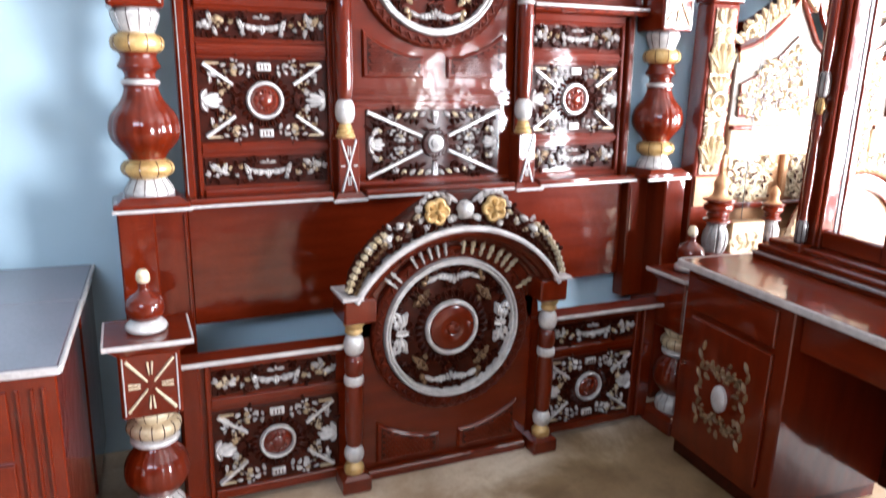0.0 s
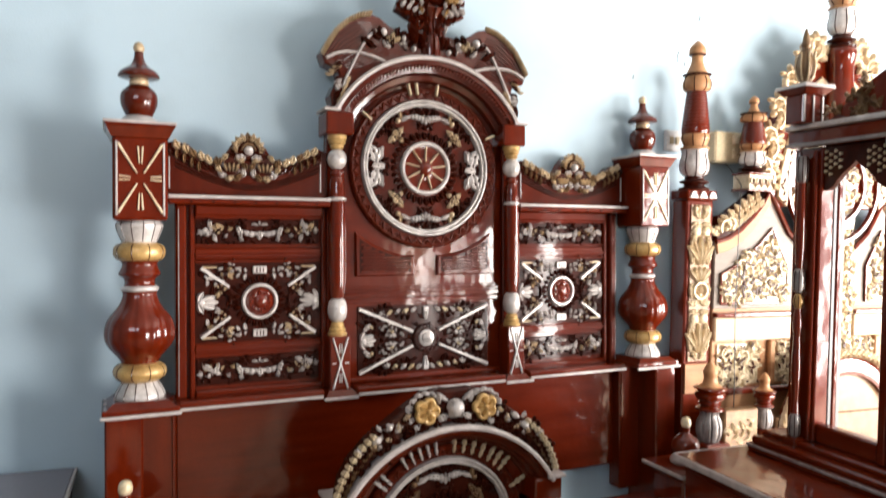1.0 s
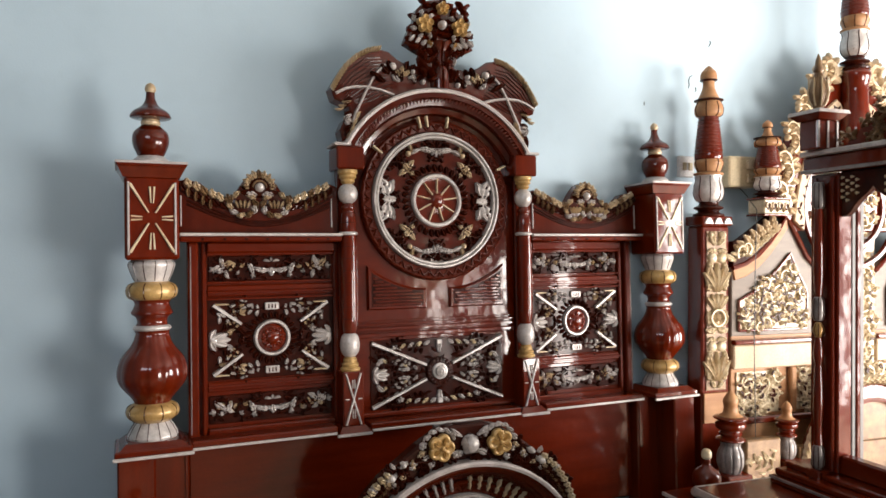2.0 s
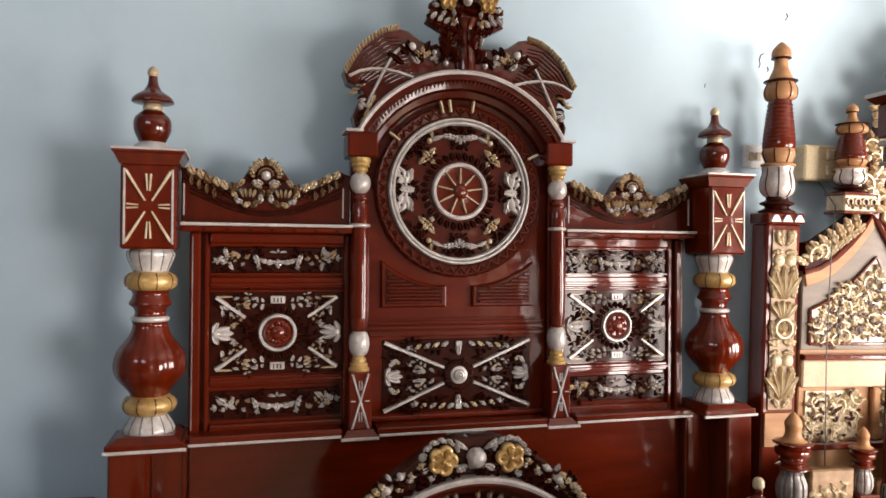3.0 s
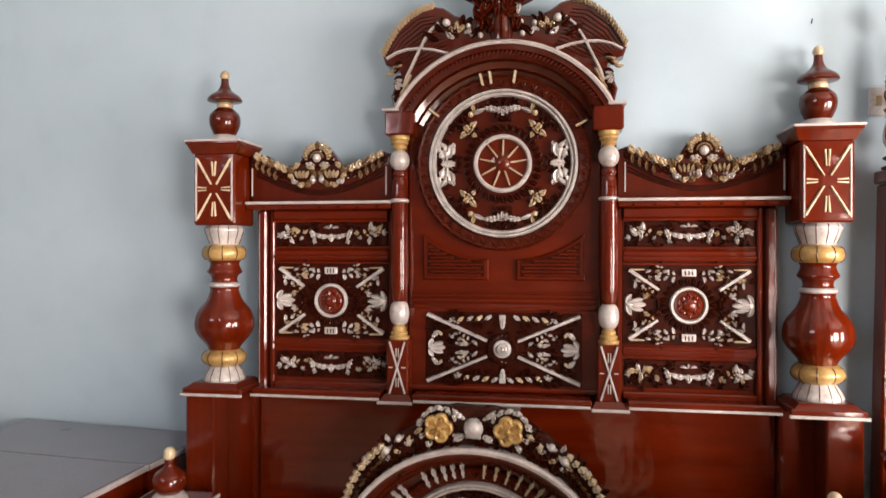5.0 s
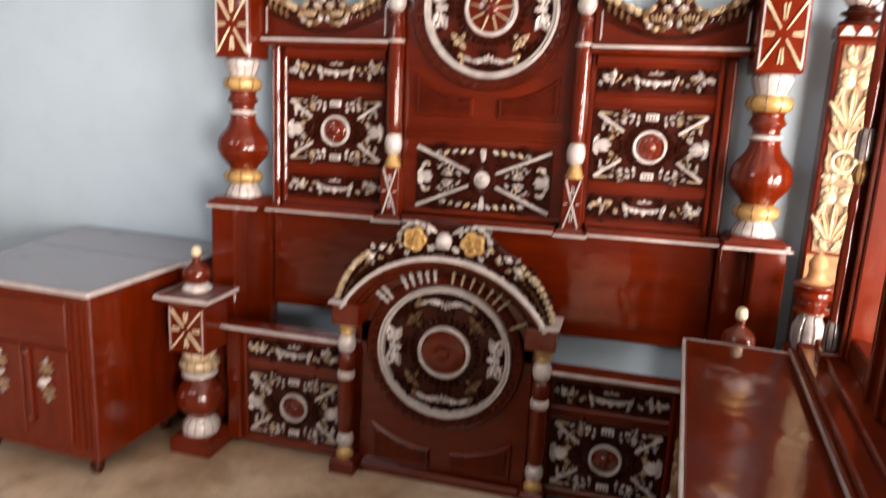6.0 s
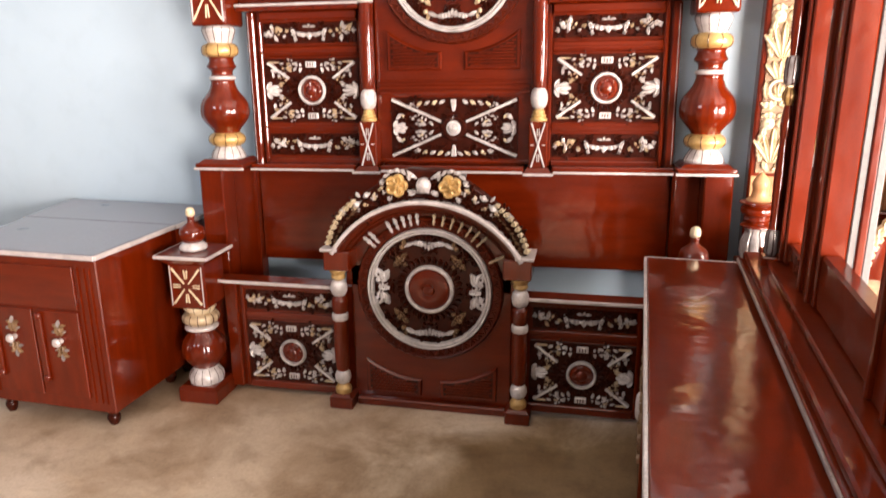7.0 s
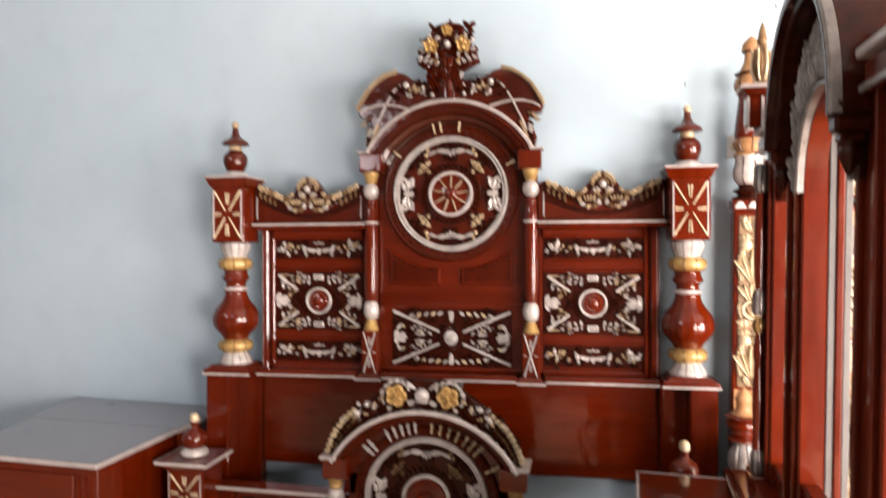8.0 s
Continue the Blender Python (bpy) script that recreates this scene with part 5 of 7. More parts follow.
def footboard():
    r = root("footboard", pose(-0.036, -0.262, 0), "low red-brown arched footboard with silver carving before the headboard", "footboard")
    for s in (-1, 1):
        foot_post(r, s * 0.895, -0.072)
        X = lambda a, b: sorted((s * a, s * b))
        bm = B()
        x0, x1 = X(0.300, 0.826)
        box(bm, x0, x1, 0.006, 0.034, 0.015, 0.462, 0.003)
        sp = part("side_panel", bm, LACQUER_H, r)
        bm = B()
        for a, b, d in ((0.770, 0.822, -0.014), (0.742, 0.756, -0.006)):
            x0, x1 = X(a, b)
            box(bm, x0, x1, d, 0.008, 0.02, 0.458, 0.005)
        pieces("panel_stile", bm, LACQUER, sp)
        bm = B()
        x0, x1 = X(0.352, 0.741)
        for z0, z1, d in ((0.436, 0.458, -0.012), (0.318, 0.342, -0.004), (0.020, 0.052, -0.010)):
            box(bm, x0, x1, d, 0.008, z0, z1, 0.004)
        pieces("panel_rail", bm, LACQUER_H, sp)
        strip_motif(r, s * 0.556, 0.388, 0.362, 0.076, 0.002, 41 + s)
        square_motif(r, s * 0.556, 0.178, 0.362, 0.232, 0.002, 51 + s)
        bm = B()
        x0, x1 = X(0.335, 0.842)
        box(bm, x0, x1, -0.045, 0.034, 0.462, 0.478, 0.004)
        rail = part("top_rail", bm, LACQUER_H, r)
        bm = B()
        box(bm, x0, x1, -0.052, -0.044, 0.466, 0.478, 0.002)
        part("rail_line", bm, TRIM, rail, "silver painted line")
        # columns
        cx, cy = s * 0.334, -0.052
        bm = B()
        lathe(bm, smooth_profile([(0.020, 0.148), (0.026, 0.165), (0.029, 0.25), (0.027, 0.352)]), cx, cy, 20)
        lathe(bm, smooth_profile([(0.024, 0.378), (0.029, 0.40), (0.029, 0.43), (0.020, 0.446)]), cx, cy, 20)
        col = part("column", bm, LACQUER, r)
        bm = B()
        for a, b in ((0.092, 0.150), (0.444, 0.510)):
            lathe(bm, smooth_profile([(0.014, a), (0.026, a + 0.010), (0.031, (a + b) / 2), (0.026, b - 0.010), (0.014, b)]), cx, cy, 20)
        lathe(bm, smooth_profile([(0.025, 0.350), (0.030, 0.356), (0.030, 0.374), (0.025, 0.380)]), cx, cy, 20)
        pieces("silver_ball", bm, SILVER, col, "silver white painted balls and ring")
        bm = B()
        lathe(bm, smooth_profile([(0.030, 0.056), (0.031, 0.075), (0.024, 0.086), (0.018, 0.094)]), cx, cy, 20)
        lathe(bm, smooth_profile([(0.016, 0.508), (0.027, 0.518), (0.024, 0.530), (0.032, 0.542), (0.032, 0.552)]), cx, cy, 20)
        pieces("gold_collar", bm, GOLD, col, "gold painted collars")
        bm = B()
        box(bm, cx - 0.046, cx + 0.046, cy - 0.040, cy + 0.055, 0.0, 0.050, 0.005)
        flare(bm, cx, cy, 0.049, 0.058, 0.042, 0.032)
        part("column_plinth", bm, LACQUER, col)
        bm = B()
        x0, x1 = X(0.276, 0.374)
        box(bm, x0, x1, -0.096, 0.034, 0.553, 0.626, 0.005)
        part("impost_block", bm, LACQUER, r)
        bm = B()
        x0, x1 = X(0.318, 0.382)
        box(bm, x0, x1, -0.106, 0.030, 0.6265, 0.637, 0.002)
        part("impost_line", bm, TRIM, r, "silver painted edge line")
    Y = -0.010
    bm = B()
    box(bm, -0.300, 0.300, Y, 0.034, 0.0, 0.56, 0.004)
    disc(bm, [(0.320, 0.034), (0.320, Y), (0.0006, Y)], 0, 0.476, 48, 0.0, math.pi)
    cp = part("centre_panel", bm, LACQUER_H, r)
    bm = B()
    box(bm, -0.286, 0.286, -0.040, Y, 0.0, 0.032, 0.005)
    part("bottom_rail", bm, LACQUER_H, cp)
    trapezoids(cp, 0.035, 0.250, 0.048, 0.190, Y, 0.075)
    medallion(r, 0, 0.478, Y - 0.005, False)
    hood(r, 0, 0.428, 0.388, 0.338, -0.098, 26, False, 0.62)
    # spindles between arch and medallion
    bm = B()
    for a in (141, 136, 121, 115, 109, 103.5, 98, 85, 78, 71, 64, 57, 51, 45, 28):
        ca, sa = math.cos(radians(a)), math.sin(radians(a))
        for d0, d1, w in ((0.250, 0.270, 0.010), (0.268, 0.290, 0.013), (0.288, 0.306, 0.010)):
            leaf(bm, d0 * ca, 0.476 + d0 * sa, a, d1 - d0, w, 0.014, -0.028, 0, 4)
        bar(bm, (0.248 * ca, 0.476 + 0.248 * sa), (0.308 * ca, 0.476 + 0.308 * sa), 0.007, 0.010, -0.028)
        part("spindle", bm, SILVER if a > 90 else IVORY, r, "little cream and silver painted spindle")
        bm = B()
    bm.free()
    # garland over the arch
    bm = B()
    R0 = 0.398
    out = arc(0, 0.428, R0, 30, 150, 26) + [(0.0 + (R0 + w) * math.cos(radians(a)), 0.428 + (R0 + w) * math.sin(radians(a))) for a, w in
          ((149, 0.018), (142, 0.042), (134, 0.055), (126, 0.062), (118, 0.066), (110, 0.080), (102, 0.100), (96, 0.105), (90, 0.100), (84, 0.105), (78, 0.100), (70, 0.080), (62, 0.066), (54, 0.062), (46, 0.055), (38, 0.042), (31, 0.018))]
    prism(bm, out, -0.075, -0.035, 0.006)
    rnd = random.Random(3)
    for i in range(26):
        a = 46 + 88 * i / 25
        d = rnd.uniform(0.014, 0.026 + 0.024 * math.sin(radians(a)) ** 3)
        vine(bm, (R0 + d) * math.cos(radians(a)), 0.428 + (R0 + d) * math.sin(radians(a)), a + rnd.choice((-100, 100)), 0.075, rnd.choice((-190, 190)), 0.008, 0.013, -0.075, 4, 0.026, 0.6, True, 0.005)
    for i in range(80):
        a, d = rnd.uniform(38, 142), rnd.uniform(0.008, 0.036)
        leaf(bm, (R0 + d) * math.cos(radians(a)), 0.428 + (R0 + d) * math.sin(radians(a)), rnd.uniform(0, 360), 0.028, 0.014, 0.013, -0.075, rnd.uniform(-60, 60), 4)
    g = carving("garland", bm, CARVED, r, "dark carved garland over the arch")
    bm = B()
    ends = B()
    P = lambda a, d: ((R0 + d) * math.cos(radians(a)), 0.428 + (R0 + d) * math.sin(radians(a)))
    for s in (-1, 1):
        for i in range(10):
            a = 90 + s * (33 + 2.65 * i)
            w = 0.060 - 0.034 * (i / 9) ** 1.6
            lobed(bm, *P(a, w - 0.012), a + s * 18, 0.023, 0.0195, 0.020, -0.075, s * 24, 2)
            leaf(ends, *P(a + s * 1.2, w - 0.032), a + s * 100, 0.020, 0.010, 0.013, -0.076, -s * 60, 3)
    carving("scalloped_edge", bm, IVORY, g, "pale gold scalloped edge")
    carving("bronze_leaves", ends, BRONZE, g, "dull bronze leaves inside the edge")
    bm = B()
    for s in (-1, 1):
        x, z = s * 0.094, 0.872
        for i in range(5):
            an = 90 + 18 * s + 72 * i
            px, pz = x + 0.021 * math.cos(radians(an)), z + 0.021 * math.sin(radians(an))
            disc(bm, [(0.0190, -0.082), (0.0208, -0.090), (0.019, -0.099), (0.014, -0.102), (0.007, -0.098), (0.0006, -0.095)], px, pz, 16)
            leaf(bm, x, z, an, 0.030, 0.010, 0.012, -0.094, 0, 4)
        dome(bm, x, z, 0.011, 0.026, -0.084, 12)
        part("gold_blossom", bm, GOLD, g, "gold painted open blossom")
        bm = B()
    sil, gil = B(), B()
    for s in (-1, 1):
        x, z = s * 0.094, 0.872
        # waved silver edging over the blossoms
        for i in range(6):
            an = 90 - s * (66 - 27 * i)
            lobed(sil, x + 0.046 * math.cos(radians(an)), z + 0.046 * math.sin(radians(an)), an - s * 70, 0.026, 0.013, 0.015, -0.076, -s * 40, 2)
        for an, q in ((-30, 0.026), (-62, 0.024), (205, 0.022)):
            an = 90 - s * (90 - an)
            lobed(sil, x + 0.040 * math.cos(radians(an)), z + 0.040 * math.sin(radians(an)), an, q, q * 0.7, 0.014, -0.076, 30 * s, 2)
        # side sprays: two silver buds, a split gold leaf, bronze tips
        for an, d, q in ((57, 0.044, 0.013), (63, 0.056, 0.010)):
            an = 90 - s * (90 - an)
            dome(sil, *P(an, d), q, 0.022, -0.074, 14)
            for k in (-1, 1):
                lobed(sil, *P(an, d), an + k * 105, q * 1.7, q * 0.9, 0.013, -0.076, -k * 60, 2)
        for an, d, ro in ((66, 0.026, 0), (62, 0.020, -60), (53, 0.036, 80), (69, 0.052, 60)):
            an = 90 - s * (90 - an)
            lobed(gil, *P(an, d), an + s * ro, 0.028, 0.014, 0.014, -0.077, s * 40, 2)
        for an, d, ro in ((71, 0.070, 20), (68, 0.038, -80), (64, 0.040, 110), (60, 0.060, -30), (55, 0.020, 60), (50, 0.048, -50), (74, 0.060, 100), (72, 0.026, 150)):
            an = 90 - s * (90 - an)
            lobed(sil, *P(an, d), an + s * ro, 0.022, 0.012, 0.013, -0.077, s * 50, 2)
        lobed(sil, *P(90 - s * 40, 0.040), 90 - s * 60, 0.026, 0.013, 0.013, -0.076, s * 50, 2)
        lobed(sil, s * 0.024, 0.896, 90 - s * 62, 0.044, 0.013, 0.014, -0.078, s * 20, 3)
        lobed(sil, s * 0.024, 0.852, 90 - s * 100, 0.032, 0.020, 0.014, -0.080, -s * 40, 3)
    for i in range(7):
        leaf(sil, (i - 3) * 0.0065, 0.848, 90 + (i - 3) * 7, 0.050, 0.011, 0.030, -0.080, -(i - 3) * 14, 5)
    dome(sil, 0, 0.874, 0.027, 0.034, -0.080, 22)
    carving("silver_blossom", sil, SILVER, g, "silver white rosebud, buds and waved edging")
    carving("gilt_leaves", gil, PALEGOLD, g, "pale gold painted leaves")


footboard()


# ---- bedside tables ----
def bedside(m, w, d, h, splay, label):
    """A two-door bedside table; its front right lower corner is the origin, it runs to -x and +y."""
    r = root("bedside_table", m, label, "bedside table", "bedside tables")
    bm = B()
    box(bm, -w + 0.006, -0.006, 0.012, d - 0.004, 0.062, h - 0.022, 0.004)
    part("body", bm, LACQUER, r)
    bm = B()
    box(bm, -w, 0.0, 0.0, d, h - 0.022, h, 0.004)
    top = part("top", bm, GREYTOP, r, "dull grey-brown dusty top")
    bm = B()
    box(bm, -w - 0.003, 0.003, -0.006, 0.0, h - 0.018, h - 0.001, 0.002)
    box(bm, 0.0, 0.007, 0.001, d, h - 0.018, h - 0.001, 0.002)
    part("top_edge", bm, TRIM, top, "silver painted edge")
    for sx in (0, 1):
        for sy in (0, 1):
            bm = B()
            cx, cy = (-0.05 if sx else -w + 0.09), (0.05 if sy == 0 else d - 0.05)
            lathe(bm, smooth_profile([(0.014, 0.0), (0.020, 0.012), (0.024, 0.03), (0.018, 0.045), (0.026, 0.063)]), cx, cy, 14)
            part("foot", bm, CARVED, r)
    # front: fluted stiles, drawer rail and two doors
    bm = B()
    for x in (-0.034, -0.055, -0.082, -w + 0.034, -w + 0.055, -w + 0.082):
        bar(bm, (x, 0.10), (x, h - 0.05), 0.008, 0.006, 0.012)
    pieces("flute", bm, LACQUER, r)
    bm = B()
    box(bm, -w + 0.10, -0.10, 0.004, 0.013, 0.455, h - 0.05, 0.004)
    part("drawer_front", bm, LACQUER_H, r)
    x0, x1 = -w + 0.10, -0.10
    mid = (x0 + x1) / 2
    for a, b in ((x0, mid - 0.004), (mid + 0.004, x1)):
        bm = B()
        box(bm, a, b, 0.002, 0.013, 0.115, 0.445, 0.004)
        door = part("door", bm, LACQUER, r)
        bm = B()
        x = a + 0.026
        box(bm, x - 0.012, x + 0.012, -0.010, 0.003, 0.185, 0.425, 0.007)
        dome(bm, x, 0.186, 0.015, 0.014, -0.004, 12)
        dome(bm, x, 0.424, 0.015, 0.014, -0.004, 12)
        pieces("door_moulding", bm, LACQUER, door)
        bm = B()
        cx, cz = (a + b) / 2 + 0.01, 0.335
        pale = B()
        for k in (-1, 1):
            for s in (-1, 1):
                lobed(bm, cx + s * 0.006, cz + k * 0.020, 90 * k - s * k * 25, 0.042, 0.018, 0.011, 0.002, s * k * 70, 3)
                lobed(bm, cx + s * 0.004, cz + k * 0.048, 90 * k - s * k * 40, 0.026, 0.013, 0.010, 0.002, -s * k * 60, 2)
                leaf(pale, cx + s * 0.014, cz + k * 0.030, 90 * k - s * k * 60, 0.016, 0.008, 0.011, 0.001, 30, 3)
            leaf(pale, cx, cz + k * 0.052, 90 * k, 0.026, 0.010, 0.011, 0.002, 0, 4)
        carving("door_carving", bm, BRONZE, door, "dull bronze leaf carving")
        carving("pale_leaves", pale, DULLSILVER, door, "dull silver leaf tips")
        bm = B()
        disc(bm, [(0.010, 0.002), (0.009, -0.012), (0.015, -0.017), (0.017, -0.024), (0.011, -0.031), (0.0006, -0.033)], cx, cz, 18)
        part("knob", bm, TRIM, door, "dull silver round knob")
    # the far side splays outward towards the wall
    for ob in r.children_recursive:
        for v in ob.data.vertices:
            v.co.x += splay * max(0.0, v.co.y) * v.co.x / w


bedside(pose(-1.108, -0.662, 0, 0, 0, -2.5), 0.585, 0.455, 0.660, 0.25, "red-brown two-door bedside table with dusty grey top")
bedside(pose(-1.086, -0.200, 0, 0, 0, -2.5), 0.715, 0.362, 0.658, 0.20, "red-brown bedside table pushed against the blue wall")


# ---- the dresser with its open mirror frame ----
def slim_column(parent, cx, cy, z0, z1):
    L = z1 - z0
    p = lambda t: z0 + L * t
    bm = B()
    lathe(bm, smooth_profile([(0.015, p(0.10)), (0.012, p(0.14)), (0.015, p(0.24)), (0.012, p(0.34)), (0.010, p(0.37))]), cx, cy, 16)
    lathe(bm, smooth_profile([(0.010, p(0.36)), (0.015, p(0.40)), (0.011, p(0.44)), (0.009, p(0.46))]), cx, cy, 16)
    lathe(bm, smooth_profile([(0.010, p(0.585)), (0.015, p(0.66)), (0.0145, p(0.76)), (0.012, p(0.885))]), cx, cy, 16)
    col = part("column", bm, LACQUER, parent)
    bm, dark = B(), B()
    for a, b in ((0.02, 0.10), (0.51, 0.59), (0.88, 0.97)):
        prof = smooth_profile([(0.011, p(a)), (0.018, p(a + 0.012)), (0.0185, p((a + b) / 2)), (0.017, p(b - 0.012)), (0.011, p(b))])
        lathe(bm, prof, cx, cy, 16)
        for i in range(8):
            an = 2 * math.pi * i / 8
            tube(dark, [(cx + r * math.cos(an), cy + r * math.sin(an), z) for r, z in prof[2:-2]], 0.0016, 5)
    pieces("fluted_collar", bm, DULLSILVER, col, "dull silver fluted collar")
    carving("groove", dark, CARVED, col, "dark painted grooves")
    bm, dark = B(), B()
    for a, b in ((0.455, 0.505),):
        prof = smooth_profile([(0.009, p(a)), (0.017, p((a + b) / 2)), (0.009, p(b))])
        lathe(bm, prof, cx, cy, 16)
        for i in range(8):
            an = 2 * math.pi * i / 8
            tube(dark, [(cx + r * math.cos(an), cy + r * math.sin(an), z) for r, z in prof[1:-1]], 0.0014, 5)
    part("gold_ball", bm, GOLD, col, "gold painted ball")
    carving("groove", dark, CARVED, col, "dark painted grooves")
    bm = B()
    flare(bm, cx, cy, z0 - 0.03, z0 - 0.012, 0.036, 0.026)
    box(bm, cx - 0.026, cx + 0.026, cy - 0.026, cy + 0.026, z0 - 0.014, z0 + L * 0.02, 0.004)
    part("column_foot", bm, LACQUER, col)


def lattice_valance(parent, x0, x1, zs, zt, y):
    """A dark cut-out valance with an ogee arch below and a diamond lattice in its spandrels."""
    mid, w = (x0 + x1) / 2, (x1 - x0) / 2
    tip = zs + 0.085
    curve = [(x0 + 0.012, zs), (x0 + w * 0.30, zs + 0.012), (x0 + w * 0.42, zs + 0.030), (x0 + w * 0.62, zs + 0.052), (x0 + w * 0.82, zs + 0.066), (mid, tip)]
    pts = [(x0, zs), *curve, *[(2 * mid - x, z) for x, z in reversed(curve[:-1])], (x1, zs), (x1, zt), (x0, zt)]
    bm = B()
    prism(bm, pts, y, y + 0.022, 0.003)
    v = part("valance", bm, CARVED, parent, "dark scalloped valance")
    bm = B()
    for s in (-1, 1):
        for i in range(4):
            for j in range(4 - i // 2):
                px, pz = mid + s * (w * 0.92 - 0.017 * i), zt - 0.018 - 0.020 * j - 0.010 * (i % 2)
                bar(bm, (px - 0.006, pz), (px + 0.006, pz), 0.011, 0.004, y, 0.2)
    carving("lattice", bm, TIN, v, "pale diamond lattice")


def dresser():
    r = root("dresser", pose(0.703, -0.458, 0, 0, 0, ROOM - 90), "red-brown dresser with carved door and tall unglazed mirror frame", "dresser")
    Lx, c = 1.566, 0.783
    bm = B()
    box(bm, 0.0, Lx, 0.0, 0.50, 0.664, 0.690, 0.004)
    top = part("top", bm, LACQUER_H, r, "glossy red-brown lacquered top")
    bm = B()
    box(bm, -0.004, Lx + 0.004, -0.008, 0.0, 0.668, 0.690, 0.003)
    box(bm, -0.008, -0.0005, 0.001, 0.34, 0.668, 0.690, 0.003)
    part("top_edge", bm, TRIM, top, "silver painted edge")
    for a, b in ((0.022, 0.470), (Lx - 0.470, Lx - 0.022)):
        bm = B()
        box(bm, a, b, 0.022, 0.48, 0.05, 0.664, 0.004)
        cab = part("cabinet", bm, LACQUER, r)
        bm = B()
        box(bm, a + 0.01, b - 0.01, 0.03, 0.47, 0.0, 0.05, 0.004)
        part("plinth", bm, CARVED, cab)
        bm = B()
        box(bm, a + 0.05, b - 0.05, 0.010, 0.024, 0.09, 0.515, 0.005)
        door = part("door", bm, LACQUER, cab)
        bm = B()
        box(bm, a + 0.05, b - 0.05, 0.010, 0.024, 0.535, 0.645, 0.005)
        part("drawer_front", bm, LACQUER_H, cab)
        cx, cz = (a + b) / 2, 0.300
        bm = B()
        for s in (-1, 1):
            for i in range(9):
                leaf(bm, cx + s * 0.098, cz - 0.13 + 0.032 * i, 90 + s * 20 * (-1) ** i, 0.034, 0.012, 0.008, 0.010, 30, 3)
        for k in (-1, 1):
            for s in (-1, 1):
                vine(bm, cx + s * 0.01, cz + k * 0.055, 90 * k - s * k * 20, 0.10, -s * k * 190, 0.008, 0.009, 0.010, 5, 0.026, 0.5, True, 0.005)
        rnd = random.Random(8)
        for i in range(16):
            an = 22.5 * i
            leaf(bm, cx + rnd.uniform(0.045, 0.09) * math.cos(radians(an)), cz + rnd.uniform(0.06, 0.13) * math.sin(radians(an)), an, rnd.uniform(0.018, 0.032), 0.014, 0.008, 0.010, rnd.uniform(-50, 50), 4)
        carving("door_carving", bm, BRONZE, door, "dull bronze painted leaf carving")
        bm = B()
        disc(bm, [(0.030, 0.010), (0.030, 0.000), (0.024, -0.006), (0.012, -0.008), (0.0006, -0.008)], cx, cz, 28)
        for v in bm.verts:
            v.co.z = cz + (v.co.z - cz) * 1.45
        part("oval_boss", bm, TRIM, door, "pale oval boss")
    bm = B()
    box(bm, 0.471, Lx - 0.471, 0.05, 0.46, 0.545, 0.664, 0.004)
    part("middle_drawer", bm, LACQUER_H, r)
    bm = B()
    box(bm, 0.471, Lx - 0.471, 0.46, 0.478, 0.05, 0.545, 0.003)
    part("back_panel", bm, CARVED, r)
    # mirror stand
    bm = B()
    box(bm, 0.034, Lx - 0.034, 0.262, 0.46, 0.690, 0.716, 0.004)
    box(bm, 0.040, Lx - 0.040, 0.272, 0.46, 0.716, 0.738, 0.008)
    box(bm, 0.045, Lx - 0.045, 0.312, 0.46, 0.738, 0.756, 0.006)
    pieces("plinth_step", bm, LACQUER_H, r)
    bm = B()
    box(bm, 0.034, Lx - 0.034, 0.256, 0.262, 0.706, 0.715, 0.002)
    part("plinth_line", bm, DULLSILVER, r)
    for s in (-1, 1):
        far = lambda a: c + s * a
        X = lambda a, b: sorted((far(a), far(b)))
        # uprights
        for a, b, ht in ((0.568, 0.673, 1.680), (0.213, 0.353, 1.735)):
            x0, x1 = X(a, b)
            bm = B()
            box(bm, x0, x1, 0.350, 0.405, 0.756, ht, 0.004)
            up = part("upright", bm, LACQUER, r)
            bm = B()
            for t in (0.18, 0.82):
                xx = x0 + (x1 - x0) * t
                box(bm, xx - 0.008, xx + 0.008, 0.339, 0.352, 0.760, ht - 0.01, 0.005)
            pieces("reeding", bm, LACQUER, up)
            bm = B()
            xi = far(a)
            q0, q1 = sorted((xi, xi + s * 0.012))
            box(bm, q0, q1, 0.406, 0.421, 0.756, min(ht, 1.698), 0.002)
            box(bm, q0, q1, 0.439, 0.455, 0.756, min(ht, 1.698), 0.002)
            pieces("reveal_board", bm, GREY, up, "pale grey inner edge")
            bm = B()
            box(bm, q0 - 0.004, q1 + 0.004, 0.422, 0.438, 0.756, min(ht, 1.698), 0.003)
            part("reveal_bead", bm, LACQUER, up)
        x0, x1 = X(0.353, 0.568)
        bm = B()
        box(bm, x0, x1, 0.357, 0.400, 0.756, 0.815, 0.006)
        part("sill", bm, LACQUER_H, r)
        lattice_valance(r, x0, x1, 1.545, 1.682, 0.360)
        x0, x1 = X(0.322, 0.683)
        bm = B()
        box(bm, x0, x1, 0.325, 0.46, 1.682, 1.735, 0.006)
        cor = part("cornice", bm, LACQUER_H, r)
        bm = B()
        box(bm, x0, x1, 0.312, 0.46, 1.736, 1.752, 0.003)
        part("cornice_line", bm, TRIM, cor, "silver painted edge line")
        # pale strip painted for the light along the cornice's lower edge
        bm = B()
        box(bm, x0, x1, 0.317, 0.324, 1.683, 1.694, 0.002)
        part("cornice_foot_line", bm, DULLSILVER, cor, "pale strip painted for the lit lower edge")
        # carved pediment over the side bay
        bm = B()
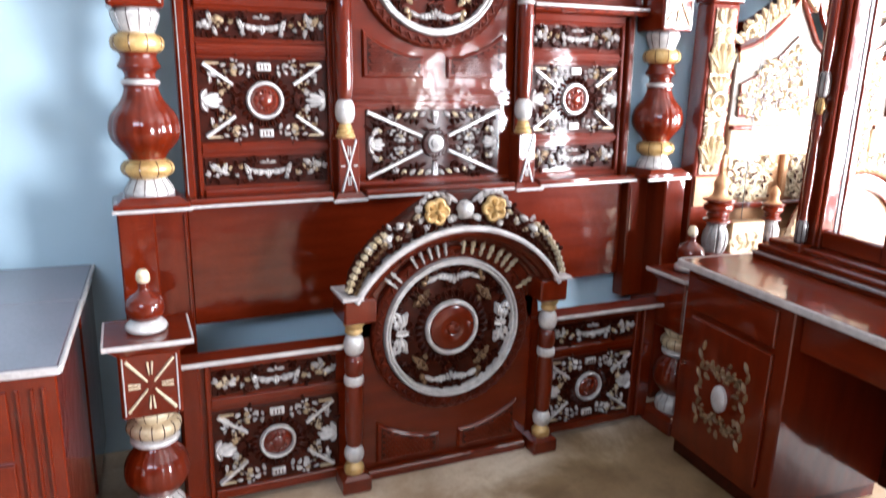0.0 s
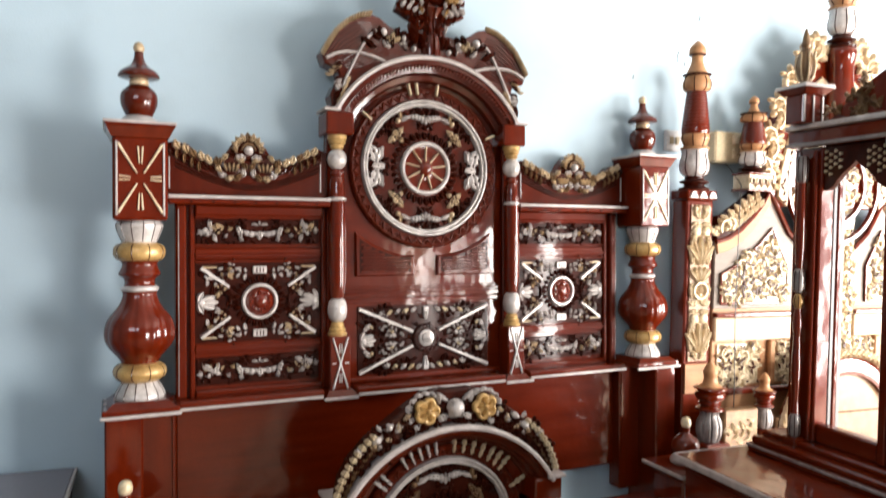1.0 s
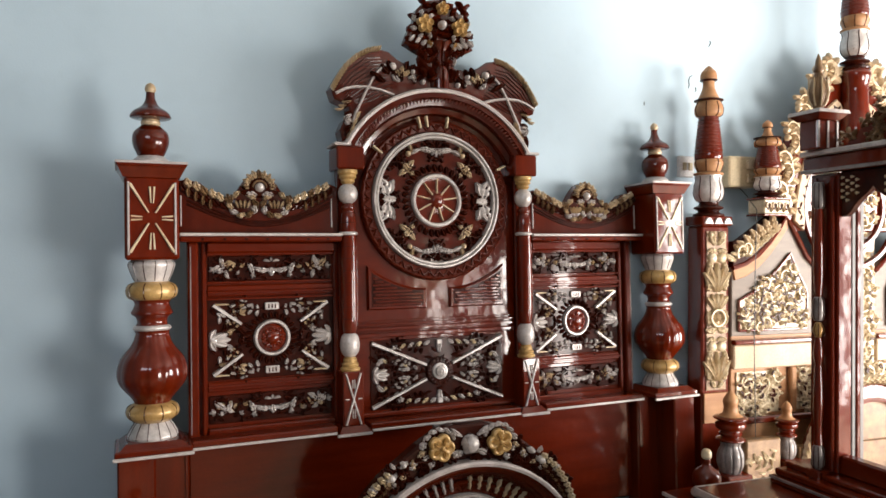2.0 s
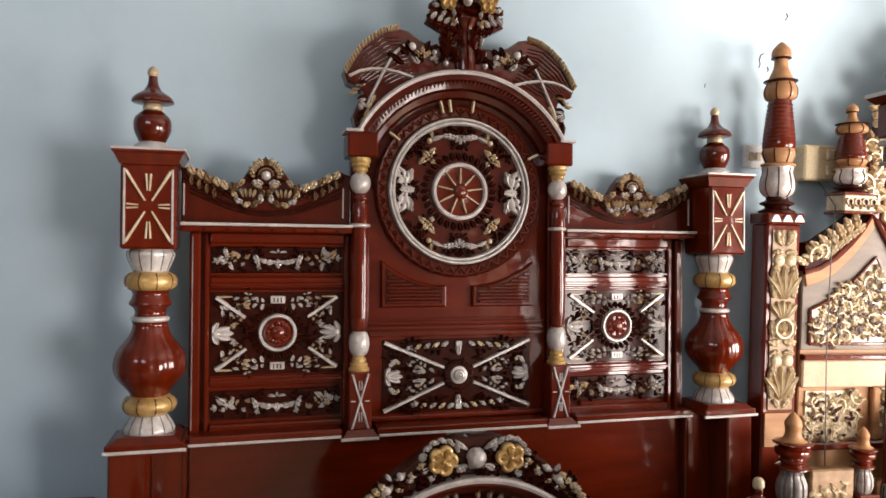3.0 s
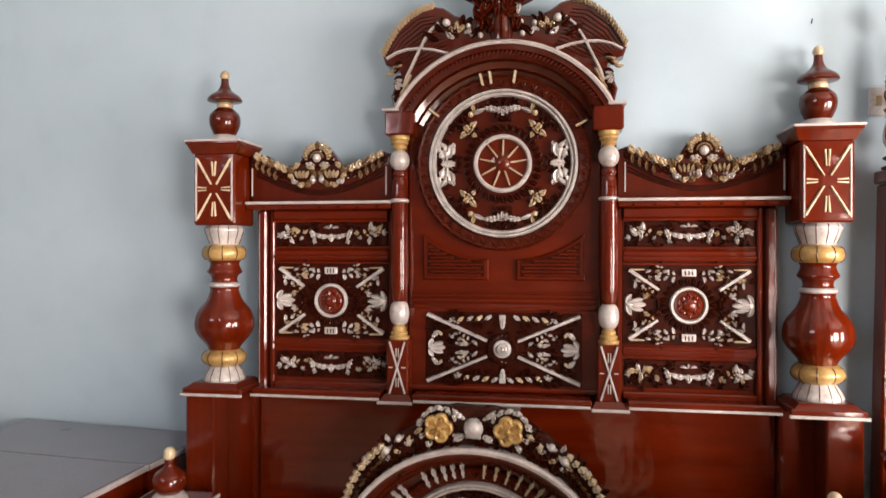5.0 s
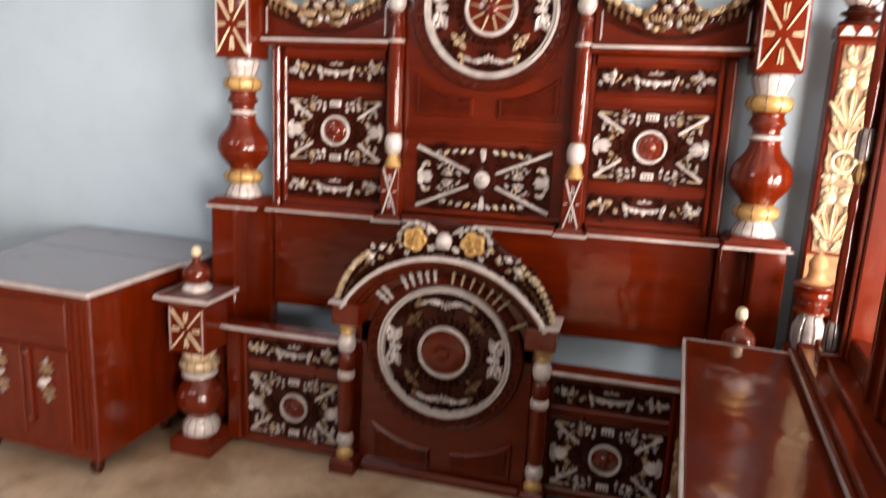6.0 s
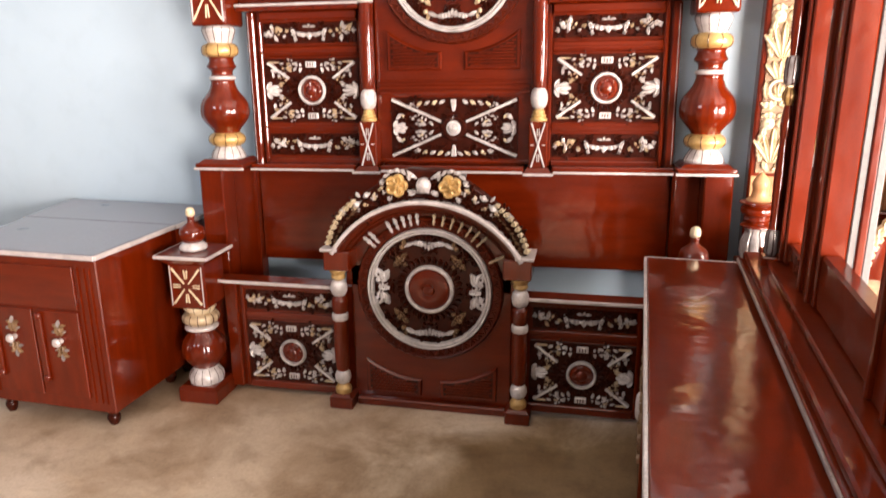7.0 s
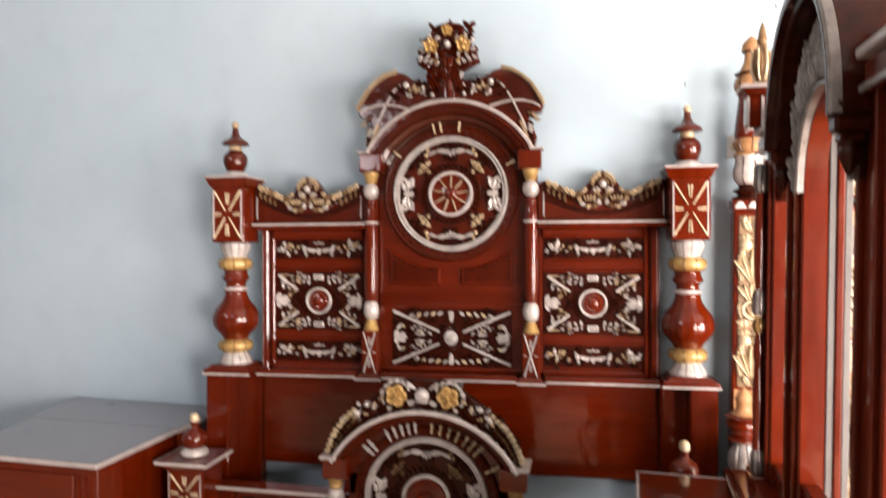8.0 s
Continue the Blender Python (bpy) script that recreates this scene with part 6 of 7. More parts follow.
        prism(bm, [(c + s * 0.575, 1.752), (c + s * 0.325, 1.752), (c + s * 0.325, 1.90), (c + s * 0.39, 1.88), (c + s * 0.49, 1.82)], 0.365, 0.405, 0.005)
        ped = part("pediment", bm, LACQUER, r)
        bm = B()
        rnd = random.Random(12)
        for i in range(9):
            t = i / 8
            vine(bm, c + s * (0.340 + 0.18 * t), 1.775 + (0.085 - 0.06 * t) * (i % 2), 60 * i, 0.075, 190 * (-1) ** i, 0.007, 0.011, 0.365, 4, 0.026, 0.5, True, 0.005)
        carving("pediment_carving", bm, BRONZE, ped, "dull gold painted foliage")
        # corner block and urn over the column
        cx, cy = far(0.618), 0.303
        slim_column(r, cx, cy + 0.022, 0.745, 1.682)
        bm = B()
        box(bm, cx - 0.036, cx + 0.036, cy - 0.022, cy + 0.062, 1.752, 1.842, 0.005)
        flare(bm, cx, cy + 0.02, 1.842, 1.860, 0.042, 0.058)
        blk = part("corner_block", bm, LACQUER, r)
        bm = B()
        flare(bm, cx, cy + 0.02, 1.860, 1.871, 0.062, 0.059)
        part("block_line", bm, TRIM, blk, "silver painted edge line")
        bm = B()
        for yy in (cy - 0.019, cy + 0.018, cy + 0.055):
            box(bm, cx + 0.0365, cx + 0.0400, yy - 0.0035, yy + 0.0035, 1.756, 1.838, 0.001)
        pieces("block_line", bm, TRIM, blk, "thin silver lines")
        z = 1.871
        bm = B()
        lathe(bm, smooth_profile([(0.020, z), (0.022, z + 0.007), (0.015, z + 0.016), (0.024, z + 0.034), (0.029, z + 0.060), (0.026, z + 0.085), (0.016, z + 0.108), (0.011, z + 0.122)]), cx, cy + 0.02, 20, 10, 0.10)
        urn = part("urn", bm, BRONZE, r, "dull bronze bud-shaped urn")
        bm = B()
        lathe(bm, smooth_profile([(0.010, z + 0.120), (0.015, z + 0.129), (0.011, z + 0.143), (0.009, z + 0.159), (0.005, z + 0.172), (0.001, z + 0.182)]), cx, cy + 0.02, 16)
        part("urn_tip", bm, BRONZE, urn, "small bronze tip")
        bm = B()
        for i in range(8):
            a = 2 * math.pi * (i + 0.4) / 8
            tube(bm, [(cx + q * math.cos(a), cy + 0.02 + q * math.sin(a), z + 1.15 * h) for q, h in ((0.018, 0.016), (0.026, 0.030), (0.031, 0.052), (0.027, 0.078), (0.030, 0.092))], 0.0030, 6)
        carving("urn_leaves", bm, PALEGOLD, urn, "pale gold painted leaves")
    bm = B()
    box(bm, c - 0.215, c + 0.215, 0.357, 0.400, 0.756, 0.880, 0.006)
    part("centre_sill", bm, LACQUER_H, r)
    bm = B()
    box(bm, c - 0.212, c + 0.212, 0.398, 0.455, 1.700, 1.812, 0.004)
    part("header", bm, LACQUER_H, r)
    # carved tympanum with its round-headed opening
    za, zh = 1.552, 1.656
    out = [(c + 0.256, za)] + arc(c, zh, 0.258, 0, 180, 28) + [(c - 0.256, za)] + arc(c, za, 0.206, 180, 0, 26)
    bm = B()
    prism(bm, out, 0.338, 0.3495, 0.003)
    ty = part("tympanum", bm, CARVED, r, "dark board with silver grey leaves over a round-headed opening")
    bm = B()
    disc(bm, [(0.201, 0.350), (0.201, 0.336), (0.205, 0.332), (0.210, 0.332), (0.212, 0.338)], c, za, 44, 0.0, math.pi)
    part("opening_edge", bm, DULLSILVER, ty, "silver grey painted edge")
    bm = B()
    disc(bm, [(0.199, 0.396), (0.199, 0.351), (0.2055, 0.351), (0.2055, 0.396)], c, za, 44, 0.0, math.pi)
    part("opening_lining", bm, LACQUER, ty, "orange-brown lacquered lining")
    bm = B()
    rnd = random.Random(6)
    for i in range(27):
        x = -0.225 + 0.450 * i / 26
        low = za + math.sqrt(max(0.0, 0.214 ** 2 - x * x)) + 0.004
        top = zh + math.sqrt(0.256 ** 2 - x * x) - 0.012
        L = min(top - low, 0.10 + 0.05 * rnd.random())
        lobed(bm, c + x, low, 90 - 55 * x + rnd.uniform(-9, 9), L, 0.015, 0.014, 0.338, rnd.choice((-25, 25)), 4)
        if i % 2:
            lobed(bm, c + x, low + L * 0.55, 90 - 60 * x + rnd.uniform(-30, 30), min(0.06, top - low - L * 0.4), 0.013, 0.012, 0.338, rnd.choice((-50, 50)), 3)
    carving("tympanum_leaves", bm, DULLSILVER, ty, "silver grey leaf carving")
    # deep arched hood on brackets
    bm = B()
    disc(bm, [(0.303, 0.46), (0.303, 0.288), (0.293, 0.280), (0.284, 0.280), (0.280, 0.296), (0.272, 0.300), (0.267, 0.314), (0.261, 0.303), (0.258, 0.337), (0.258, 0.46)], c, zh, 48, 0.0, math.pi)
    ar = part("centre_arch", bm, CARVED, r, "dark moulded arched hood")
    bm = B()
    disc(bm, [(0.296, 0.300), (0.296, 0.284), (0.300, 0.279), (0.305, 0.284), (0.305, 0.300)], c, zh, 48, 0.0, math.pi)
    part("arch_edge", bm, DULLSILVER, ar, "dull grey painted outer edge")
    bm = B()
    for i in range(44):
        a = 3 + 174 * i / 43
        leaf(bm, c + 0.266 * math.cos(radians(a)), zh + 0.266 * math.sin(radians(a)), a + 50, 0.026, 0.012, 0.008, 0.316, 60, 4)
    carving("arch_carving", bm, CARVED, ar)
    for s in (-1, 1):
        bm = B()
        x0, x1 = sorted((c + s * 0.256, c + s * 0.303))
        box(bm, x0, x1, 0.290, 0.349, zh - 0.030, zh - 0.001, 0.006)
        x0, x1 = sorted((c + s * 0.258, c + s * 0.296))
        box(bm, x0, x1, 0.300, 0.337, 1.612, zh - 0.031, 0.005)
        mid = (x0 + x1) / 2
        lathe(bm, smooth_profile([(0.018, 1.613), (0.015, 1.604), (0.018, 1.594), (0.012, 1.576), (0.006, 1.562), (0.001, 1.556)]), mid, 0.319, 16)
        for i in range(5):
            leaf(bm, mid, 1.640, 50 + 20 * i, 0.046, 0.014, 0.010, 0.300, 0, 4)
        part("bracket", bm, CARVED, ar, "dark bracket with a turned drop")
    bm = B()
    rnd = random.Random(4)
    prism(bm, [(c - 0.10, zh + 0.310), (c + 0.10, zh + 0.310), (c + 0.13, zh + 0.34), (c + 0.07, zh + 0.40), (c, zh + 0.46), (c - 0.07, zh + 0.40), (c - 0.13, zh + 0.34)], 0.34, 0.40, 0.006)
    for i in range(24):
        leaf(bm, c + rnd.uniform(-0.08, 0.08), zh + rnd.uniform(0.33, 0.40), rnd.uniform(0, 360), 0.05, 0.022, 0.014, 0.34, rnd.uniform(-60, 60), 4)
    carving("crown_carving", bm, BRONZE, r, "dull gold painted crest")


dresser()


# ---- the second bed, light coloured, beyond the dresser ----
def tall_finial(parent, cx, cy, z, k, ped=False, q=None):
    """A ribbed finial on a fluted cup, 0.585 k high; q: its own scale across."""
    q = q or k
    P = lambda pts: smooth_profile([(max(r * q, 0.001), z + h * k) for r, h in pts])

    def grooved(name, prof, mat, par, label, n=9):
        bm, dark = B(), B()
        line = P(prof)
        lathe(bm, line, cx, cy, 24)
        ob = part(name, bm, mat, par, label)
        for i in range(n):
            an = 2 * math.pi * (i + 0.3) / n
            tube(dark, [(cx + r * math.cos(an), cy + r * math.sin(an), h) for r, h in line[1:-1]], 0.0022, 5)
        carving("groove", dark, CARVED, ob if par is parent else par, "dark painted grooves")
        return ob
    bm = B()
    lathe(bm, P([(0.046, 0.216), (0.053, 0.230), (0.047, 0.30), (0.037, 0.385)]), cx, cy, 20)
    f = part("finial", bm, LACQUER, parent, "turned red-brown ribbed finial")
    bm = B()
    for i in range(10):
        t = i / 10
        zz, rr = z + (0.238 + 0.140 * t) * k, (0.0530 - 0.015 * t) * q
        lathe(bm, [(rr - 0.004, zz), (rr + 0.0022, zz + 0.0045 * k), (rr - 0.004, zz + 0.010 * k)], cx, cy, 20)
    pieces("rib", bm, LACQUER, f)
    grooved("silver_cup", [(0.034, 0.055), (0.046, 0.064), (0.055, 0.084), (0.054, 0.112), (0.048, 0.138), (0.051, 0.158)], SILVER, f, "silver white fluted cup", 8)
    grooved("gold_stage", [(0.040, 0.170), (0.045, 0.180), (0.054, 0.204), (0.050, 0.219)], TAN, f, "tan and gold painted turning", 7)
    grooved("gold_stage", [(0.034, 0.384), (0.050, 0.394), (0.053, 0.420), (0.042, 0.445)], TAN, f, "tan painted turning", 7)
    bm = B()
    lathe(bm, P([(0.046, 0.157), (0.055, 0.161), (0.054, 0.168), (0.040, 0.172)]), cx, cy, 24)
    lathe(bm, P([(r * (0.66 if ped else 1.0), h) for r, h in ((0.036, 0.450), (0.040, 0.456), (0.034, 0.470), (0.024, 0.495), (0.022, 0.520), (0.025, 0.527), (0.031, 0.532), (0.031, 0.548), (0.027, 0.560), (0.012, 0.577), (0.001, 0.585))]), cx, cy, 20)
    pieces("tan_stage", bm, TAN, f, "tan painted turning")
    bm = B()
    lathe(bm, P([(0.056, 0.0), (0.058, 0.008), (0.042, 0.015), (0.039, 0.022), (0.054, 0.030), (0.054, 0.036), (0.037, 0.044), (0.036, 0.056)]), cx, cy, 20)
    lathe(bm, P([(0.034, 0.443), (0.053, 0.447), (0.053, 0.452), (0.034, 0.456)]), cx, cy, 20)
    lathe(bm, P([(0.022, 0.523), (0.0315, 0.526), (0.0325, 0.529), (0.022, 0.532)] if not ped else [(0.016, 0.523), (0.0215, 0.526), (0.0215, 0.529), (0.016, 0.532)]), cx, cy, 20)
    pieces("finial_ring", bm, CARVED, f, "dark lacquered ring")


def gap_shades(bm, n, seed, where, y, L=(0.014, 0.030)):
    """Small curved dark leaves painted for the shade in pierced gaps, kept apart; where(rnd) gives a place."""
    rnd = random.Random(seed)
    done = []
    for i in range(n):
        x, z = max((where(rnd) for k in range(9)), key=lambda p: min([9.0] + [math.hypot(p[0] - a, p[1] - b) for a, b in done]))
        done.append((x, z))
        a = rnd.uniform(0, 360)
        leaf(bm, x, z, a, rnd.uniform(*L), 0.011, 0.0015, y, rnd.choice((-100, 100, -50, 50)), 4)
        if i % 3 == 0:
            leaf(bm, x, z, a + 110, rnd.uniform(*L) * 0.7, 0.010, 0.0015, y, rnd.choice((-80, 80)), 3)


def scrollwork(bm, n, seed, where, y, size, H=0.012):
    """Fat coiling stems with lobed leaves, spread evenly; where(rnd) gives a place."""
    rnd = random.Random(seed)
    done = []
    for i in range(n):
        x, z = max((where(rnd) for k in range(9)), key=lambda p: min([9.0] + [math.hypot(p[0] - a, p[1] - b) for a, b in done]))
        done.append((x, z))
        sg, a = rnd.choice((-1, 1)), rnd.uniform(0, 360)
        vine(bm, x - size * 0.3 * math.cos(radians(a)), z - size * 0.3 * math.sin(radians(a)), a, size * 1.5, sg * 250, size * 0.26, H, y, 3, size * 0.58, 0.66, True, size * 0.16)
        for k in (0, 1, 2):
            lobed(bm, x, z, a + 120 + 55 * k, size * (0.80 - 0.12 * k), size * 0.36, H * (0.85 + 0.1 * k), y, sg * (70 - 50 * k), 2)


def second_bed():
    r = root("headboard", pose(1.112, -0.095, 0, 0, 0, ROOM), "tan headboard with cream and gold foliage carving in bright light", "headboard")
    W = 1.34
    for i, cx in enumerate((0.0, W)):
        bm = B()
        box(bm, cx - 0.064, cx + 0.064, -0.012, 0.075, 0.0, 1.535, 0.006)
        post = part("post", bm, LACQUER, r, "square red-brown post")
        bm = B()
        box(bm, cx - 0.046, cx + 0.046, -0.017, -0.0125, 0.905, 1.515, 0.003)
        fld = part("post_field", bm, BRONZE, post, "dull gold-brown ground of the carved strip")
        bm, gold, y = B(), B(), -0.017
        for s in (-1, 1):  # a pair of leaves under the cap
            lobed(bm, cx + s * 0.006, 1.462, 90 - s * 48, 0.058, 0.026, 0.013, y, s * 60, 3)
            lobed(gold, cx + s * 0.034, 1.476, 90 + s * 50, 0.044, 0.018, 0.013, y, -s * 50, 2)
            dome(bm, cx + s * 0.030, 1.500, 0.010, 0.014, y, 12)
        for top in (1.450, 1.110):  # volutes over a tall ribbed fan
            for s in (-1, 1):
                dome(bm, cx + s * 0.022, top - 0.038, 0.021, 0.014, y, 18)
                leaf(gold, cx + s * 0.030, top - 0.046, 90 + s * 20, 0.024, 0.012, 0.016, y, s * 140, 5)
                lobed(bm, cx + s * 0.030, top - 0.052, -90 + s * 30, 0.034, 0.020, 0.014, y, -s * 80, 2)
                lobed(bm, cx + s * 0.003, top - 0.014, 90 - s * 66, 0.044, 0.020, 0.014, y, -s * 60, 3)
                lobed(gold, cx + s * 0.038, top - 0.058, -90 - s * 4, 0.062, 0.024, 0.012, y, s * 30, 3)
                lobed(bm, cx + s * 0.037, top - 0.166, 90 + s * 2, 0.062, 0.024, 0.012, y, -s * 30, 3)
            for i in range(5):
                leaf(gold if i % 2 else bm, cx + (i - 2) * 0.004, top - 0.168, 90 - (i - 2) * 13, 0.112 - 0.010 * abs(i - 2), 0.023, 0.017, y, -(i - 2) * 12, 6)
        top = 1.280  # ring with a leaf between ribs and curls
        ring(bm, cx, top - 0.098, 0.025, 0.037, y, 0.015, 30)
        palm(gold, cx, top - 0.120, 90, 0.042, 0.013, y)
        for i in range(5):
            leaf(gold if i % 2 else bm, cx + (i - 2) * 0.006, top - 0.064, 90 - (i - 2) * 16, 0.060, 0.023, 0.015, y, -(i - 2) * 8, 4)
        for s in (-1, 1):
            lobed(bm, cx + s * 0.004, top - 0.138, 90 - s * 125, 0.050, 0.027, 0.013, y, s * 70, 3)
            lobed(bm, cx + s * 0.040, top - 0.070, -90 + s * 4, 0.060, 0.020, 0.012, y, -s * 20, 3)
            lobed(bm, cx + s * 0.006, 0.914, 90 - s * 50, 0.040, 0.020, 0.013, y, s * 50, 2)
        carving("post_carving", bm, IVORY, fld, "cream scrolling leaves")
        carving("post_gilding", gold, PALEGOLD, fld, "gold painted leaves")
        bm = B()
        box(bm, cx - 0.058, cx + 0.058, -0.020, -0.0125, 0.780, 0.895, 0.004)
        part("post_plate", bm, TAN, post, "plain tan plate")
        bm = B()
        box(bm, cx - 0.070, cx + 0.070, -0.024, 0.080, 1.536, 1.572, 0.004)
        part("post_cap", bm, LACQUER, post)
        bm = B()
        for j in range(3):
            x = cx - 0.044 + 0.044 * j
            prism(bm, [(x - 0.020, 1.542), (x + 0.020, 1.542), (x + 0.016, 1.552), (x + 0.007, 1.566), (x - 0.007, 1.566), (x - 0.016, 1.552)], -0.031, -0.0235, 0.002)
        carving("cap_teeth", bm, SILVER, post, "silver white teeth")
        tall_finial(post, cx - 0.010, 0.018, 1.572, 1.0)
    bm = B()
    box(bm, 0.081, W - 0.081, 0.0, 0.035, 0.30, 1.12, 0.004)
    part("board", bm, TAN, r)
    for s in (-1, 1):
        M = lambda x: W / 2 + s * (W / 2 - x)
        P = lambda pts: [(M(x), z) for x, z in pts]
        bm = B()
        low = [(0.081, 1.105), (0.081, 1.375), (0.14, 1.392), (0.20, 1.425), (0.26, 1.478), (0.31, 1.535), (0.345, 1.585), (0.40, 1.50), (0.45, 1.42), (0.52, 1.36), (0.52, 1.105)]
        prism(bm, P(low), -0.004, 0.034, 0.005)
        wing = part("wing_board", bm, ASH, r, "greyish beige ogee wing board")
        bm = B()
        prism(bm, P([(0.082, 1.376), (0.14, 1.394), (0.20, 1.428), (0.26, 1.482), (0.31, 1.54), (0.28, 1.585), (0.20, 1.53), (0.12, 1.48), (0.082, 1.475)]), -0.012, 0.030, 0.005)
        up = part("spandrel", bm, CARVED, r, "dark carved spandrel")
        bm, gold = B(), B()
        for j in range(6):
            t = j / 5
            lobed(gold, M(0.150 + 0.130 * t), 1.430 + 0.095 * t, 90 - s * (34 - 30 * t), 0.072 - 0.010 * t, 0.030, 0.015, -0.012, -s * 30, 3)
            lobed(bm, M(0.160 + 0.130 * t), 1.418 + 0.095 * t, 90 + s * 10, 0.040, 0.024, 0.013, -0.012, s * 60, 2)
        vine(bm, M(0.100), 1.410, 90 - s * 20, 0.110, s * 300, 0.015, 0.016, -0.012, 5, 0.030, 0.62, True, 0.010)
        vine(bm, M(0.150), 1.425, 90 + s * 40, 0.085, -s * 280, 0.014, 0.016, -0.012, 4, 0.028, 0.62, True, 0.009)
        lobed(bm, M(0.092), 1.400, 90 - s * 70, 0.060, 0.024, 0.013, -0.012, s * 20, 3)
        carving("spandrel_gilding", gold, PALEGOLD, up, "gold painted fan of leaves")
        carving("spandrel_carving", bm, IVORY, up, "cream scrolling leaves")
        bm = B()
        tube(bm, [(M(x), -0.010, z) for x, z in ((0.082, 1.372), (0.14, 1.388), (0.20, 1.421), (0.26, 1.474), (0.31, 1.531), (0.345, 1.580), (0.40, 1.497), (0.45, 1.417), (0.52, 1.357))], 0.010, 8)
        part("ogee_moulding", bm, LACQUER, r)
        bm = B()
        curve = [(0.082, 1.374), (0.14, 1.391), (0.20, 1.424), (0.26, 1.477), (0.31, 1.534), (0.345, 1.582)]
        prism(bm, P(curve + [(x + 0.010, z - 0.050) for x, z in reversed(curve)]), -0.012, -0.003, 0.004)
        part("salmon_band", bm, TAN, wing, "tan curved band")
        bm = B()
        pent = [(0.112, 1.128), (0.112, 1.245), (0.20, 1.285), (0.30, 1.365), (0.365, 1.430), (0.41, 1.345), (0.45, 1.28), (0.45, 1.128)]
        prism(bm, P(pent), -0.010, 0.002, 0.004)
        pan = part("pierced_panel", bm, IVORY, r, "cream pierced panel")

        def inside(q):
            x = q.uniform(0.136, 0.428)
            return M(x), q.uniform(1.152, 1.215 + max(0, x - 0.14) * 0.80 if x < 0.365 else 1.375 - (x - 0.365) * 1.5)
        bm = B()
        scrollwork(bm, 26, 17, inside, -0.010, 0.050)
        shades = B()
        gap_shades(shades, 56, 19, inside, -0.0238)
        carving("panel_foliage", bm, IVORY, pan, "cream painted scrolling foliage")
        carving("piercing", shades, CARVED, pan, "dark leaf shapes painted for the shaded gaps")
        bm = B()
        tube(bm, [(M(x), -0.010, z) for x, z in pent + pent[:1]], 0.006, 6)
        part("panel_bead", bm, LACQUER, pan, "dark red-brown bead")
        bm = B()
        x0, x1 = sorted((M(0.081), M(0.52)))
        box(bm, x0, x1, -0.020, 0.0, 0.978, 1.072, 0.006)
        part("band", bm, CREAM, r, "plain cream band")
        bm = B()
        box(bm, x0, x1, -0.028, 0.0, 1.074, 1.092, 0.005)
        box(bm, x0, x1, -0.030, 0.0, 0.765, 0.790, 0.005)
        pieces("band_moulding", bm, LACQUER, r)
        for a, b in ((0.105, 0.315), (0.40, 0.52)):
            x0, x1 = sorted((M(a), M(b)))
            bm = B()
            box(bm, x0, x1, -0.006, 0.001, 0.80, 0.965, 0.003)
            lp = part("lower_panel", bm, IVORY, r, "cream pierced lower panel")
            bm = B()
            scrollwork(bm, 14 if b < 0.4 else 8, 23, lambda q: (q.uniform(x0 + 0.022, x1 - 0.022), q.uniform(0.824, 0.942)), -0.006, 0.056)
            carving("panel_foliage", bm, IVORY, lp, "cream painted scrolling foliage")
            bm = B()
            gap_shades(bm, 24 if b < 0.4 else 14, 29, lambda q: (q.uniform(x0 + 0.014, x1 - 0.014), q.uniform(0.812, 0.952)), -0.0198)
            carving("piercing", bm, CARVED, lp, "dark leaf shapes painted for the shaded gaps")
        x0, x1 = sorted((M(0.362), M(0.392)))
        bm = B()
        box(bm, x0, x1, -0.022, 0.0, 0.792, 0.976, 0.005)
        part("stile", bm, TAN, r)
        bm = B()
        cx = M(0.250)
        box(bm, cx - 0.062, cx + 0.062, -0.062, 0.028, 1.584, 1.640, 0.004)
        ped = part("pedestal", bm, IVORY, r, "cream painted pedestal block")
        bm, dark = B(), B()
        for j in range(4):
            x = cx - 0.045 + 0.030 * j
            disc(bm, [(0.0130, -0.061), (0.0130, -0.069), (0.0080, -0.069), (0.0080, -0.061)], x, 1.616, 20, radians(-50), radians(230))
            leaf(bm, x + 0.015, 1.590, 90, 0.022, 0.012, 0.008, -0.062, 0, 3)
            # dark leaf painted for the shade inside each arch
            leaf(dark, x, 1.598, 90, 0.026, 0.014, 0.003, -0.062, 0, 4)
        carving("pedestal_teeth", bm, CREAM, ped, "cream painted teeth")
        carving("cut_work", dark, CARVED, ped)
        bm = B()
        box(bm, cx - 0.067, cx + 0.067, -0.067, 0.032, 1.576, 1.584, 0.002)
        box(bm, cx - 0.067, cx + 0.067, -0.067, 0.032, 1.640, 1.648, 0.002)
        pieces("pedestal_line", bm, LACQUER, ped)
        tall_finial(r, cx, -0.01, 1.648, 0.53, True, 0.95)
    # tall centre with a turned crown post
    c = W / 2
    bm = B()
    box(bm, 0.521, W - 0.521, -0.010, 0.034, 0.790, 1.56, 0.004)
    cp = part("centre_panel", bm, IVORY, r, "cream pierced centre panel")
    bm = B()
    side = [(0.300, 1.60), (0.312, 1.72), (0.345, 1.84), (0.400, 1.96), (0.465, 2.06), (0.530, 2.14), (0.600, 2.18)]
    prism(bm, side + [(W - x, z) for x, z in reversed(side)] + [(W - 0.40, 1.52), (0.40, 1.52)], -0.022, 0.030, 0.006)
    cb = part("crest_board", bm, LACQUER, r, "red-brown pointed crest board")
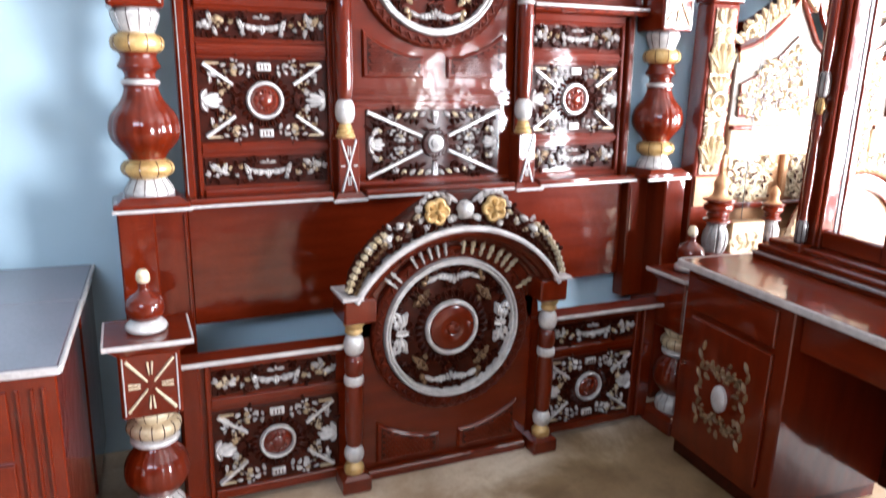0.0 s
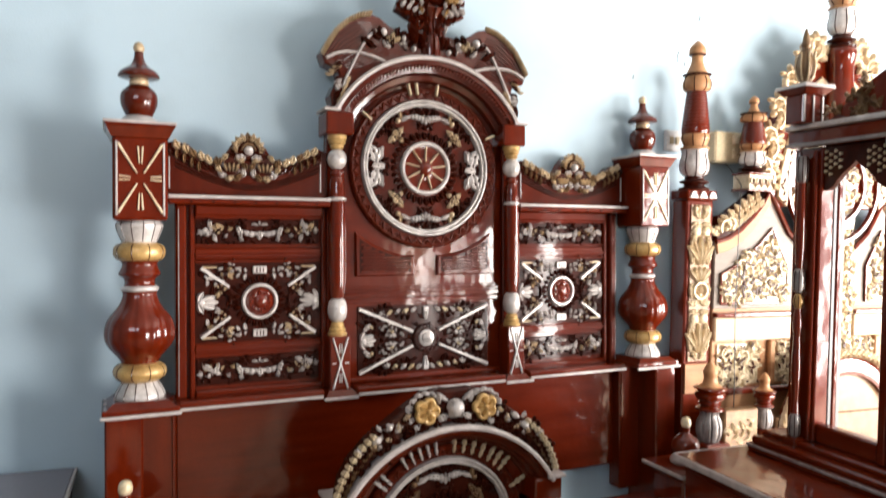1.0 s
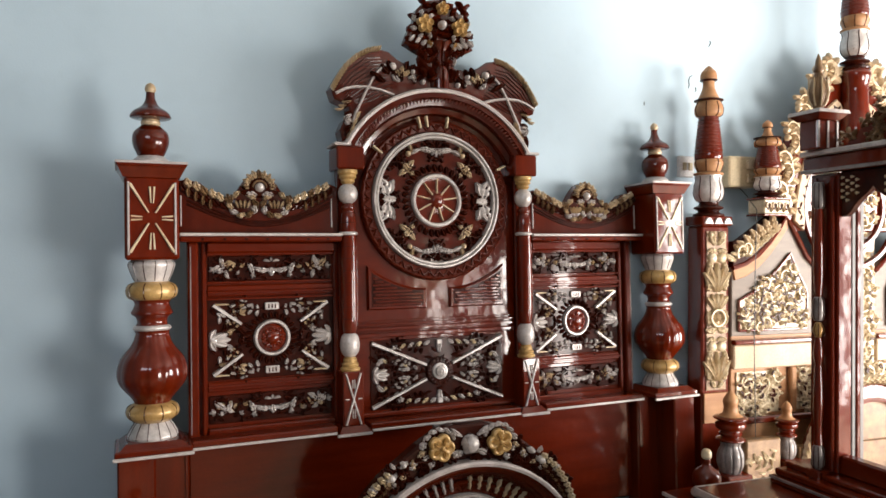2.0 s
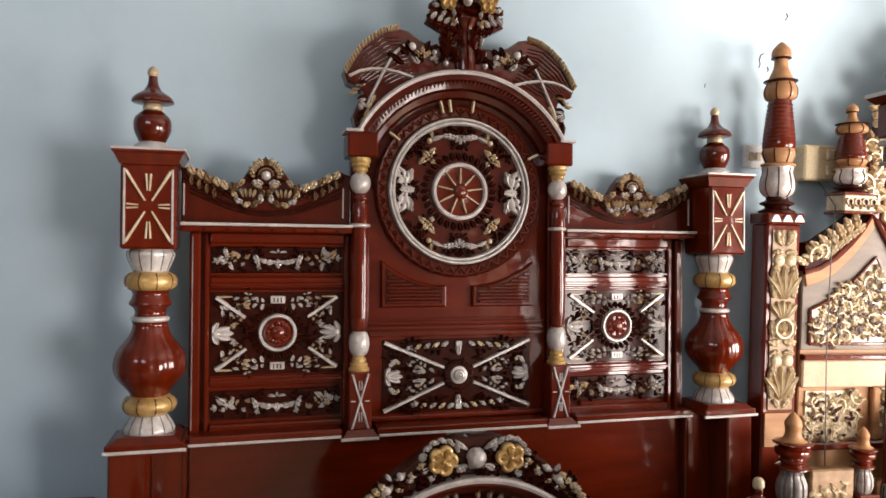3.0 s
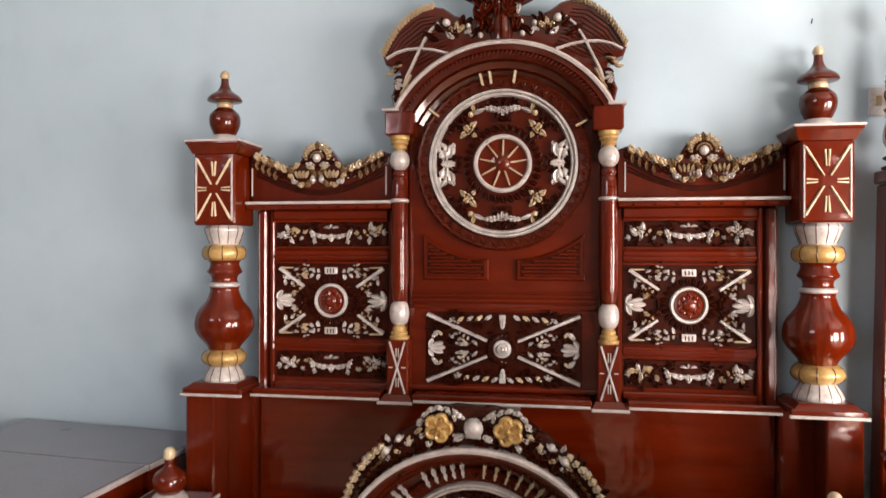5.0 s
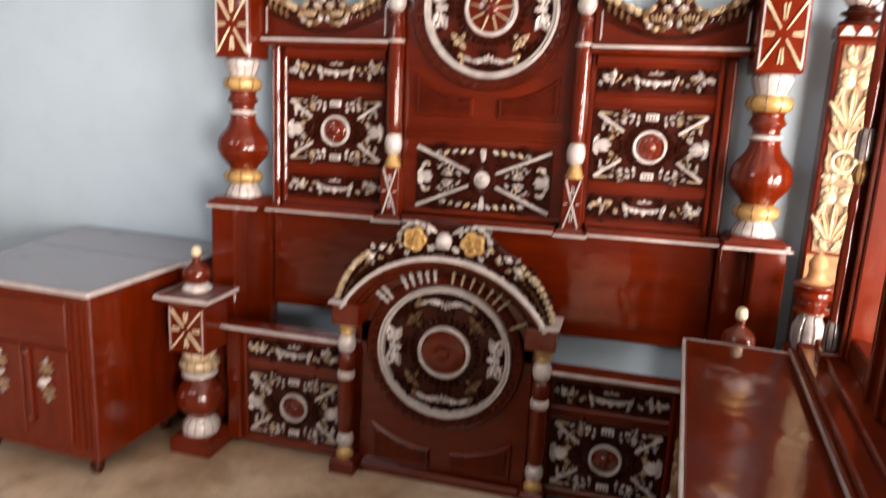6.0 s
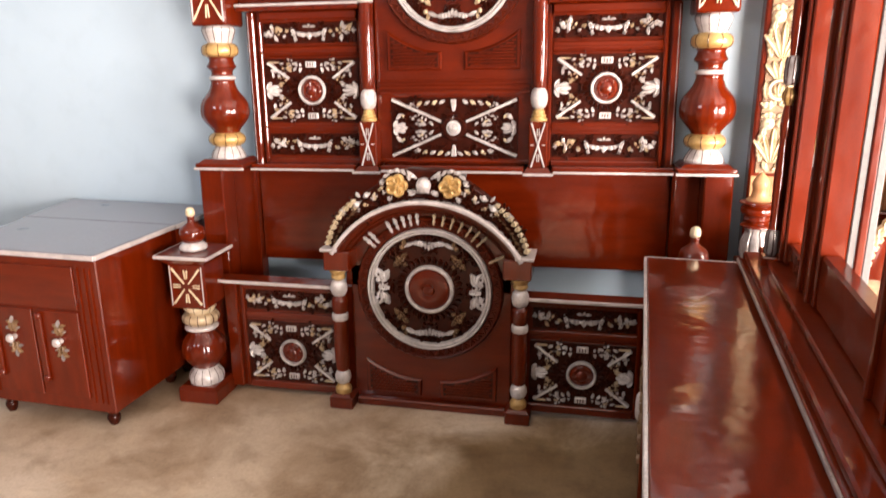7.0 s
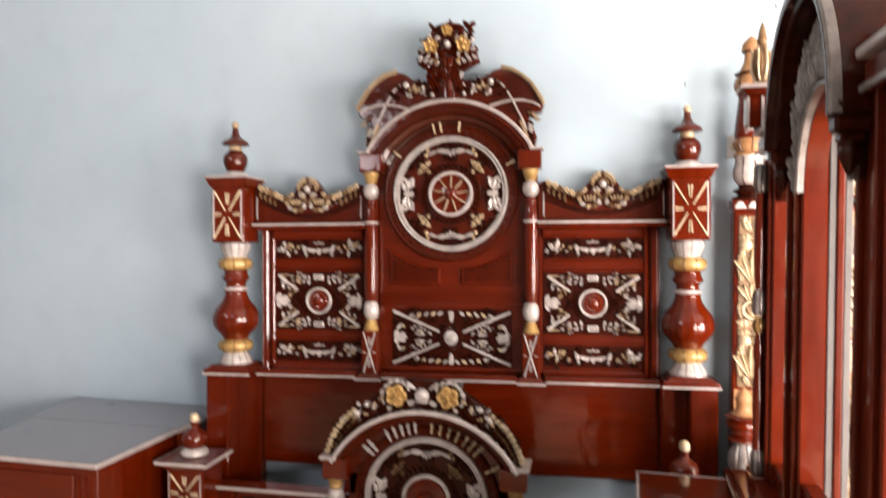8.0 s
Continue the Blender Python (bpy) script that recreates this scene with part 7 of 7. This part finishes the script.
    for s in (-1, 1):
        M = lambda x: c + s * (c - x)
        bm = B()
        n = 0
        for (xa, za), (xb, zb) in zip(side, side[1:]):
            for i in range(2):
                x, z = xa + (xb - xa) * i / 2, za + (zb - za) * i / 2
                n += 1
                vine(bm, M(x + 0.015), z - 0.01, 90 + s * (10 + 40 * (n % 2)), 0.12, -s * 210, 0.024, 0.018, -0.024, 4, 0.052, 0.66, True, 0.014)
                leaf(bm, M(x + 0.02), z, 90 + s * 70, 0.05, 0.022, 0.016, -0.026, s * 80, 5)
        carving("scroll_edge", bm, PALEGOLD, cb, "gold scrolling leaves up the edge")
        bm = B()
        inner = [(0.365, 1.56), (0.375, 1.65), (0.405, 1.77), (0.450, 1.88), (0.500, 1.97), (0.545, 2.03), (0.585, 2.06)]
        prism(bm, [(M(x), z) for x, z in inner + [(x + 0.05, z - 0.04) for x, z in reversed(inner)]], -0.034, -0.020, 0.004)
        wb = part("pierced_strip", bm, CREAM, cb, "white pierced carved strip")
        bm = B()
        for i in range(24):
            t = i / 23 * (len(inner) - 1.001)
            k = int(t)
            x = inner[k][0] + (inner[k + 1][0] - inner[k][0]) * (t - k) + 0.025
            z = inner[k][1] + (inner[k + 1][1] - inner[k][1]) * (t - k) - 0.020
            # dark leaf painted for the shade in a cut gap
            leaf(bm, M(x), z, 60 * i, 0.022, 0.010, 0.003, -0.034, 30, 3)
        carving("piercing", bm, CARVED, wb, "dark leaves painted for the strip's shaded gaps")
    bm = B()
    for rr in (0.26, 0.18):
        ring(bm, c, 1.62, rr - 0.022, rr, -0.022, 0.014, 56)
    pieces("centre_ring", bm, LACQUER, cb)
    bm, shades = B(), B()
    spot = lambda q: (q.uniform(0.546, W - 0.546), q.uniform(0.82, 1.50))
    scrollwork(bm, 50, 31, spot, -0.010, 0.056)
    gap_shades(shades, 90, 33, spot, -0.0238)
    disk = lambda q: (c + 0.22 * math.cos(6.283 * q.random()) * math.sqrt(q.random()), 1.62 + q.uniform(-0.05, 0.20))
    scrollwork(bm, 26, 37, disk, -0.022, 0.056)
    gap_shades(shades, 40, 39, disk, -0.0358)
    carving("piercing", shades, CARVED, cp, "dark leaf shapes painted for the shaded gaps")
    carving("centre_foliage", bm, IVORY, cp, "cream and gold foliage")
    bm = B()
    lathe(bm, smooth_profile([(0.055, 1.86), (0.060, 1.94), (0.054, 2.0), (0.050, 2.10), (0.060, 2.16), (0.052, 2.18)]), c - 0.005, -0.045, 24)
    cpost = part("crown_post", bm, LACQUER, r, "thick turned crown post")
    tall_finial(cpost, c - 0.005, -0.045, 2.18, 1.0)

    f = root("footboard", pose(1.062, -0.235, 0, 0, 0, ROOM), "low tan and brown footboard with turned finials beyond the dresser", "footboard")
    for cx, top, k in ((0.0, 0.93, 1.0), (0.26, 0.875, 0.72), (1.06, 0.875, 0.72), (1.32, 0.93, 1.0)):
        z = top - 0.30 * k
        bm = B()
        lathe(bm, smooth_profile([(0.030 * k, z + 0.112 * k), (0.050 * k, z + 0.119 * k), (0.050 * k, z + 0.126 * k), (0.034 * k, z + 0.134 * k), (0.042 * k, z + 0.144 * k), (0.036 * k, z + 0.153 * k), (0.052 * k, z + 0.164 * k), (0.054 * k, z + 0.182 * k), (0.042 * k, z + 0.190 * k), (0.060 * k, z + 0.198 * k), (0.058 * k, z + 0.204 * k), (0.034 * k, z + 0.209 * k)], 3), cx, 0, 20)
        fin = part("finial", bm, LACQUER, f, "turned red-brown finial")
        bm = B()
        lathe(bm, smooth_profile([(0.034 * k, z + 0.0), (0.046 * k, z + 0.03 * k), (0.046 * k, z + 0.07 * k), (0.034 * k, z + 0.10 * k), (0.040 * k, z + 0.116 * k)]), cx, 0, 20, 9, 0.12)
        # greyer silver puts the cup's shade into its colour
        part("silver_cup", bm, DULLSILVER, fin, "silver fluted cup greyed for shade")
        bm = B()
        lathe(bm, smooth_profile([(0.052 * k, z + 0.203 * k), (0.030 * k, z + 0.216 * k), (0.024 * k, z + 0.240 * k), (0.027 * k, z + 0.262 * k), (0.016 * k, z + 0.285 * k), (0.001, z + 0.30 * k)]), cx, 0, 20)
        part("finial_tip", bm, TAN, fin, "tan turned tip")
        bm = B()
        box(bm, cx - 0.055 * k, cx + 0.055 * k, -0.055 * k, 0.055 * k, 0.0, z + 0.002, 0.005)
        part("post", bm, LACQUER, f)
    bm = B()
    box(bm, 0.056, 0.215, -0.02, 0.02, 0.0, 0.745, 0.005)
    box(bm, 0.305, 1.015, -0.02, 0.02, 0.0, 0.70, 0.005)
    box(bm, 1.105, 1.264, -0.02, 0.02, 0.0, 0.745, 0.005)
    pieces("board", bm, BRONZE, f, "dull gold-brown carved board")
    bm = B()
    for j in range(60):
        leaf(bm, 0.07 + 0.13 * ((j * 31) % 60) / 60, 0.45 + 0.26 * ((j * 23) % 60) / 60, j * 53, 0.03, 0.012, 0.008, -0.02, 60, 3)
    for j in range(70):
        a = 8 + 164 * j / 69
        leaf(bm, 0.66 + 0.32 * math.cos(radians(a)), 0.60 + 0.32 * math.sin(radians(a)), a + 40 * (-1) ** j, 0.06, 0.024, 0.016, -0.025, 60 * (-1) ** j, 4)
    carving("board_foliage", bm, IVORY, f, "cream and gold foliage")
    bm = B()
    disc(bm, [(0.25, 0.02), (0.25, -0.03), (0.285, -0.035), (0.32, -0.02), (0.32, 0.02)], 0.66, 0.60, 40, 0.0, math.pi)
    part("arch", bm, LACQUER, f)
    bm = B()
    disc(bm, [(0.25, 0.018), (0.25, -0.012), (0.0006, -0.012)], 0.66, 0.60, 40, 0.0, math.pi)
    part("arch_panel", bm, BRONZE, f, "dull gold-brown arch panel")


second_bed()


# ---- switch, socket box and cable on the wall ----
def wall_at(x):
    return 0.105 + x * math.tan(radians(ROOM)) - 0.0005


def wall_fittings():
    x = 1.081
    r = root("light_switch", pose(x, wall_at(x), 1.775, 0, 0, ROOM), "small pale switch plate on the blue wall", "switch")
    bm = B()
    box(bm, -0.036, 0.036, -0.022, 0.0, -0.042, 0.042, 0.004)
    plate = part("plate", bm, WHITEPL, r)
    bm = B()
    for i in (-1, 1):
        box(bm, i * 0.014 - 0.008, i * 0.014 + 0.008, -0.029, -0.0225, -0.015, 0.015, 0.002)
    pieces("rocker", bm, PLASTIC, plate)
    x = 1.312
    r = root("socket_box", pose(x, wall_at(x), 1.758, 0, 0, ROOM), "cream plastic socket box on the blue wall", "socket box")
    bm = B()
    box(bm, -0.070, 0.070, -0.075, 0.0, -0.062, 0.062, 0.006)
    b = part("box_body", bm, PLASTIC, r)
    bm = B()
    for k in (-1, 1):
        box(bm, 0.010, 0.058, -0.090, -0.0755, k * 0.028 - 0.018, k * 0.028 + 0.018, 0.003)
    pieces("socket", bm, IVORY, b)
    bm = B()
    pts = [(1.330, wall_at(1.33) - 0.03, 1.697), (1.310, -0.06, 1.665), (1.290, -0.135, 1.60), (1.235, -0.185, 1.50), (1.225, -0.190, 1.30), (1.222, -0.190, 1.10), (1.226, -0.190, 0.90), (1.235, -0.185, 0.72)]
    fine = []
    for a, c in zip(pts, pts[1:]):
        for i in range(6):
            fine.append(tuple(p + (q - p) * i / 6 for p, q in zip(a, c)))
    tube(bm, fine + [pts[-1]], 0.0018, 6)
    tagged(part("power_cable", bm, CABLE), "thin dark cable hanging from the socket box", "cable")


wall_fittings()


def wall_mark(pts, r):
    """A small dark smear of paint on the wall; pts of (x, z)."""
    bm = B()
    tube(bm, [(x, wall_at(x) - 0.0005, z) for x, z in pts], r, 6)
    tagged(part("wall_mark", bm, CABLE), "small dark paint smear on the blue wall", "paint mark", kind="structure")


wall_mark([(1.122, 2.146), (1.110, 2.140), (1.104, 2.122), (1.108, 2.108), (1.103, 2.094)], 0.0016)
wall_mark([(1.137, 2.100), (1.141, 2.088), (1.136, 2.082)], 0.0016)
wall_mark([(1.202, 2.270), (1.212, 2.284), (1.206, 2.296)], 0.0016)
wall_mark([(0.896, 2.024), (0.894, 2.010)], 0.0016)
